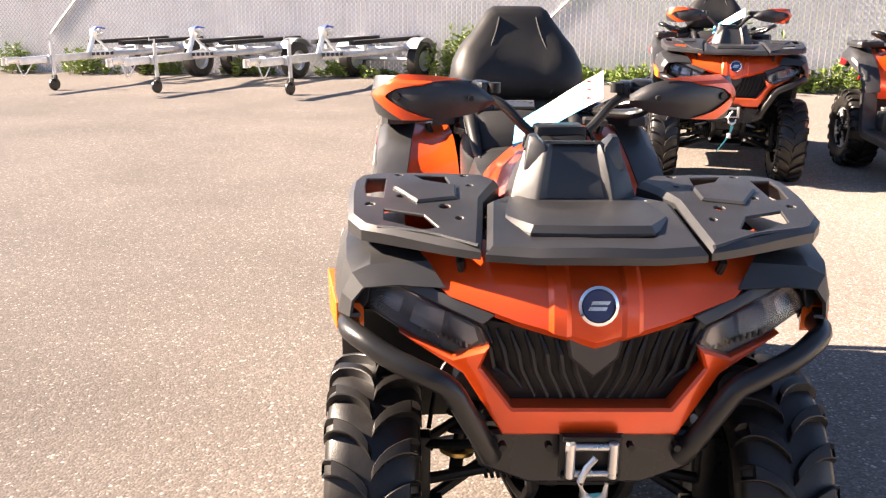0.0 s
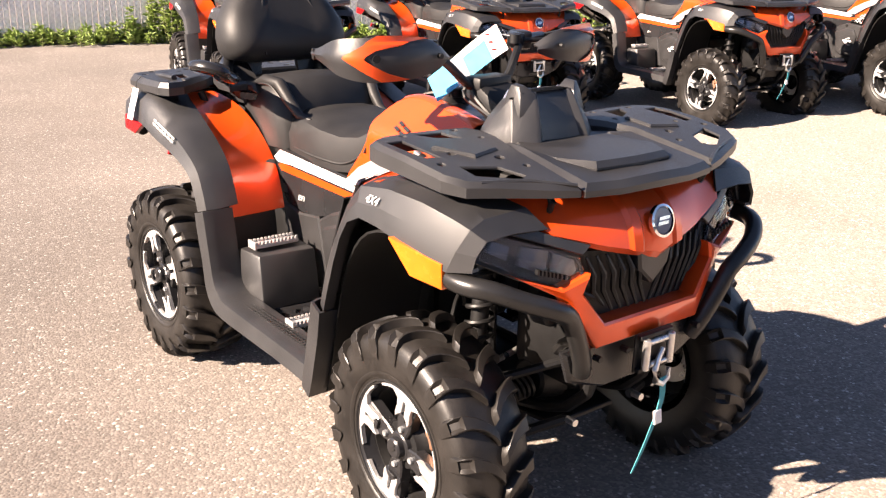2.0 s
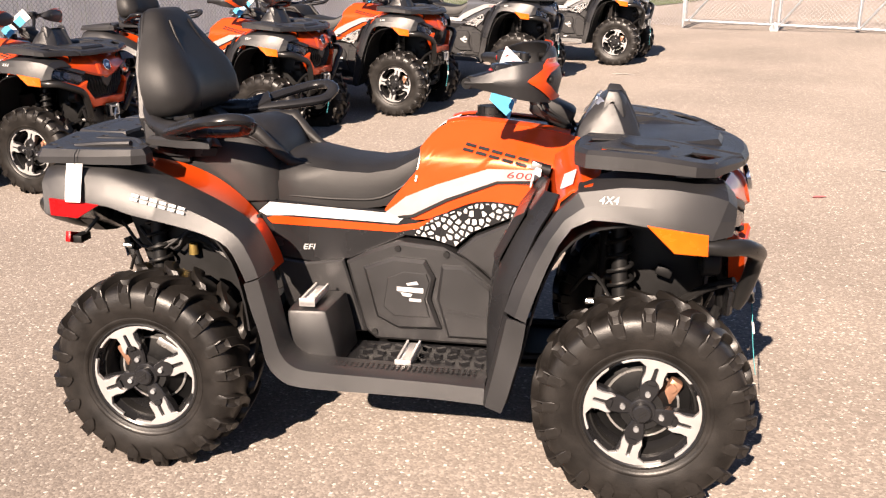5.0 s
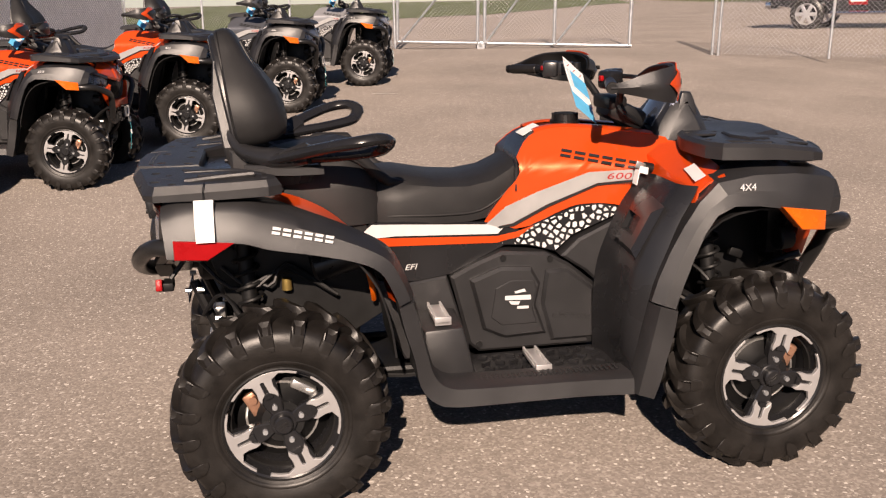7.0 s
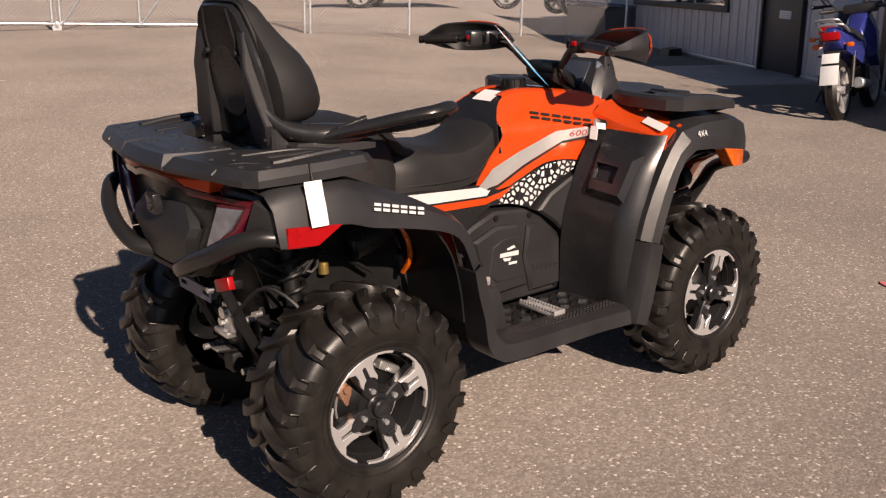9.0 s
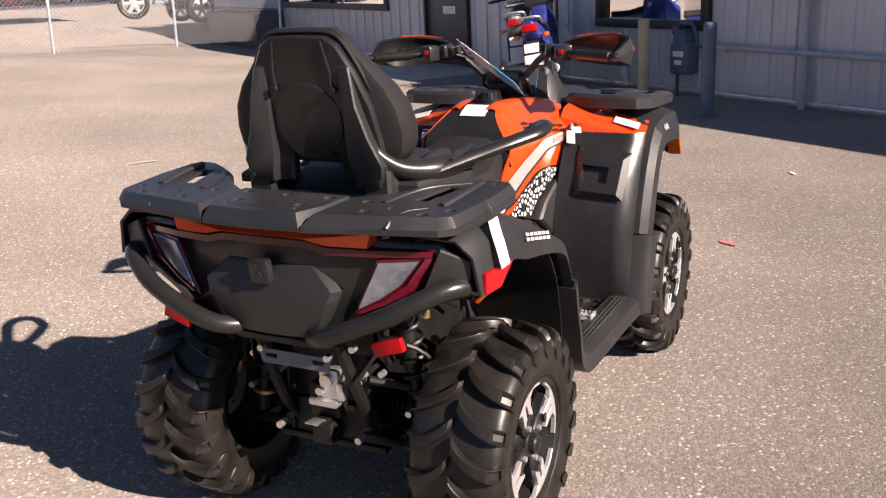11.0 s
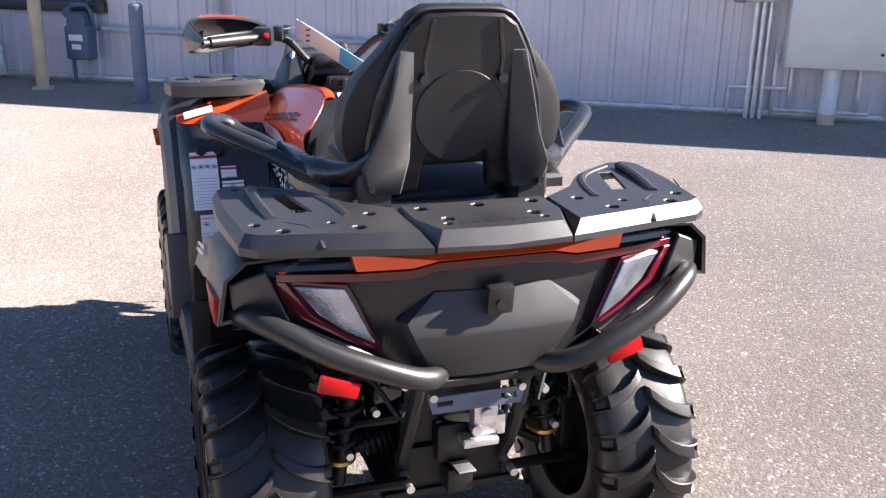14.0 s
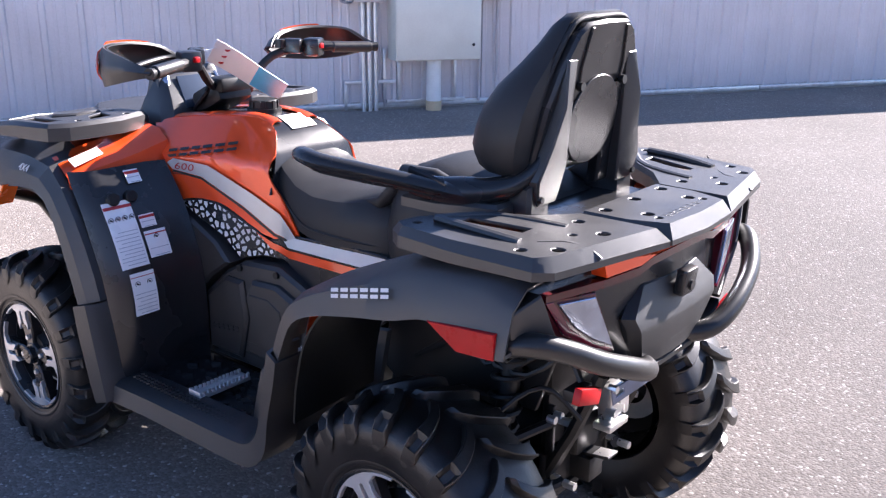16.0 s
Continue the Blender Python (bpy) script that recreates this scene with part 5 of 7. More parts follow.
    for x, fwd in ((0.742, 1), (-0.738, -1)):
        for s in (-1, 1):
            part("lower_wishbone", join(tube([(x + 0.16, s * 0.12, 0.325), (x + 0.02, s * 0.34, 0.235)], 0.014, 8), tube([(x - 0.16, s * 0.12, 0.325), (x - 0.02, s * 0.34, 0.235)], 0.014, 8), box((x, s * 0.33, 0.24), (0.08, 0.07, 0.03), (0, 0, 0), 0.006)), DARK, atv)
            part("upper_wishbone", join(tube([(x + 0.14, s * 0.14, 0.48), (x + 0.01, s * 0.34, 0.41)], 0.012, 8), tube([(x - 0.14, s * 0.14, 0.48), (x - 0.01, s * 0.34, 0.41)], 0.012, 8), box((x, s * 0.345, 0.325), (0.05, 0.04, 0.22), (0, 0, 0), 0.008)), DARK, atv)
            part("drive_shaft", join(cyl((x, s * 0.10, 0.36), (x, s * 0.36, 0.305), 0.014, 10), *[cyl((x, s * (0.12 + 0.014 * i), 0.357 - 0.003 * i), (x, s * (0.128 + 0.014 * i), 0.355 - 0.003 * i), 0.040 - 0.003 * i, 14) for i in range(6)]), DARK, atv)
            sh = part("shock_absorber", join(cyl((x + 0.02 * fwd - 0.06, s * 0.265, 0.30), (x - 0.07, s * 0.235, 0.52), 0.017, 12), cyl((x - 0.07, s * 0.235, 0.50), (x - 0.085, s * 0.20, 0.80), 0.024, 12)), DARK, atv, "shock absorber with a black spring")
            part("coil_spring", spring((x - 0.055, s * 0.26, 0.36), (x - 0.083, s * 0.205, 0.74), 0.036, 0.0065, 9), DARK, sh)
            part("spring_seat", cyl((x - 0.055, s * 0.26, 0.355), (x - 0.056, s * 0.259, 0.365), 0.043, 16), GOLD, sh)
            part("brake_hose", tube([(x - 0.05, s * 0.33, 0.42), (x - 0.10, s * 0.30, 0.55), (x - 0.16, s * 0.22, 0.60), (x - 0.22, s * 0.16, 0.52)], 0.006, 6, 12), DARK, atv)
            parts("suspension_bolt", [cyl((x + dx, s * 0.125, z), (x + dx + 0.03, s * 0.125, z), 0.010, 8) for dx, z in ((0.165, 0.325), (0.145, 0.48), (-0.195, 0.325), (-0.175, 0.48))], BRIGHT, atv)
    part("rear_differential", join(cyl((-0.66, 0, 0.37), (-0.84, 0, 0.37), 0.085, 16, 0.07, 0.01), box((-0.86, 0.0, 0.40), (0.06, 0.10, 0.10), (0, 0, 0), 0.012)), DARK, atv, "dark cast differential housing")
    part("diff_actuator", join(box((-0.915, -0.05, 0.475), (0.04, 0.060, 0.085), (0, 0, 0), 0.008), box((-0.925, -0.035, 0.425), (0.05, 0.085, 0.018), (0, 0, 0), 0.004), cyl((-0.92, -0.05, 0.49), (-0.95, -0.05, 0.49), 0.018, 12), cyl((-0.92, -0.025, 0.455), (-0.945, -0.025, 0.455), 0.012, 10), box((-0.925, -0.085, 0.46), (0.03, 0.02, 0.05), (0, 0, 0), 0.004)), BRIGHT, atv)
    hitch = part("tow_hitch", box((-0.885, 0, 0.315), (0.06, 0.062, 0.062), (0, 0, 0), 0.005), DARK, atv, "black tow hitch receiver")
    part("drawbar_tongue", box((-0.915, 0, 0.355), (0.085, 0.045, 0.008), (0, 8, 0), 0.002), DARK, hitch)
    part("hitch_plate", box((-0.85, 0, 0.325), (0.02, 0.28, 0.12), (0, 0, 0), 0.006), DARK, hitch)
    part("frame_plate", box((-0.84, 0, 0.50), (0.02, 0.24, 0.22), (0, 0, 0), 0.006), DARK, atv)
    part("skid_plate", box((-0.72, 0, 0.27), (0.30, 0.34, 0.02), (0, 0, 0), 0.006), DARK, atv)
    parts("hitch_upright", [box((-0.86, s * 0.125, 0.40), (0.02, 0.012, 0.22), (0, 0, 0), 0.003) for s in (-1, 1)], DARK, hitch)
    part("hitch_tab", box((-0.935, 0, 0.360), (0.045, 0.042, 0.004), (0, 8, 0), 0.001), BRIGHT, atv)
    part("exhaust", join(tube([(-0.20, 0.10, 0.62), (-0.45, 0.14, 0.66), (-0.60, 0.05, 0.64)], 0.024, 10, 14), cyl((-0.60, 0.03, 0.64), (-0.97, 0.02, 0.655), 0.075, 18, 0.07, 0.012), cyl((-0.97, 0.02, 0.655), (-1.02, 0.02, 0.655), 0.03, 14)), DARK, atv, "black exhaust silencer")
    part("air_duct", join(cyl((-0.62, -0.215, 0.665), (-0.475, -0.225, 0.705), 0.052, 18, 0.048, 0.010), cyl((-0.475, -0.225, 0.705), (-0.455, -0.226, 0.711), 0.040, 16, 0.036)), SMOOTHBLACK, atv, "glossy black air duct")
    part("filler_cap", cyl((-0.70, -0.215, 0.60), (-0.70, -0.215, 0.635), 0.016, 12, 0.014), GOLD, atv, "small yellow cap")
    part("fuel_line", join(tube([(-0.50, -0.26, 0.74), (-0.47, -0.30, 0.70), (-0.45, -0.30, 0.62), (-0.44, -0.25, 0.56)], 0.009, 8, 12)), ORREFL, atv, "orange protective sleeve")
    parts("wire", [tube([(-0.95 + 0.06 * i, sd * 0.20, 0.70 - 0.02 * i), (-0.85 + 0.05 * i, sd * 0.24, 0.62), (-0.70, sd * 0.22, 0.66 + 0.01 * i), (-0.55, sd * 0.24, 0.58)], 0.006, 6, 12) for i in range(3) for sd in (-1, 1)], DARK, atv)
    parts("frame_bolt", [cyl((x, sd * y, z), (x - 0.02, sd * y, z), 0.009, 8) for sd in (-1, 1) for x, y, z in ((-0.87, 0.125, 0.49), (-0.87, 0.125, 0.33), (-0.99, 0.10, 0.585), (-0.90, 0.20, 0.52), (-0.95, 0.15, 0.60), (-0.86, 0.25, 0.40))], BRIGHT, atv)

    # --- bars, guards, instrument pod ---
    rings = []
    for z, hw, xf, xb in ((0.975, 0.152, 0.722, 0.50), (1.045, 0.132, 0.697, 0.535), (1.102, 0.112, 0.670, 0.578), (1.120, 0.101, 0.656, 0.602)):
        half_ring = [(xb, 0.85 * hw), (xb + 0.04, hw), (xf - 0.045, hw), (xf - 0.004, 0.66 * hw), (xf, 0.58 * hw), (xf - 0.014, 0.46 * hw)]
        rings.append([(x, -y, z) for x, y in half_ring] + [(x, y, z) for x, y in half_ring[::-1]])
    pod = part("instrument_pod", loft(rings, bevel=0.003), PLASTIC, atv, "black moulded instrument pod", 25)
    for s in (-1, 1):
        part("pod_ear", loft([[(x, s * y, z) for x, y, z in r] for r in ([(0.60, 0.060, 1.07), (0.680, 0.062, 1.065), (0.660, 0.116, 1.06), (0.59, 0.119, 1.065)], [(0.606, 0.066, 1.119), (0.664, 0.068, 1.116), (0.650, 0.107, 1.112), (0.602, 0.109, 1.116)], [(0.612, 0.086, 1.140), (0.646, 0.088, 1.137), (0.638, 0.103, 1.135), (0.610, 0.104, 1.137)])], bevel=0.003), PLASTIC, pod)
    part("display", loft([[(0.528, -0.07, 1.022), (0.528, 0.07, 1.022), (0.584, 0.062, 1.112), (0.584, -0.062, 1.112)], [(0.520, -0.07, 1.026), (0.520, 0.07, 1.026), (0.576, 0.062, 1.116), (0.576, -0.062, 1.116)]], bevel=0.002), SCREEN, pod, "dark glass display")
    both("pod_trim", lambda s: loft([[(0.530, s * 0.110, 1.0), (0.575, s * 0.135, 1.0), (0.612, s * 0.098, 1.095), (0.585, s * 0.080, 1.118)], [(0.526, s * 0.120, 1.0), (0.575, s * 0.145, 1.0), (0.614, s * 0.108, 1.095), (0.583, s * 0.090, 1.120)]], bevel=0.002), LENS, "silver side trim on the pod", parent=pod)
    neck = part("steering_stem", join(tube([(0.50, 0, 0.95), (0.44, 0, 1.05), (0.41, 0, 1.095)], 0.028, 12, 8), box((0.44, 0, 1.065), (0.14, 0.13, 0.07), (0, 25, 0), 0.02)), DARK, atv, "black steering stem with cables")
    parts("cable", [tube([(0.40, sd * (0.03 + 0.02 * i), 1.115), (0.45 - 0.02 * i, sd * (0.05 + 0.02 * i), 1.075), (0.50, sd * 0.06, 1.02), (0.52, sd * 0.05, 0.96)], 0.006, 6, 14) for i in range(3) for sd in (-1, 1)], DARK, neck)
    turn = Matrix.Translation((0.42, 0, 0)) @ pose(0, 0, 0, 0, 0, 4.6) @ Matrix.Translation((-0.42, 0, 0))
    bars = part("handlebar", moved(join(tube([(0.205, -0.43, 1.192), (0.27, -0.27, 1.198), (0.36, -0.155, 1.180), (0.40, -0.06, 1.10), (0.40, 0.06, 1.10), (0.36, 0.155, 1.180), (0.27, 0.27, 1.198), (0.205, 0.43, 1.192)], 0.0125, 10, 40), box((0.40, 0, 1.105), (0.07, 0.13, 0.045), (0, 0, 0), 0.012)), turn), DARK, atv, "black steel handlebar")
    for s in (-1, 1):
        part("grip", moved(cyl((0.207, s * 0.425, 1.192), (0.258, s * 0.30, 1.197), 0.0175, 14, 0.0165, 0.003), turn), RUBBER, bars)
        part("bar_end", moved(cyl((0.199, s * 0.445, 1.191), (0.207, s * 0.425, 1.192), 0.015, 12, 0.012), turn), DARK, bars)
        part("switch_block", moved(join(box((0.285, s * 0.245, 1.200), (0.055, 0.06, 0.055), (0, 0, s * -22), 0.010), box((0.32, s * 0.19, 1.205), (0.06, 0.035, 0.045), (0, 0, s * -22), 0.008)), turn), SMOOTHBLACK, bars)
        part("switch", moved(join(box((0.255, s * 0.245, 1.205), (0.012, 0.018, 0.016), (0, 0, 0), 0.003)), turn), REDREFL, bars, "red switch")
        part("brake_lever", moved(tube([(0.33, s * 0.20, 1.205), (0.36, s * 0.26, 1.205), (0.33, s * 0.36, 1.200), (0.29, s * 0.43, 1.195)], 0.007, 8, 14), turn), DARK, bars)
        part("mirror_boss", moved(cyl((0.345, s * 0.16, 1.20), (0.345, s * 0.16, 1.225), 0.016, 12), turn), DARK, bars)
        # wrap-round guard: columns run from the inner end, round the front, back to the bar end
        cols = [(0.420, 0.178, 1.200, 1.178), (0.440, 0.226, 1.232, 1.160), (0.446, 0.30, 1.246, 1.148), (0.432, 0.374, 1.250, 1.141), (0.398, 0.434, 1.248, 1.141), (0.342, 0.463, 1.242, 1.151), (0.288, 0.458, 1.228, 1.164), (0.243, 0.449, 1.213, 1.174), (0.200, 0.440, 1.203, 1.182)]

        def guard(a, b, off, lo=0.0, hi=1.0):
            cs = crs([(c[0], s * c[1], c[2]) for c in cols], 40), crs([(c[0], s * c[1], c[3]) for c in cols], 40)
            rows = []
            mid = Vector((0.33, s * 0.30, 1.2))
            for i in range(int(a * 40), int(b * 40) + 1):
                t_, b_ = cs[0][i], cs[1][i]
                row = []
                for k in range(7):
                    f = lo + (hi - lo) * k / 6
                    p = b_.lerp(t_, f)
                    d = Vector((p.x - mid.x, (p.y - mid.y), 0)).normalized()
                    bulge = 0.011 * (1 - abs(2 * f - 1)) + off
                    row.append(p + d * bulge + (Vector((-0.018 * (1 - i / 40), 0, 0)) if f > 0.9 else Vector((0, 0, 0))))
                rows.append(row)
            return sheet(rows, 0.005)

        def chevron():
            tp, bt = crs([(c[0], s * c[1], c[2]) for c in cols], 80), crs([(c[0], s * c[1], c[3]) for c in cols], 80)
            mid = Vector((0.33, s * 0.30, 1.2))
            rows = []
            for k in range(17):
                f = 0.02 + 1.02 * k / 16
                rear = 0.66 - 0.21 * abs(f - 0.55) ** 1.1 / 0.55
                wide = 0.105 + (0.17 * max(0, (f - 0.72) / 0.28) if f > 0.72 else 0.05 * max(0, (0.2 - f) / 0.2))
                row = []
                for j in range(9):
                    u = (rear - wide + wide * j / 8) * 80
                    i0 = int(u)
                    t_, b_ = tp[i0].lerp(tp[i0 + 1], u - i0), bt[i0].lerp(bt[i0 + 1], u - i0)
                    p = b_.lerp(t_, f)
                    d = Vector((p.x - mid.x, p.y - mid.y, 0)).normalized()
                    row.append(p + d * (0.011 * (1 - min(1, abs(2 * f - 1))) + 0.0072) + (Vector((-0.018 * (1 - u / 80), 0, 0)) if f > 0.9 else Vector((0, 0, 0))))
                rows.append(row)
            return sheet(rows, 0.003)
        hg = part("hand_guard", moved(guard(0, 1, 0.0), turn), PLASTIC, bars, "wrap-round black hand guard", 40)
        # matt black inner sheet, added to darken the guard's inside and cover the trim's back
        part("guard_lining", moved(guard(0, 1, -0.010, 0.02, 0.97), turn), DARK, hg, "", 40)
        part("guard_trim", moved(chevron(), turn), ORANGE, hg, "orange trim round the guard", 40)
        parts("guard_screw", [moved(cyl((0.39, s * 0.40, 1.20), (0.429, s * 0.416, 1.20), 0.010, 12), turn), moved(cyl((0.455, s * 0.235, 1.2), (0.466, s * 0.235, 1.2), 0.007, 10), turn)], DARK, hg)
    return atv

hero = quad_bike("orange and black touring quad bike with a padded backrest")


def ground_material():
    m = bpy.data.materials.new("worn_asphalt")
    m.use_nodes = True
    n, l = m.node_tree.nodes, m.node_tree.links
    b = n["Principled BSDF"]
    tc = n.new("ShaderNodeTexCoord")
    vor = n.new("ShaderNodeTexVoronoi")
    vor.inputs["Scale"].default_value = 112
    l.new(tc.outputs["Object"], vor.inputs["Vector"])
    stones = n.new("ShaderNodeValToRGB")
    cr = stones.color_ramp
    cr.elements[0].position, cr.elements[0].color = 0.0, (0.165, 0.143, 0.128, 1)
    cr.elements[1].position, cr.elements[1].color = 1.0, (0.54, 0.50, 0.46, 1)
    for pos, c in ((0.45, (0.205, 0.178, 0.158)), (0.75, (0.245, 0.214, 0.190)), (0.95, (0.285, 0.255, 0.228))):
        e = cr.elements.new(pos)
        e.color = (*c, 1)
    sep = n.new("ShaderNodeSeparateColor")
    l.new(vor.outputs["Color"], sep.inputs[0])
    l.new(sep.outputs[0], stones.inputs["Fac"])
    big = n.new("ShaderNodeTexNoise")
    big.inputs["Scale"].default_value, big.inputs["Detail"].default_value = 0.7, 7
    l.new(tc.outputs["Object"], big.inputs["Vector"])
    stain = n.new("ShaderNodeMapRange")
    stain.inputs["From Min"].default_value, stain.inputs["From Max"].default_value = 0.3, 0.7
    stain.inputs["To Min"].default_value, stain.inputs["To Max"].default_value = 0.84, 1.12
    l.new(big.outputs["Fac"], stain.inputs["Value"])
    mul = n.new("ShaderNodeVectorMath")
    mul.operation = "SCALE"
    l.new(stones.outputs["Color"], mul.inputs[0])
    l.new(stain.outputs[0], mul.inputs["Scale"])
    l.new(mul.outputs[0], b.inputs["Base Color"])
    b.inputs["Roughness"].default_value = 0.92
    b.inputs["Specular IOR Level"].default_value = 0.25
    b.inputs["Diffuse Roughness"].default_value = 0.75
    bp = n.new("ShaderNodeBump")
    bp.inputs["Strength"].default_value, bp.inputs["Distance"].default_value = 0.55, 0.004
    inv = n.new("ShaderNodeMath")
    inv.operation = "SUBTRACT"
    inv.inputs[0].default_value = 1.0
    l.new(vor.outputs["Distance"], inv.inputs[1])
    l.new(inv.outputs[0], bp.inputs["Height"])
    l.new(bp.outputs["Normal"], b.inputs["Normal"])
    return m


ASPHALT = ground_material()


def smooth(v):
    v = max(0.0, min(1.0, v))
    return v * v * (3 - 2 * v)


def rise(x, y):
    """The lot climbs past the quad bike towards the gate, falls away to the building and to the trailers."""
    along_slope = 0.455 * x + 0.89 * y
    off_wall = -0.858 * (x - 6.161) + 0.513 * (y + 1.793)
    return lerp_table(SLOPE, along_slope) * max(smooth(off_wall / 9.0), smooth((along_slope - 15.0) / 6.0) * smooth(off_wall / 3.0))


SLOPE = [(-14.0, -0.36), (-12.3, -0.32), (-9.0, -0.19), (-5.5, -0.07), (-2.5, 0.0), (1.0, 0.0), (2.5, 0.06), (4.3, 0.17), (6.3, 0.25), (9.3, 0.34), (13.9, 0.52), (16.0, 0.56)]
gx = [-400, -120, -40, -20, -16, -14] + [-12 + 0.5 * i for i in range(60)] + [18 + 2 * i for i in range(12)] + [60, 120, 400]
gy = [-400, -120, -40, -15] + [-11 + i for i in range(12)] + [1 + 0.5 * i for i in range(46)] + [24 + 2 * i for i in range(9)] + [60, 150, 400]
bm = bmesh.new()
grid = [[bm.verts.new((x, y, rise(x, y))) for x in gx] for y in gy]
for a, b in zip(grid, grid[1:]):
    for i in range(len(gx) - 1):
        bm.faces.new((a[i], a[i + 1], b[i + 1], b[i]))
tagged(part("ground", bm, ASPHALT, None), "worn grey-brown asphalt with pale stones", "ground", kind="structure")


# ---- small loose things on the quad bike ----
def hang_tag():
    t = thing("hang_tag", "white and blue card tag tied to the handlebar", "tag")
    tl, bl, tr, br = Vector((0.276, 0.128, 1.250)), Vector((0.346, 0.118, 1.186)), Vector((0.252, -0.100, 1.104)), Vector((0.318, -0.112, 1.046))

    def at(u, v, off=0.0):
        p = tl.lerp(tr, u).lerp(bl.lerp(br, u), v)
        return p + Vector((-0.62, 0.42, 0.66)).normalized() * off
    part("card", sheet([[at(u, 0, 0.006 * math.sin(u * 5)), at(u, 1, 0.006 * math.sin(u * 5))] for u in (0, 0.15, 0.3, 0.45, 0.6, 0.7)], 0.0015), PAPER, t, "white printed card")
    part("blue_card", sheet([[at(u, 0.02, 0.003), at(u, 0.98, 0.003)] for u in (0.58, 0.72, 0.86, 1.0)], 0.0015), BLUETAG, t, "pale blue card")
    rows = []
    rows.append(sheet([[at(0.03, 0.05, 0.008), at(0.03, 0.95, 0.008)], [at(0.09, 0.05, 0.008), at(0.09, 0.95, 0.008)]], 0.0006))
    part("red_heading", rows.pop(), REDTEXT, t)
    part("blue_picture", sheet([[at(u, 0.12, -0.010), at(u, 0.88, -0.010)] for u in (0.20, 0.35, 0.52)], 0.0006), BLUETAG, t, "blue picture on the back of the card")
    for i in range(9):
        u = 0.24 + 0.042 * i
        k = 0.9 if i % 3 else 0.7
        rows.append(sheet([[at(u, 0.10, 0.008), at(u, k, 0.008)], [at(u + 0.014, 0.10, 0.008), at(u + 0.014, k, 0.008)]], 0.0006))
    part("print", join(*rows), GREYTEXT, t, "lines of small grey print")
    part("symbols", join(*[moved(cyl((0, 0, 0), (0, 0, 0.001), 0.008, 14), Matrix.Translation(at(0.165, v, 0.008)) @ Vector((-0.62, 0.42, 0.66)).to_track_quat("Z", "Y").to_matrix().to_4x4()) for v in (0.2, 0.5, 0.8)]), REDTEXT, t)
    part("string", tube([at(0.04, 0.3), (0.31, 0.17, 1.215), (0.33, 0.175, 1.196)], 0.0015, 5), PAPER, t)
    return t


card_tag = hang_tag()
rt = thing("paper_tag", "white paper tag hanging from the rear rack", "tag")
part("card", sheet([[(-0.930, -0.516, 0.950), (-0.880, -0.516, 0.950)], [(-0.931, -0.524, 0.92), (-0.881, -0.524, 0.92)], [(-0.931, -0.535, 0.885), (-0.881, -0.535, 0.885)], [(-0.930, -0.546, 0.842), (-0.882, -0.546, 0.842)]], 0.0012, 6), PAPER, rt)
part("string", tube([(-0.905, -0.516, 0.949), (-0.905, -0.510, 0.975), (-0.90, -0.495, 0.992)], 0.0015, 5), DARK, rt)
kt = thing("ignition_key", "key on a ring with a small white tag", "key")
part("key_barrel", cyl((0.452, -0.245, 0.918), (0.425, -0.247, 0.925), 0.016, 14), DARK, kt)
part("key_blade", box((0.412, -0.25, 0.930), (0.03, 0.006, 0.022), (0, 20, 0), 0.002), BRIGHT, kt)
part("key_tag", sheet([[(0.408, -0.262, 0.915), (0.406, -0.232, 0.918)], [(0.398, -0.266, 0.870), (0.396, -0.236, 0.872)]], 0.003), PAPER, kt)
part("key_tag", sheet([[(0.412, -0.250, 0.928), (0.43, -0.275, 0.926)], [(0.408, -0.252, 0.908), (0.426, -0.280, 0.905)]], 0.002), PAPER, kt)


def sticker(y0, y1, z0, z1, lines, icons):
    """A white warning sticker on the left leg shield; a part of the bike."""
    def p(y, z, o):
        return (shield_x(z) - 0.010 - o, y, z)

    def quad(ya, yb, za, zb, o):
        n = 3
        return sheet([[p(ya, za + (zb - za) * i / n, o), p(yb, za + (zb - za) * i / n, o)] for i in range(n + 1)], 0.0008)
    st = part("warning_sticker", quad(y0, y1, z0, z1, 0), STICKER, hero, "white warning sticker with a red heading")
    h = z1 - z0
    part("heading", quad(y0, y1, z1 - 0.10 * h, z1 - 0.01, 0.001), REDTEXT, st)
    w = y1 - y0
    rows = []
    for i in range(lines):
        zz = z0 + 0.05 * h + (0.55 if icons else 0.75) * h * i / lines
        rows.append(quad(y0 + 0.08 * w, y1 - (0.08 + 0.15 * (i % 3 == 0)) * w, zz, zz + 0.0016, 0.001))
    if rows:
        part("small_print", join(*rows), GREYTEXT, st)
    if icons:
        for k in range(icons):
            at_ = p(y0 + w * (k + 0.5) / icons, z1 - 0.25 * h, 0.002)
            part("pictogram", join(moved(revolve([(0.0066, 0), (0.0080, 0), (0.0080, 0.001), (0.0066, 0.001)], 16, "x"), Matrix.Translation(at_)), box(at_, (0.001, 0.009, 0.0045), (30, 0, 0), 0)), BLACKTEXT, st)


sticker(0.383, 0.468, 0.655, 0.826, 10, 4)
sticker(0.378, 0.452, 0.522, 0.640, 6, 2)
sticker(0.306, 0.374, 0.668, 0.738, 2, 1)
sticker(0.326, 0.374, 0.748, 0.782, 2, 0)
sticker(0.318, 0.362, 0.862, 0.895, 2, 0)

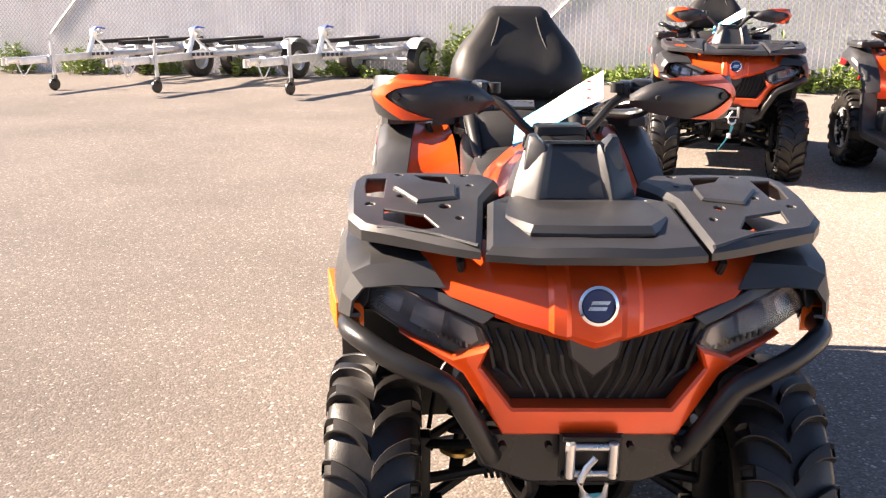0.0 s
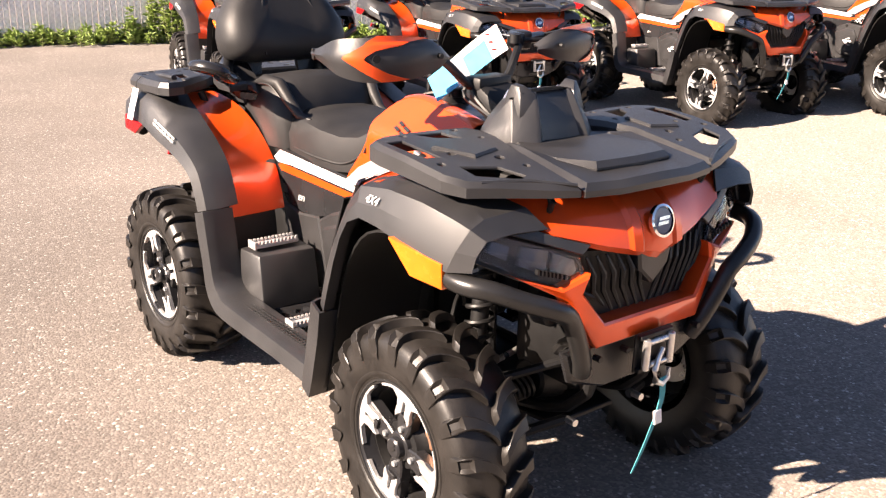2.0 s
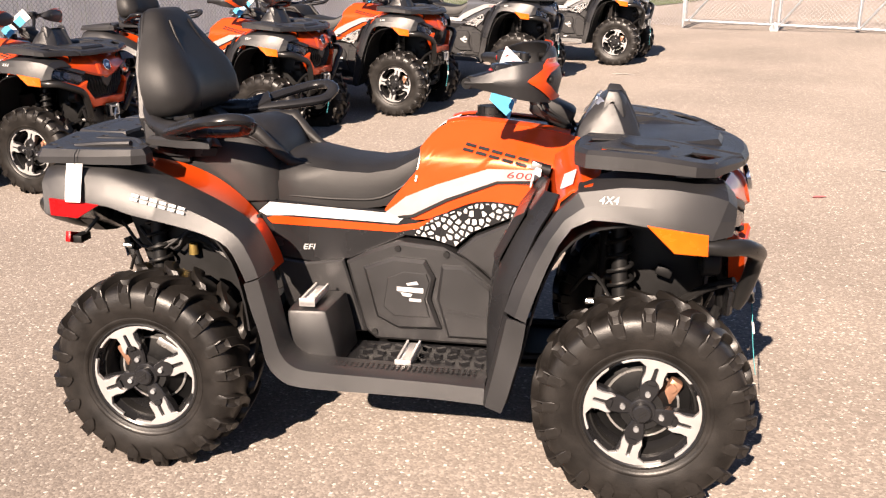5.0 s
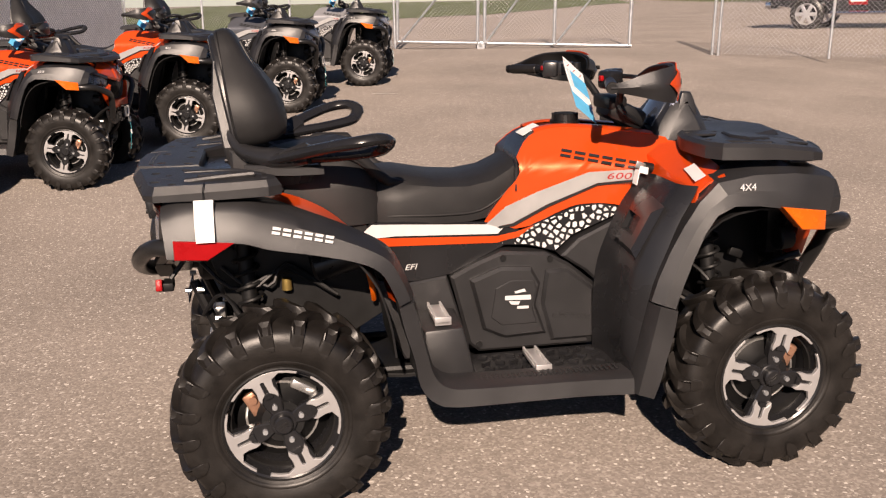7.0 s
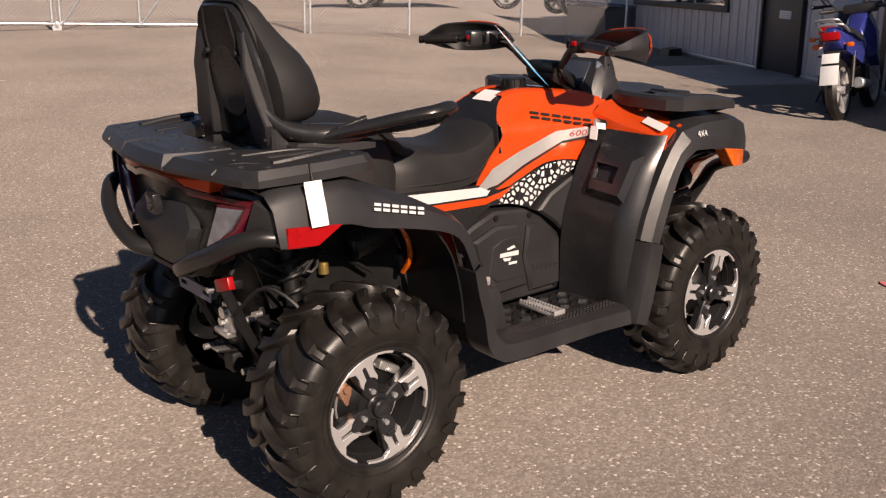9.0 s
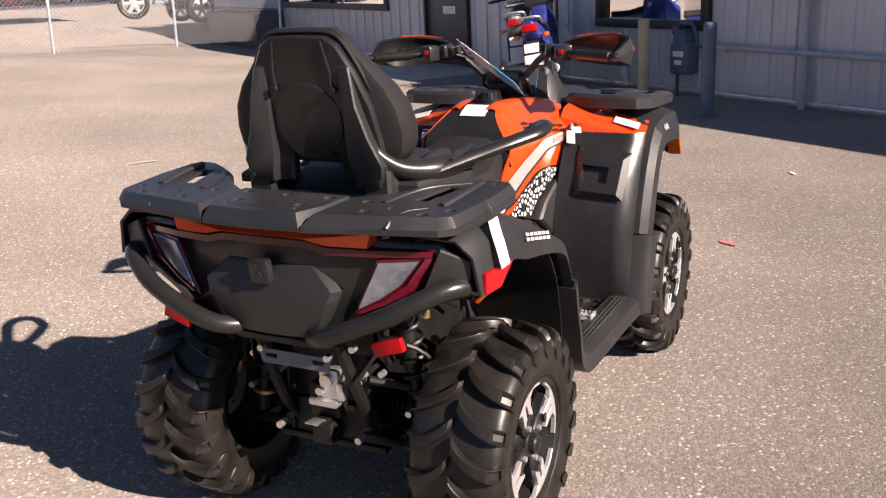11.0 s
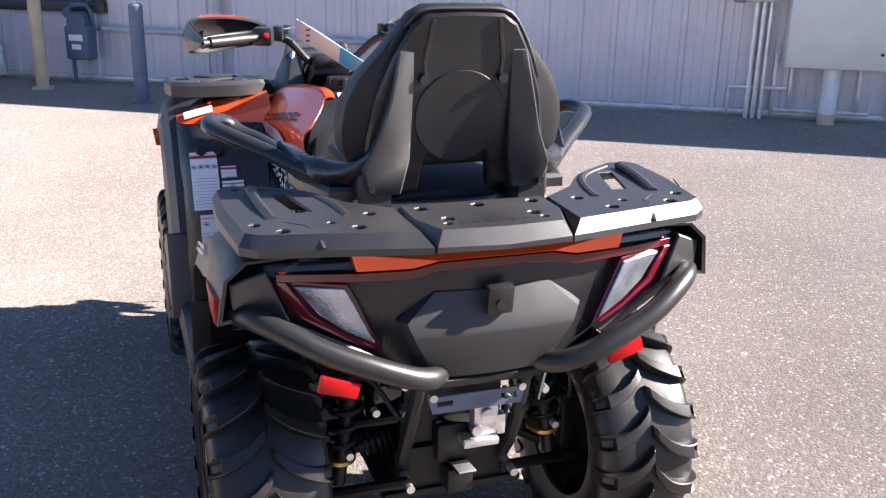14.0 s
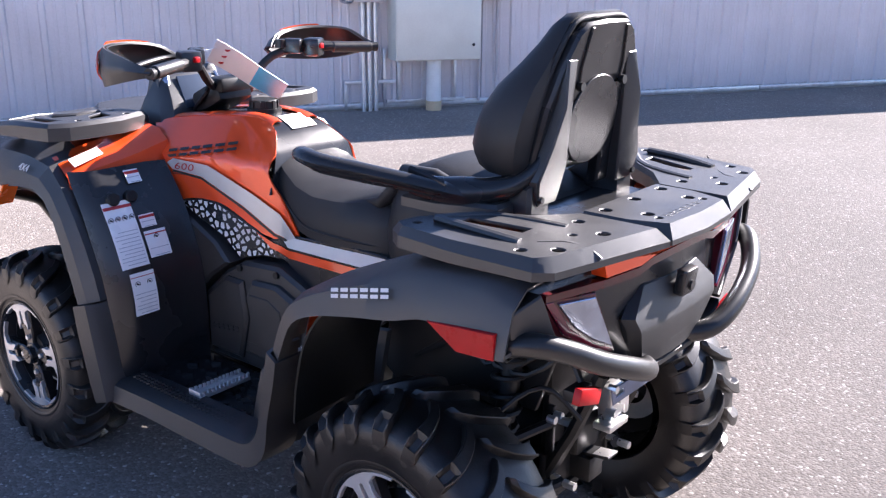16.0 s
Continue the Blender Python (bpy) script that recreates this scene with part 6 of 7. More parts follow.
# ---- the row of other quad bikes along the fence ----
ROW = [(-4.40, 1.45, -11, 0), (-3.35, 2.95, -6, 0), (-2.22, 4.52, -8, 0), (-1.42, 5.88, -9, 0), (-0.46, 7.65, -11, 2), (0.61, 9.85, -13, 1)]
for hx, hy, turn_deg, pale in ROW:
    m = pose(0, 0, 0, 0, 0, turn_deg)
    hub = m @ Vector((0.742, -0.50, 0))
    twin = copy_thing(hero, pose(hx - hub.x, hy - hub.y, rise(hx, hy) - 0.008, 0, 0, turn_deg))
    copy_thing(card_tag, twin.matrix_basis.copy())
    tagged(twin, ("dark grey and black quad bike parked in a row" if pale > 1 else "silver and black quad bike parked in a row") if pale else "orange and black quad bike parked in a row")
    if pale:
        for o in twin.children_recursive:
            if o.data.materials[0] == ORANGE:
                o.material_slots[0].link = "OBJECT"
                o.material_slots[0].material = GREYPAINT if pale > 1 else SILVERPAINT

# ---- building ----
SIDING = mat("grey_metal_siding", (0.60, 0.575, 0.60), 0.48, 0.15, 0.10, 1.6, 0.05, 60)
CONCRETE = mat("pale_concrete", (0.42, 0.40, 0.37), 0.85, 0, 0.2, 3, 0.4, 120)
DOORPAINT = mat("charcoal_door_paint", (0.055, 0.055, 0.065), 0.45, 0, 0.15, 4, 0.1, 90)
TRIMDARK = mat("dark_bronze_trim", (0.045, 0.04, 0.04), 0.45, 0.2, 0.2, 5, 0.1, 90)
WINGLASS = glass_mat("window_glass", (0.75, 0.80, 0.78))
INSIDE = mat("dim_interior", (0.12, 0.11, 0.10), 0.9, 0, 0.3, 2)
CABINET = mat("cream_cabinet_paint", (0.62, 0.64, 0.60), 0.45, 0.1, 0.08, 3, 0.05, 80)
PVC = mat("white_pvc", (0.72, 0.74, 0.74), 0.4, 0, 0.1, 6, 0.05, 80)
PIPEGREY = mat("painted_grey_pipe", (0.46, 0.45, 0.48), 0.5, 0.1, 0.15, 8)
TAN = mat("tan_bollard_paint", (0.55, 0.44, 0.28), 0.6, 0, 0.2, 5, 0.1, 60)
STEELBLUE = mat("blue_grey_paint", (0.10, 0.13, 0.19), 0.5, 0, 0.2, 5, 0.1, 60)
W0, WU, WN = Vector((6.161, -1.793, 0)), Vector((0.513, 0.858, 0)).normalized(), Vector((-0.858, 0.513, 0)).normalized()
WALL = Matrix(((WU.x, -WN.x, 0, W0.x), (WU.y, -WN.y, 0, W0.y), (0, 0, 1, 0), (0, 0, 0, 1)))  # x along the wall, -y out of it, z up
HIGH = 2.5


def wall_part(name, bm, material, parent=None, label="", sharp=35):
    return part(name, moved(bm, WALL), material, parent, label, sharp)


def siding(s0, s1, z0, z1):
    prof = []
    k = math.floor(s0 / 0.305)
    while k * 0.305 < s1:
        c = k * 0.305
        for ds, d in ((-0.032, 0), (-0.018, 0.022), (0.018, 0.022), (0.032, 0), (0.115, 0), (0.122, 0.005), (0.135, 0.005), (0.142, 0), (0.19, 0), (0.197, 0.005), (0.21, 0.005), (0.217, 0)):
            if s0 < c + ds < s1:
                prof.append((c + ds, d))
        k += 1
    prof = [(s0, 0)] + prof + [(s1, 0)]
    front = [[(s, -d, z) for s, d in prof] for z in (z0, z1)]
    back = [[(s, 0.12, z) for s, d in prof] for z in (z1, z0)]
    return loft(front + back + [front[0]], closed=False, cap=False)


wall = wall_part("wall_east", join(siding(-17, 2.94, 0.06, HIGH), siding(2.94, 4.6, 0.06, 0.70), siding(2.94, 4.6, 1.90, HIGH), siding(4.6, 7.42, 0.06, HIGH), siding(7.42, 8.6, 2.12, HIGH), siding(8.6, 9.8, 0.06, HIGH), siding(9.8, 14.05, 0.06, 0.80), siding(9.8, 14.05, 1.9, HIGH), siding(14.05, 18.2, 0.06, HIGH)), SIDING)
tagged(wall, "grey ribbed metal siding in shade", "wall", kind="structure")
for s0, s1 in [(-17 + 3.05 * i, -17 + 3.05 * i + 3.04) for i in range(8)] + [(8.62, 18.2)]:
    tagged(wall_part("trim", box(((s0 + s1) / 2, -0.012, 0.045), (s1 - s0, 0.035, 0.05), (0, 0, 0), 0.004), GALV), "bent metal strip at the foot of the siding", "trim", kind="structure")
tagged(wall_part("foundation", box((0.6, 0.10, -0.05), (35.2, 0.2, 0.28), (0, 0, 0), 0.01), CONCRETE), "concrete footing under the siding", "foundation", kind="structure")
tagged(wall_part("wall_south", box((-16.9, 3.3, HIGH / 2), (0.15, 6.3, HIGH), (0, 0, 0), 0.01), SIDING), "grey metal end wall", "wall", kind="structure")
tagged(wall_part("wall_north", box((18.1, 3.3, HIGH / 2), (0.15, 6.3, HIGH), (0, 0, 0), 0.01), SIDING), "grey metal end wall", "wall", kind="structure")
tagged(wall_part("wall_west", box((0.6, 6.4, HIGH / 2), (35.2, 0.15, HIGH), (0, 0, 0), 0.01), SIDING), "grey metal back wall", "wall", kind="structure")
tagged(wall_part("roof", prism([(-0.05, HIGH), (3.2, HIGH + 0.6), (6.5, HIGH), (6.5, HIGH + 0.08), (3.2, HIGH + 0.68), (-0.05, HIGH + 0.08)], "yz", -17.0, 18.2, 0.0), SIDING), "low grey metal roof", "roof", kind="structure")


def window(name, s0, s1, z0, z1, bars, label):
    fr = join(box(((s0 + s1) / 2, -0.02, z0), (s1 - s0 + 0.12, 0.10, 0.10), bevel=0.006), box(((s0 + s1) / 2, -0.02, z1), (s1 - s0 + 0.12, 0.10, 0.08), bevel=0.006), box((s0, -0.02, (z0 + z1) / 2), (0.10, 0.10, z1 - z0 - 0.09), bevel=0.006), box((s1, -0.02, (z0 + z1) / 2), (0.10, 0.10, z1 - z0 - 0.09), bevel=0.006))
    w = tagged(wall_part(name, fr, TRIMDARK), label, "window", kind="structure")
    edges = [s0 + (s1 - s0) * i / bars for i in range(bars + 1)]
    for a, b in zip(edges, edges[1:]):
        ob = wall_part("pane", box(((a + b) / 2, 0.01, (z0 + z1) / 2), (b - a - 0.02, 0.006, z1 - z0 - 0.09), (0, 0, 0), 0), WINGLASS, w, "reflecting window pane")
        ob.visible_shadow = False
    for a in edges[1:-1]:
        wall_part("mullion", box((a, -0.01, (z0 + z1) / 2), (0.05, 0.06, z1 - z0 - 0.09), bevel=0.004), TRIMDARK, w)
    wall_part("recess", join(box(((s0 + s1) / 2, 0.7, z0 - 0.03), (s1 - s0, 1.2, 0.04), bevel=0), box(((s0 + s1) / 2, 1.3, (z0 + z1) / 2), (s1 - s0 + 0.5, 0.05, z1 - z0 + 0.3), bevel=0)), INSIDE, w, "dim room behind the glass")


window("window_1", 9.8, 14.05, 0.85, 1.9, 2, "wide dark-framed window reflecting the lot")
window("window_2", 2.94, 4.6, 0.75, 1.90, 1, "dark-framed window reflecting the fence")
dr = tagged(wall_part("door_1", join(box((8.01, 0.0, 1.07), (1.10, 0.05, 2.06), bevel=0.004)), DOORPAINT), "closed charcoal steel door", "door", kind="structure")
wall_part("door_frame", join(box((7.44, -0.01, 1.08), (0.05, 0.12, 2.1), bevel=0.004), box((8.58, -0.01, 1.08), (0.05, 0.12, 2.1), bevel=0.004), box((8.01, -0.01, 2.11), (1.09, 0.12, 0.05), bevel=0.004)), TRIMDARK, dr)
wall_part("door_handle", join(cyl((8.44, -0.02, 1.10), (8.44, -0.06, 1.10), 0.030, 14), tube([(8.44, -0.06, 1.10), (8.40, -0.075, 1.10), (8.33, -0.07, 1.09)], 0.011, 8), cyl((8.44, -0.02, 1.20), (8.44, -0.045, 1.20), 0.022, 12)), BRIGHT, dr, "bright lever handle")
wall_part("door_sign", box((7.93, -0.032, 0.84), (0.33, 0.006, 0.11), bevel=0.001), PAPER, dr, "small white sign")
wall_part("sign_print", join(*[box((7.93, -0.037, 0.865 - 0.03 * i), (0.26 - 0.05 * (i % 2), 0.002, 0.008), (0, 0, 0), 0) for i in range(3)]), GREYTEXT, dr)
wall_part("downspout_recess", box((5.54, -0.006, 1.25), (0.22, 0.012, 2.4), bevel=0.002), TRIMDARK, wall, "dark vertical closure strip")
tagged(wall_part("pavement", box((8.1, -0.75, 0.0), (2.6, 1.45, 0.05), (0, 0, 0), 0.012), CONCRETE), "worn concrete pad at the door", "pavement", kind="structure")

dsp = thing("downspout", "grey painted downspout on the siding", "downspout")
wall_part("pipe", tube([(5.22, -0.07, 2.45), (5.22, -0.07, 0.75), (5.20, -0.07, 0.62), (5.12, -0.09, 0.52), (4.98, -0.12, 0.46), (4.3, -0.12, 0.44), (4.14, -0.12, 0.40), (4.08, -0.12, 0.30), (4.08, -0.12, 0.05)], 0.042, 12), PVC, dsp)
for z in (2.2, 1.3, 0.7):
    wall_part("strap", box((5.22, -0.04, z), (0.12, 0.08, 0.03), bevel=0.003), PIPEGREY, dsp)
gp = thing("gas_pipe", "long grey pipe fixed along the siding", "pipe")
wall_part("pipe", tube([(2.9, -0.10, 0.55), (0.17, -0.10, 0.525)], 0.028, 10), PIPEGREY, gp)
wall_part("cap", cyl((0.18, -0.10, 0.525), (0.12, -0.10, 0.523), 0.036, 12), PIPEGREY, gp)
wall_part("riser", tube([(1.67, -0.07, 0.0), (1.67, -0.07, 1.2)], 0.038, 10), PIPEGREY, gp)
for s in (2.6, 0.9, 0.4):
    wall_part("bracket", box((s, -0.06, 0.53), (0.04, 0.12, 0.05), bevel=0.003), PIPEGREY, gp)
ub = thing("wall_box", "grey steel box high on the siding", "utility box")
wall_part("body", box((1.82, -0.10, 1.42), (0.9, 0.2, 0.46), bevel=0.008), PIPEGREY, ub)
up2 = thing("conduit", "thin grey conduit under the eaves", "conduit")
wall_part("pipe", tube([(-0.80, -0.06, 1.20), (-0.83, -0.06, 1.17), (-1.0, -0.06, 1.165), (-3.1, -0.06, 1.15)], 0.018, 8), PIPEGREY, up2)
fa = thing("garden_tap", "rusty outdoor tap low on the siding", "tap")
wall_part("tap_body", join(cyl((0.75, 0.0, 0.26), (0.75, -0.10, 0.26), 0.016, 10), cyl((0.75, -0.09, 0.27), (0.74, -0.12, 0.17), 0.013, 10), box((0.75, -0.09, 0.32), (0.09, 0.02, 0.02), bevel=0.004), cyl((0.75, -0.09, 0.26), (0.75, -0.09, 0.32), 0.009, 8)), GOLD, fa)

gm = thing("gas_meter", "grey gas meter standing against the siding", "gas meter")
wall_part("meter_body", join(box((3.1, -0.18, 0.42), (0.26, 0.18, 0.34), bevel=0.03), cyl((3.1, -0.10, 0.62), (3.1, -0.26, 0.62), 0.10, 20, None, 0.01)), STEELBLUE, gm)
wall_part("dial_plate", join(box((3.1, -0.272, 0.47), (0.15, 0.006, 0.06), bevel=0.001), box((3.1, -0.272, 0.38), (0.10, 0.006, 0.05), bevel=0.001)), PAPER, gm)
wall_part("pipework", join(tube([(3.22, -0.15, 0.0), (3.22, -0.15, 0.72), (3.18, -0.15, 0.78), (3.02, -0.15, 0.78), (2.98, -0.15, 0.70), (2.98, -0.12, 0.55), (2.86, -0.10, 0.55)], 0.022, 10), cyl((3.22, -0.15, 0.70), (3.22, -0.20, 0.70), 0.05, 14)), STEELBLUE, gm)


def bollard(x, y, h, r, material, label):
    b = thing("bollard", label, "bollard", pose(x, y, 0))
    part("post", join(cyl((0, 0, 0), (0, 0, h - 0.02), r, 24), cyl((0, 0, h - 0.02), (0, 0, h), r, 24, r * 0.7)), material, b)
    part("base_plate", box((0, 0, 0.008), (r * 3.2, r * 3.2, 0.016), bevel=0.003), material, b)


bollard(7.38, 1.345, 0.85, 0.062, TAN, "tan painted steel bollard by the wall")
bollard(6.36, 0.45, 0.88, 0.062, STEELBLUE, "blue-grey steel post guarding the meter")

ec = thing("electrical_cabinet", "large cream electrical cabinet on the siding", "electrical cabinet")
wall_part("cabinet_body", box((-4.02, -0.14, 1.0), (0.84, 0.28, 1.04), bevel=0.008), CABINET, ec)
wall_part("cabinet_door", box((-4.02, -0.288, 1.0), (0.82, 0.012, 1.02), bevel=0.004), CABINET, ec)
wall_part("lock", cyl((-4.36, -0.29, 0.62), (-4.36, -0.304, 0.62), 0.014, 12), DARK, ec)
cs = thing("cabinet_post", "white plastic riser under the cabinet", "pipe")
wall_part("riser", tube([(-4.01, -0.16, 0.0), (-4.01, -0.16, 0.485)], 0.07, 18), PVC, cs)
wall_part("collar", cyl((-4.01, -0.16, 0.0), (-4.01, -0.16, 0.09), 0.076, 18), TAN, cs)
cd = thing("conduit_bank", "three pale conduits running up the siding", "conduit")
for s in (-3.345, -3.405, -3.465):
    wall_part("conduit_pipe", tube([(s, -0.07, 0.0), (s, -0.07, 1.02)], 0.021, 10), GALV, cd)
wall_part("strut", box((-3.42, -0.035, 0.27), (0.5, 0.035, 0.035), bevel=0.003), GALV, cd)
wall_part("strut", box((-3.18, -0.02, 0.14), (0.03, 0.03, 0.26), bevel=0.003), GALV, cd)
wall_part("strut", box((-3.56, -0.02, 0.30), (0.03, 0.03, 0.56), bevel=0.003), GALV, cd)
jb = thing("meter_box", "grey electric meter box above the conduits", "meter box")
wall_part("body", box((-3.38, -0.09, 1.2), (0.28, 0.18, 0.38), bevel=0.008), PIPEGREY, jb)
wall_part("dome", revolve([(0.09, 0), (0.085, -0.05), (0.06, -0.09), (0.001, -0.10)], 20), LENS, jb).matrix_basis = Matrix.Translation(WALL @ Vector((-3.19, -0.10, 1.08)) - WALL @ Vector((0, 0, 0)))
sb = thing("switch_box", "small pale grey switch box on the siding", "utility box")
wall_part("body", box((-4.60, -0.09, 1.2), (0.40, 0.18, 0.36), bevel=0.006), CABINET, sb)
wall_part("link_pipe", tube([(-4.41, -0.09, 1.05), (-4.45, -0.09, 1.05)], 0.012, 8), GALV, sb)
for s in (-4.52, -4.70):
    wall_part("conduit_pipe", tube([(s, -0.04, 0.05), (s, -0.04, 1.03)], 0.014, 8), PIPEGREY, sb)
st = thing("unistrut_frame", "slotted galvanised strut frame under the cabinet", "bracket")
wall_part("rail", box((-3.98, -0.025, 0.075), (0.80, 0.03, 0.035), bevel=0.003), GALV, st)
wall_part("upright", box((-4.27, -0.025, 0.28), (0.03, 0.03, 0.40), bevel=0.003), GALV, st)
wall_part("upright", box((-3.70, -0.025, 0.28), (0.03, 0.03, 0.40), bevel=0.003), GALV, st)
bn = thing("storage_bin", "long low dark bin against the siding", "bin")
wall_part("bin_body", prism([(-0.03, 0.0), (-0.62, 0.0), (-0.66, 0.70), (-0.03, 0.74)], "yz", 14.1, 16.9, 0.01), DOORPAINT, bn)
wall_part("bin_lid", box((15.5, -0.35, 0.77), (2.86, 0.70, 0.05), (-4, 0, 0), 0.012), STEELBLUE, bn)
bl = thing("rubber_block", "black rubber wheel chock beside the siding", "block")
wall_part("block", prism([(-0.10, 0.0), (-0.36, 0.0), (-0.34, 0.11), (-0.12, 0.13)], "yz", 11.35, 11.75, 0.01), RUBBER, bl)


# ---- two motorcycles at the door ----
def motorcycle(name, label, m, paint, scooter):
    b = thing(name, label, "motorcycle", m)
    R = 0.24 if scooter else 0.30
    L = 1.22
    for x in (0, L):
        ty = part("tyre", moved(revolve([(R - 0.075, -0.045), (R - 0.03, -0.055), (R, -0.025), (R + 0.004, 0), (R, 0.025), (R - 0.03, 0.055), (R - 0.075, 0.045)], 32), Matrix.Translation((x, 0, R))), RUBBER, b)
        part("wheel_rim", moved(join(revolve([(R - 0.075, -0.045), (R - 0.10, -0.03), (R - 0.10, 0.03), (R - 0.075, 0.045)], 28), *[box((math.cos(a) * (R - 0.1) / 2, 0, math.sin(a) * (R - 0.1) / 2), (R - 0.09, 0.03, 0.03), (0, -math.degrees(a), 0), 0.004) for a in (0.3, 1.56, 2.82, 4.07, 5.33)], cyl((0, -0.06, 0), (0, 0.06, 0), 0.04, 14)), Matrix.Translation((x, 0, R))), ALLOY if not scooter else DARK, ty)
    part("swing_arm", join(tube([(0.0, -0.09, R), (0.45, -0.10, 0.36)], 0.02, 8), tube([(0.0, 0.09, R), (0.45, 0.10, 0.36)], 0.02, 8), tube([(0.02, 0.12, R + 0.02), (0.16, 0.12, 0.66)], 0.022, 10), tube([(0.02, -0.12, R + 0.02), (0.16, -0.12, 0.66)], 0.022, 10)), DARK, b)
    part("engine", join(box((0.55, 0, 0.38), (0.36, 0.26, 0.28), bevel=0.03), cyl((0.5, -0.15, 0.36), (0.5, 0.15, 0.36), 0.11, 18)), DARK, b)
    part("tail_cowl", loft([[(x, y * w, z0 + (z1 - z0) * f) for y, f in ((-1, 0), (-1, 0.55), (-0.6, 1), (0.6, 1), (1, 0.55), (1, 0))] for x, w, z0, z1 in ((-0.20, 0.05, 0.80, 0.90), (-0.12, 0.10, 0.70, 0.92), (0.10, 0.13, 0.62, 0.86), (0.35, 0.15, 0.52, 0.78), (0.60, 0.14, 0.48, 0.74))], bevel=0.012), paint, b)
    part("saddle", loft([[(x, y * w, z + h * f) for y, f in ((-1, 0), (-0.9, 0.8), (0, 1), (0.9, 0.8), (1, 0))] for x, w, z, h in ((-0.05, 0.10, 0.86, 0.06), (0.15, 0.13, 0.83, 0.07), (0.40, 0.13, 0.76, 0.07), (0.62, 0.10, 0.74, 0.08))]), VINYL, b)
    part("front_fairing", loft([[(x, y * w, z0 + (z1 - z0) * f) for y, f in ((-1, 0), (-1, 0.6), (-0.5, 1), (0.5, 1), (1, 0.6), (1, 0))] for x, w, z0, z1 in ((0.66, 0.11, 0.30 if scooter else 0.55, 0.86), (0.84, 0.17, 0.34 if scooter else 0.58, 1.0), (1.0, 0.16, 0.45, 1.04), (1.12, 0.10, 0.60, 0.95))], bevel=0.012), PLASTIC if scooter else paint, b)
    part("fork", join(tube([(L, -0.09, R), (L - 0.20, -0.09, 0.92)], 0.022, 10), tube([(L, 0.09, R), (L - 0.20, 0.09, 0.92)], 0.022, 10), box((L - 0.19, 0, 0.90), (0.06, 0.24, 0.06), bevel=0.008)), GALV, b)
    hb = part("handlebar", tube([(0.80, -0.36, 1.06), (0.90, -0.16, 1.06), (0.95, 0, 1.02), (0.90, 0.16, 1.06), (0.80, 0.36, 1.06)], 0.014, 8, 20), DARK, b)
    part("bar_cover", box((0.95, 0, 1.06), (0.14, 0.34, 0.10), bevel=0.03), WHITE if scooter else PLASTIC, hb)
    for s in (-1, 1):
        part("grip", cyl((0.86, s * 0.25, 1.06), (0.79, s * 0.37, 1.06), 0.020, 10), RUBBER, hb)
        part("mirror_stem", tube([(0.88, s * 0.22, 1.07), (0.90, s * 0.32, 1.18), (0.88, s * 0.40, 1.24)], 0.007, 6), DARK, hb)
        part("mirror", moved(cyl((0, 0, -0.012), (0, 0, 0.0), 0.055, 18), look((0.86, s * 0.42, 1.25), (2.0, s * 0.3, 1.15))), DARK, hb)
        part("mirror_glass", moved(cyl((0, 0, 0.0), (0, 0, 0.003), 0.050, 18), look((0.86, s * 0.42, 1.25), (2.0, s * 0.3, 1.15))), CHROME, hb)
        part("indicator", join(box((-0.12, s * 0.16, 0.74), (0.05, 0.06, 0.045), bevel=0.012), tube([(-0.10, s * 0.05, 0.75), (-0.11, s * 0.14, 0.745)], 0.010, 6)), ORREFL, b, "amber indicator")
    part("tail_lamp", box((-0.19, 0, 0.83), (0.06, 0.17, 0.085), (0, 12, 0), 0.02), REDREFL, b, "red tail lamp")
    part("rear_mudguard", sheet([[(-0.10, -0.07, 0.70), (-0.10, 0.07, 0.70)], [(-0.22, -0.08, 0.60), (-0.22, 0.08, 0.60)], [(-0.30, -0.07, 0.42), (-0.30, 0.07, 0.42)]], 0.008, 8), PLASTIC, b)
    part("number_plate", box((-0.235, 0, 0.625), (0.006, 0.16, 0.10), (0, 24, 0), 0.003), PAPER, b, "blank white plate")
    part("mud_flap", box((-0.30, 0, 0.47), (0.008, 0.17, 0.19), (0, 20, 0), 0.003), PVC, b, "pale mud flap")
    part("silencer", cyl((0.05, -0.17, 0.36), (0.45, -0.16, 0.32), 0.055, 16, 0.04, 0.01), DARK if scooter else GALV, b)
    part("grab_rail", tube([(0.0, -0.12, 0.86), (-0.18, -0.11, 0.93), (-0.20, 0, 0.94), (-0.18, 0.11, 0.93), (0.0, 0.12, 0.86)], 0.012, 8, 16), GALV, b)
    part("side_stand", tube([(0.42, 0.12, 0.28), (0.36, 0.24, 0.02), (0.33, 0.26, 0.0)], 0.012, 8), DARK, b)


motorcycle("motorcycle", "blue motorcycle with a white mud flap", pose(6.86, 2.295, 0, -8, 0, 14), BLUEPAINT, False)
motorcycle("scooter", "pale scooter parked beside the motorcycle", pose(7.66, 2.83, 0, -6, 0, 18), mat("grey_scooter_paint", (0.30, 0.30, 0.31), 0.3, 0.2, 0.1, 6, coat=0.5), True)

# ---- fences ----
SLAT = mat("weathered_fence_slats", (0.82, 0.81, 0.80), 0.6, 0, 0.14, 2.5, 0.1, 40)
FD = Vector((0.358, 0.934, 0)).normalized()
FP = Vector((-11.3, 1.0, 0))


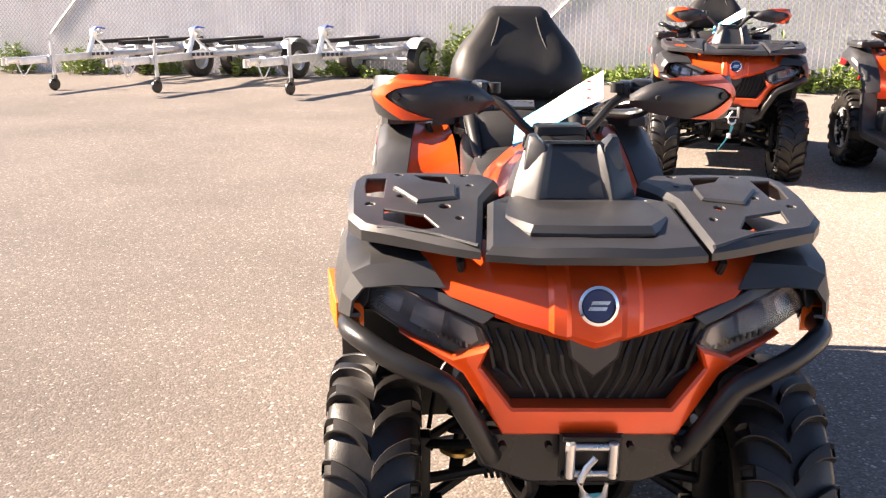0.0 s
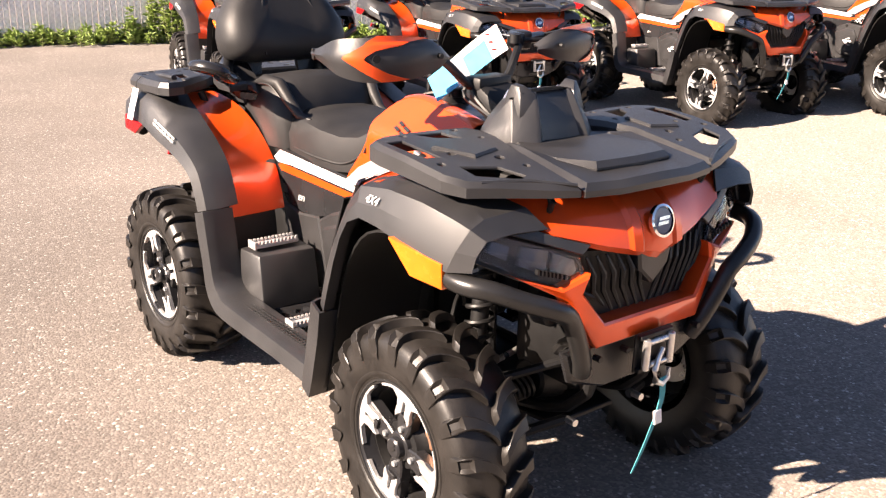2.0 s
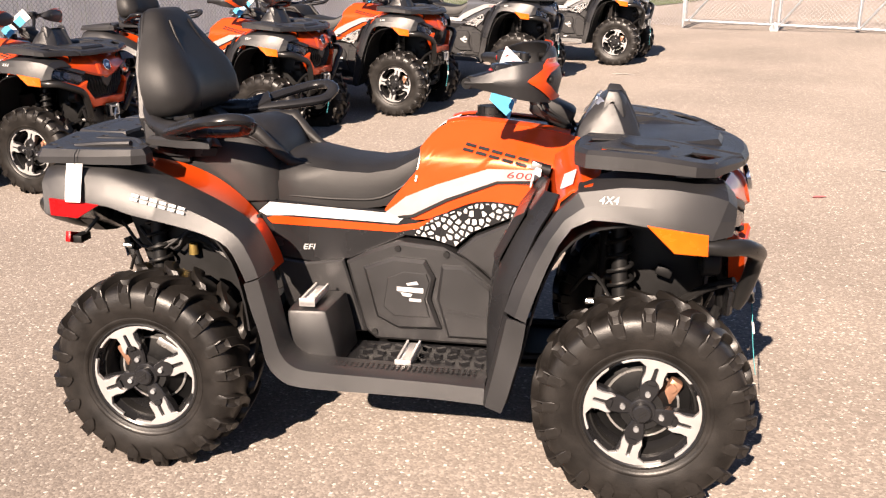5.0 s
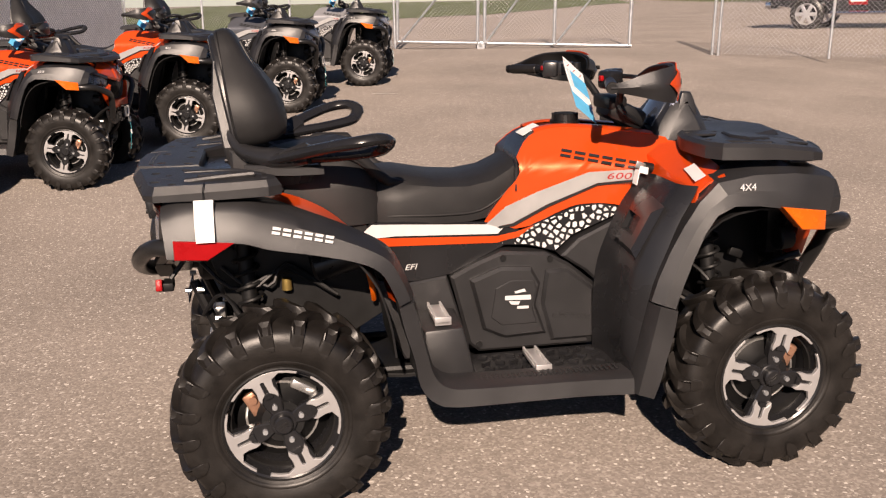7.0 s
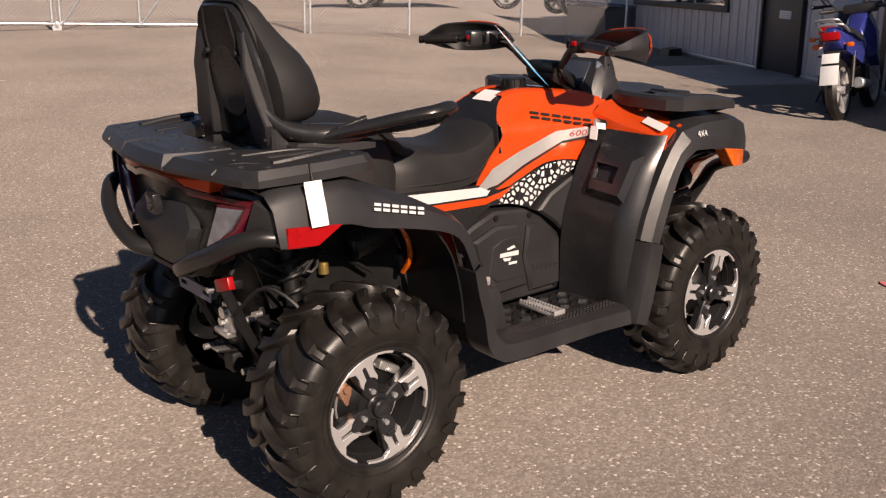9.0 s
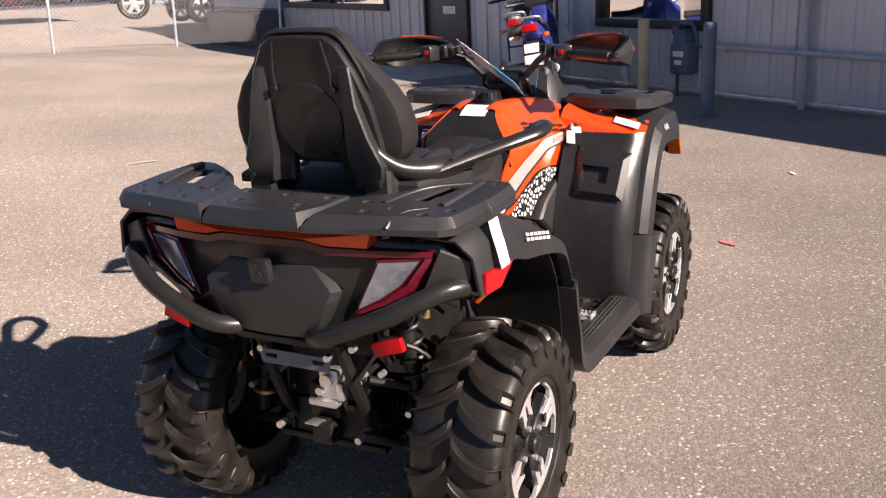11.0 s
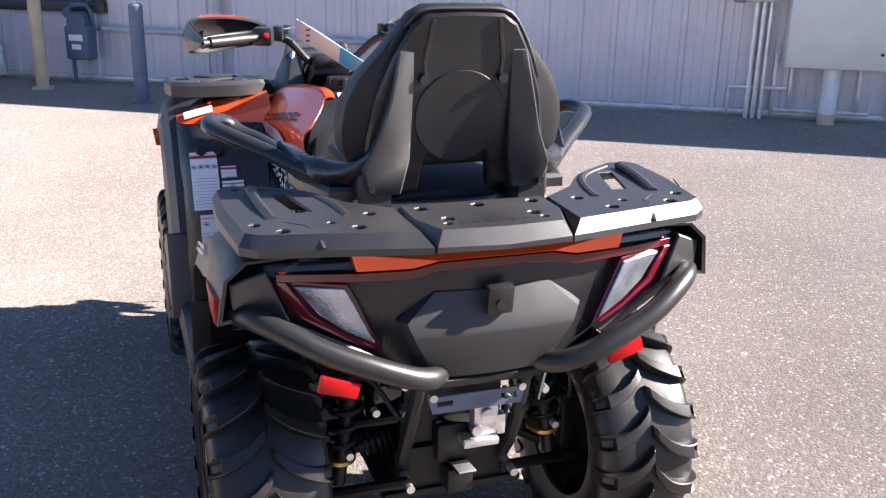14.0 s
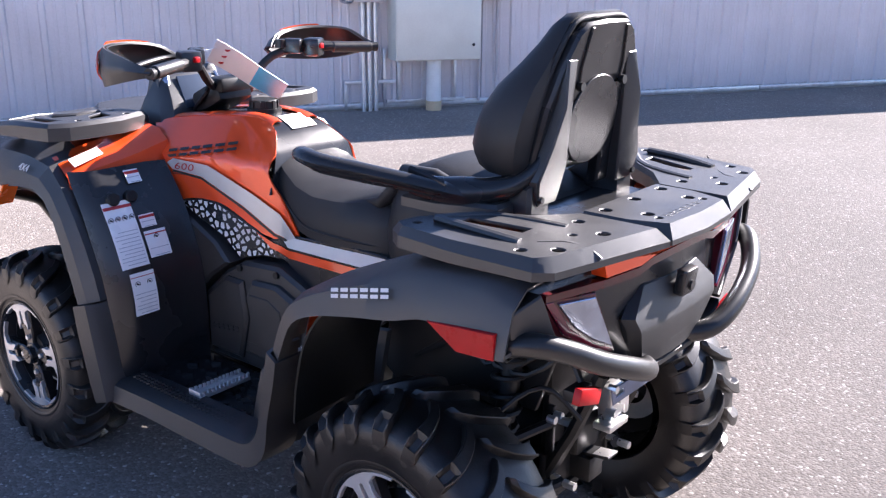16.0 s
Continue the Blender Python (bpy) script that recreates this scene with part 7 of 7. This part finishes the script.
def diagonal_wires(length, z0, z1, pitch, r, zig):
    """Two crossing sets of thin wires along x; zig bends the wires out of the plane."""
    vs, fs = [], []
    h = z1 - z0
    n = int((length + h) / pitch)
    for sgn in (1, -1):
        for i in range(n):
            x = i * pitch - (h if sgn > 0 else 0)
            a, b = [x, z0], [x + h * sgn if sgn > 0 else x - h, z1]
            dx, dz = b[0] - a[0], h
            f0 = max(0.0, (0 - a[0]) / dx if dx > 0 else (length - a[0]) / dx)
            f1 = min(1.0, (length - a[0]) / dx if dx > 0 else (0 - a[0]) / dx)
            if f1 - f0 < 0.01:
                continue
            p, q = (a[0] + dx * f0, a[1] + dz * f0), (a[0] + dx * f1, a[1] + dz * f1)
            y = zig * sgn
            k = len(vs)
            for px, pz in (p, q):
                vs += [(px - r, y - r * 0.6, pz), (px + r, y - r * 0.6, pz), (px, y + r, pz)]
            fs += [(k, k + 1, k + 4, k + 3), (k + 1, k + 2, k + 5, k + 4), (k + 2, k, k + 3, k + 5)]
    bm = bmesh.new()
    bv = [bm.verts.new(v) for v in vs]
    for f in fs:
        bm.faces.new([bv[i] for i in f])
    return bm


def along(p, d):
    """A frame at p whose x axis runs along d, level or sloping."""
    ux = Vector(d).normalized()
    uy = Vector((0, 0, 1)).cross(ux).normalized()
    uz = ux.cross(uy)
    return Matrix(((ux.x, uy.x, uz.x, p[0]), (ux.y, uy.y, uz.y, p[1]), (ux.z, uy.z, uz.z, p[2]), (0, 0, 0, 1)))


v0, v1 = -15.0, 21.0
fm = along(FP + FD * v0, FD)
flen = v1 - v0
fence = tagged(new("slatted_fence"), "tall chain-link fence filled with pale vertical slats", "fence")
fence.matrix_world = fm
rnd = random.Random(8)
vs, fs = [], []
n = int(flen / 0.078)
for i in range(n):
    x, w, k = i * 0.078, 0.034 + rnd.uniform(-0.002, 0.002), len(vs)
    lean_ = rnd.uniform(-0.006, 0.006)
    for z, l_ in ((-0.40, 0), (2.35, lean_)):
        vs += [(x - w + l_, 0.004, z), (x + w + l_, 0.004, z), (x + w + l_, 0.012, z), (x - w + l_, 0.012, z)]
    fs += [(k, k + 1, k + 5, k + 4), (k + 1, k + 2, k + 6, k + 5), (k + 2, k + 3, k + 7, k + 6), (k + 3, k, k + 4, k + 7), (k + 4, k + 5, k + 6, k + 7)]
me = bpy.data.meshes.new("slats")
me.from_pydata(vs, [], fs)
me.materials.append(SLAT)
slats = tagged(new("slats", me), kind="stuff")
slats.parent = fence
w_ = part("wire_mesh", diagonal_wires(flen, -0.42, 2.36, 0.078, 0.0058, 0.006), PIPEGREY, fence)
tagged(w_, kind="stuff")
w_.location.y = -0.006
for i in range(13):
    part("post", tube([(1.0 + i * 2.8, 0.06, -0.4), (1.0 + i * 2.8, 0.06, 2.42)], 0.032, 10), GALV, fence)
part("top_rail", tube([(0, 0.06, 2.38), (flen, 0.06, 2.38)], 0.022, 8), GALV, fence)
for i in (2, 5):
    part("brace", tube([(1.0 + i * 2.8, -0.03, 0.35), (1.0 + i * 2.8 + 2.0, -0.03, 2.3)], 0.02, 8), GALV, fence)

# open chain-link fence and gate at the end of the lot
C1 = FP + FD * v1 + Vector((0, 0, 0.53))
G0 = Vector((1.90, 15.40, 0.54))
GD = Vector((0.928, -0.371, 0)).normalized()


def open_fence(label, p, d, length, posts, gate=False):
    f = thing("gate" if gate else "chain_link_fence", label, "gate" if gate else "fence", along(p, d))
    z0 = 0.14 if gate else 0.03
    tagged(part("wire_mesh", diagonal_wires(length, z0, 1.85, 0.075, 0.0022, 0.003), PIPEGREY, f), kind="stuff")
    for x in posts:
        part("post", tube([(x, 0, z0 if gate else 0.0), (x, 0, 1.92)], 0.030 if gate else 0.024, 10), GALV, f)
    part("top_rail", tube([(0, 0, 1.86), (length, 0, 1.86)], 0.022, 8), GALV, f)
    if gate:
        part("bottom_rail", tube([(0, 0, z0), (length, 0, z0)], 0.026, 8), GALV, f)
        for a, b in ((0.08, 1.50), (1.69, 2.92), (2.98, 4.25)):
            part("brace", tube([(a, -0.02, z0), (b, -0.02, 1.84)], 0.020, 8), GALV, f)
        for x in (1.6,):
            part("gate_wheel", join(cyl((x, -0.04, 0.075), (x, 0.04, 0.075), 0.075, 18), box((x, 0, 0.13), (0.05, 0.10, 0.10), bevel=0.004)), GALV, f)
    return f


open_fence("see-through chain-link fence on steel posts", C1, G0 - C1, (G0 - C1).length, [0.0, 2.5, 5.0, 7.6])
open_fence("galvanised rolling gate with diagonal braces", G0 + Vector((-0.08, -0.25, 0)), GD + Vector((0, 0, -0.028)), 4.35, [0.0, 1.53, 1.66, 2.95, 4.31], True)
open_fence("see-through chain-link fence on steel posts", Vector((6.80, 12.25, 0.42)), (0.89, -0.455, -0.030), 7.2, [0.0, 0.10, 1.86, 3.95, 6.0, 7.1])

# ---- beyond the fence: grass, a truck ----
GRASS = mat("mown_grass", (0.10, 0.13, 0.035), 0.9, 0, 0.45, 0.6, 0.5, 30)
bm = bmesh.new()
bm.faces.new([bm.verts.new((x, y, 0)) for x, y in ((-60, 6), (-14, 8), (-6.0, 18.0), (-3.9, 21.6), (-0.5, 21.0), (2.5, 30.0), (6.0, 44.0), (11.8, 49.5), (38, 100), (110, 130), (120, 330), (-260, 330), (-260, 6))])
for axis, lo, hi in ((0, -14, 26), (1, 8, 40)):
    for k in range(lo, hi, 1 if axis else 2):
        flat = (1, 0, 0) if axis == 0 else (0, 1, 0)
        bmesh.ops.bisect_plane(bm, geom=bm.verts[:] + bm.edges[:] + bm.faces[:], plane_co=(k, k, 0), plane_no=flat)
for v in bm.verts:
    v.co.z = rise(v.co.x, v.co.y) + 0.02
tagged(part("lawn", bm, GRASS, None), "dry mown grass beyond the fence", "grass", kind="stuff")


def pickup(label, m, paint, sign=False):
    t = thing("pickup_truck", label, "pickup truck", m)
    side = [(-2.75, 0.62), (-2.75, 1.18), (-0.55, 1.20), (-0.45, 1.80), (0.85, 1.82), (1.45, 1.25), (2.62, 1.15), (2.75, 0.95), (2.75, 0.55), (2.35, 0.50), (2.25, 0.80), (1.95, 0.92), (1.60, 0.80), (1.48, 0.48), (-1.40, 0.48), (-1.52, 0.80), (-1.85, 0.92), (-2.15, 0.80), (-2.28, 0.55)]
    part("body", prism(side, "xz", 0.92, -0.92, 0.0), paint, t)
    part("body_side", prism(shrink(side, 0.02), "xz", -0.92, -0.955, 0.02), paint, t)
    part("body_side", prism(shrink(side, 0.02), "xz", 0.92, 0.955, 0.02), paint, t)
    for s in (-1, 1):
        part("side_window", prism([(-0.40, 1.26), (-0.34, 1.74), (0.80, 1.75), (1.28, 1.28)], "xz", s * 0.93, s * 0.962, 0.01), SMOKED, t)
        part("side_step", tube([(-1.3, s * 1.0, 0.42), (1.4, s * 1.0, 0.42)], 0.045, 10), CHROME, t, "bright tubular side step")
        part("tail_lamp", box((-2.76, s * 0.83, 0.98), (0.05, 0.18, 0.36), bevel=0.02), REDREFL, t)
        part("door_handle", box((-0.15, s * 0.965, 1.12), (0.16, 0.03, 0.035), bevel=0.008), CHROME, t)
        for x in (-1.87, 1.93):
            w = part("tyre", moved(revolve([(0.24, -0.11), (0.33, -0.13), (0.385, -0.10), (0.39, 0), (0.385, 0.10), (0.33, 0.13), (0.24, 0.11)], 32), Matrix.Translation((x, s * 0.84, 0.39))), RUBBER, t)
            part("wheel_rim", moved(join(revolve([(0.262, -0.112), (0.24, -0.118), (0.22, -0.06), (0.22, 0.06), (0.24, 0.118), (0.262, 0.112)], 28), *[box((math.cos(a) * 0.12, s * 0.09, math.sin(a) * 0.12), (0.24, 0.03, 0.085), (0, -math.degrees(a), 0), 0.008) for a in (k * 1.0472 for k in range(6))], cyl((0, s * 0.05, 0), (0, s * 0.12, 0), 0.07, 14)), Matrix.Translation((x, s * 0.84, 0.39))), ALLOY, w)
    part("rear_bumper", box((-2.80, 0, 0.60), (0.16, 1.8, 0.18), bevel=0.03), CHROME, t, "bright steel bumper")
    part("tailgate", box((-2.765, 0, 0.92), (0.04, 1.44, 0.46), bevel=0.015), paint, t)
    part("number_plate", box((-2.885, 0, 0.62), (0.006, 0.30, 0.15), bevel=0.002), PAPER, t, "blank plate")
    if sign:
        # made-up red plate with a white band, standing in for an unidentified red object
        plate_ = part("door_sign", box((-0.70, -0.968, 0.70), (0.42, 0.012, 0.20), bevel=0.004), REDREFL, t, "red plate with a white band")
        part("sign_band", box((-0.70, -0.976, 0.70), (0.34, 0.004, 0.06), bevel=0), PAPER, plate_)
    part("underbody", box((0, 0, 0.48), (4.6, 1.5, 0.18), bevel=0.03), DARK, t)
    part("windscreen", prism([(0.92, 1.80), (1.50, 1.27), (1.46, 1.25), (0.86, 1.78)], "xz", 0.80, -0.80, 0.0), SMOKED, t)


TRUCKPAINT = mat("dark_grey_truck_paint", (0.012, 0.012, 0.014), 0.30, 0.0, 0.1, 3, coat=0.15)
pickup("dark grey pickup truck parked beyond the fence", pose(14.3, 17.9, 0.52, 0, 0, -45), TRUCKPAINT, True)
pickup("dark pickup truck parked in the building's shade", pose(20.3, 16.4, 0.22, 0, 0, -30), TRUCKPAINT)


# ---- boat trailers ----
CARPET = mat("black_bunk_carpet", (0.02, 0.02, 0.022), 0.95, 0, 0.3, 40, 0.6, 300)
BLUESTRAP = mat("blue_winch_strap", (0.04, 0.10, 0.45), 0.7, 0, 0.2, 40)


def trailer(m):
    t = thing("boat_trailer", "galvanised boat trailer with black carpeted bunks", "trailer", m, group="boat trailers by the fence")
    part("tongue", join(box((-0.35, 0, 0.44), (1.7, 0.08, 0.10), bevel=0.006)), GALV, t)
    part("coupler", join(box((0.60, 0, 0.46), (0.26, 0.09, 0.09), bevel=0.02), cyl((0.70, 0, 0.40), (0.70, 0, 0.50), 0.05, 14), tube([(0.55, 0.04, 0.42), (0.50, 0.08, 0.25), (0.40, 0.05, 0.30), (0.30, 0.03, 0.40)], 0.009, 6, 10)), BRIGHT, t)
    for s in (-1, 1):
        part("side_rail", join(tube([(-0.75, s * 0.04, 0.45), (-1.6, s * 0.44, 0.46), (-2.95, s * 0.45, 0.46)], 0.042, 8)), GALV, t)
        part("bunk", box((-2.02, s * 0.33, 0.60), (1.95, 0.11, 0.06), (0, -0.5, 0), 0.012), CARPET, t, "black carpeted bunk")
        for x in (-1.35, -2.75):
            part("bunk_bracket", box((x, s * 0.33, 0.53), (0.05, 0.05, 0.12), bevel=0.004), GALV, t)
        wy = s * 0.61
        part("mudguard", sheet([[(-2.36 + 0.34 * math.cos(a), wy - 0.11, 0.28 + 0.34 * math.sin(a)), (-2.36 + 0.34 * math.cos(a), wy + 0.11, 0.28 + 0.34 * math.sin(a))] for a in (0.62 + 0.24 * k for k in range(9))], 0.006), GALV, t)
        ty = part("tyre", moved(revolve([(0.15, -0.07), (0.22, -0.09), (0.275, -0.07), (0.28, 0), (0.275, 0.07), (0.22, 0.09), (0.15, 0.07)], 28), Matrix.Translation((-2.36, wy, 0.28))), RUBBER, t)
        part("wheel_rim", moved(join(revolve([(0.15, -0.07), (0.13, -0.03), (0.05, -0.045), (0.002, -0.05)], 20), revolve([(0.15, 0.07), (0.13, 0.03), (0.05, 0.045), (0.002, 0.05)], 20)), Matrix.Translation((-2.36, wy, 0.28))), GALV, ty)
        part("tail_lamp", box((-2.98, s * 0.50, 0.50), (0.06, 0.16, 0.09), bevel=0.01), REDREFL, t)
        part("wordmark", join(*[box((-0.98 + 0.062 * i - 0.0, s * (0.155 - 0.029 * i) + s * 0.045, 0.462), (0.045, 0.004, 0.045), (0, 0, -s * 26.8), 0) for i in range(5)]), BLACKTEXT, t, "row of dark lettering blocks")
    part("axle", tube([(-2.36, -0.60, 0.29), (-2.36, 0.60, 0.29)], 0.03, 8), GALV, t)
    for x in (-1.55, -2.2, -2.9):
        part("cross_member", box((x, 0, 0.46), (0.06, 0.90, 0.06), bevel=0.006), GALV, t)
    part("winch_post", join(tube([(-0.72, 0, 0.46), (-0.86, 0, 0.76)], 0.035, 8), tube([(-1.15, 0, 0.46), (-0.86, 0, 0.70)], 0.022, 8)), GALV, t)
    part("winch", join(box((-0.88, 0.0, 0.76), (0.14, 0.11, 0.12), bevel=0.015), tube([(-0.88, 0.06, 0.77), (-0.88, 0.15, 0.77), (-0.80, 0.16, 0.82)], 0.010, 6)), BRIGHT, t)
    part("winch_strap", join(cyl((-0.88, -0.045, 0.80), (-0.88, 0.045, 0.80), 0.045, 14), box((-0.98, 0, 0.83), (0.16, 0.05, 0.02), (0, -10, 0), 0.004)), BLUESTRAP, t, "blue winch strap")
    part("jack_leg", join(tube([(0, 0.10, 0.17), (0, 0.10, 0.66)], 0.026, 10), tube([(0, 0.10, 0.64), (0.0, 0.10, 0.72)], 0.012, 8), box((0, 0.06, 0.44), (0.09, 0.06, 0.12), bevel=0.006), tube([(0, 0.10, 0.71), (0.09, 0.10, 0.71), (0.09, 0.10, 0.75)], 0.008, 6)), GALV, t)
    part("jack_wheel", join(cyl((0.02, 0.075, 0.088), (0.02, 0.125, 0.088), 0.088, 20, None, 0.012), box((0.01, 0.10, 0.17), (0.03, 0.10, 0.10), bevel=0.004)), RUBBER, t)
    return t


tr = trailer(pose(-9.72, -2.15, rise(-9.72, -2.1), 1.5, 0, -32))
copy_thing(tr, pose(-10.35, -4.05, rise(-10.4, -4.0), 1.5, 0, -31))
copy_thing(tr, pose(-11.05, -5.70, rise(-11.1, -5.65), 1.5, 0, -31))
ch = thing("wooden_block", "dark wooden block lying on the asphalt", "block", pose(-10.16, -0.86, rise(-10.16, -0.86), 0, 0, 20))
part("block", box((0, 0, 0.06), (0.28, 0.14, 0.12), bevel=0.008), mat("dark_stained_wood", (0.06, 0.045, 0.035), 0.8, 0, 0.3, 20, 0.4, 120), ch)

# ---- weeds along the foot of the fence ----
LEAF = mat("weed_leaf", (0.20, 0.28, 0.065), 0.6, 0, 0.35, 30, 0.2, 200)
STALK = mat("weed_stalk", (0.16, 0.17, 0.07), 0.7, 0, 0.25, 30)


def weeds(name, v, spread, height, count, seed, off=-0.28):
    rnd = random.Random(seed)
    base = FP + FD * v
    nrm = Vector((FD.y, -FD.x, 0))
    w = thing(name, "clump of leafy green weeds at the fence", "weeds", pose(base.x, base.y, rise(base.x, base.y)), group="weeds by the fence")
    lv, lf, sv = [], [], []
    for i in range(count):
        a = rnd.gauss(0, spread * 0.45)
        o = nrm * abs(rnd.gauss(0.18, 0.15)) + FD * a
        h = height * rnd.uniform(0.45, 1.05) * max(0.35, 1 - (a / spread) ** 2 * 0.6)
        bend = Vector((rnd.uniform(-0.2, 0.2), rnd.uniform(-0.2, 0.2), 0))
        sv.append(tube([o, o + bend * 0.4 * h + Vector((0, 0, h * 0.5)), o + bend * h + Vector((0, 0, h))], [0.006, 0.004, 0.002], 4))
        for j in range(int(14 + 10 * h)):
            f = rnd.uniform(0.12, 1.0)
            p = o + bend * f * h + Vector((0, 0, h * f))
            d = Vector((rnd.uniform(-1, 1), rnd.uniform(-1, 1), rnd.uniform(-0.2, 0.7))).normalized()
            sd = d.cross(Vector((0, 0, 1))).normalized()
            ln, wd = rnd.uniform(0.05, 0.12), rnd.uniform(0.014, 0.034)
            up_ = sd.cross(d) * 0.012
            k = len(lv)
            lv += [p, p + d * ln * 0.45 + sd * wd + up_, p + d * ln, p + d * ln * 0.45 - sd * wd + up_, p + d * ln * 0.5 - up_]
            lf += [(k, k + 1, k + 4), (k + 1, k + 2, k + 4), (k + 2, k + 3, k + 4), (k + 3, k, k + 4)]
    part("stalks", join(*sv), STALK, w)
    me = bpy.data.meshes.new("leaves")
    me.from_pydata([tuple(q) for q in lv], [], lf)
    me.materials.append(LEAF)
    lo = tagged(new("leaves", me), kind="stuff")
    lo.parent = w


for i, (v, sp, h, c) in enumerate([(-0.65, 0.75, 0.75, 62), (1.6, 0.5, 0.22, 30), (3.0, 0.9, 0.9, 80), (4.6, 0.6, 0.4, 30), (6.2, 0.8, 0.75, 45), (8.6, 0.7, 0.45, 30), (-2.6, 0.8, 0.22, 40), (-4.5, 0.4, 0.35, 26), (-6.0, 0.4, 0.35, 26), (-7.6, 0.5, 0.45, 30), (-9.2, 0.6, 0.5, 30), (1.0, 0.5, 0.25, 34), (2.1, 0.5, 0.3, 34), (3.9, 0.7, 0.28, 40), (5.3, 0.7, 0.25, 40), (0.35, 0.6, 0.20, 34)]):
    weeds("weeds", v, sp, h, c, 20 + i)

# ---- painted and loose marks on the asphalt ----
CHALK = mat("chalk_mark", (0.70, 0.67, 0.62), 0.9, 0, 0.2, 30)
PINK = mat("pink_survey_paint", (0.75, 0.18, 0.18), 0.85, 0, 0.2, 30)
for x, y, a, l, wd, mt, lab in ((2.55, 3.95, -32, 0.27, 0.028, CHALK, "short white painted dash on asphalt"), (0.75, 8.88, -20, 0.34, 0.04, CHALK, "short white painted dash on asphalt"), (2.21, -0.51, 60, 0.12, 0.045, PINK, "faded pink paint spot on asphalt"), (1.94, 3.21, 20, 0.10, 0.04, PINK, "faded pink paint spot on asphalt"), (4.02, -0.61, 30, 0.10, 0.03, CHALK, "pale paint spot on asphalt")):
    pts = [(l / 2 * math.cos(t) * (1 + 0.12 * math.sin(5 * t + x)), wd / 2 * math.sin(t) * (1 + 0.2 * math.sin(3 * t + y))) for t in (2 * math.pi * k / 14 for k in range(14))]
    bm = bmesh.new()
    bm.faces.new([bm.verts.new((px, py, 0.004)) for px, py in pts])
    o = tagged(part("paint_mark", bm, mt, None), lab, "paint mark", kind="structure")
    o.matrix_world = pose(x, y, rise(x, y) + 0.004, 0, 0, a)
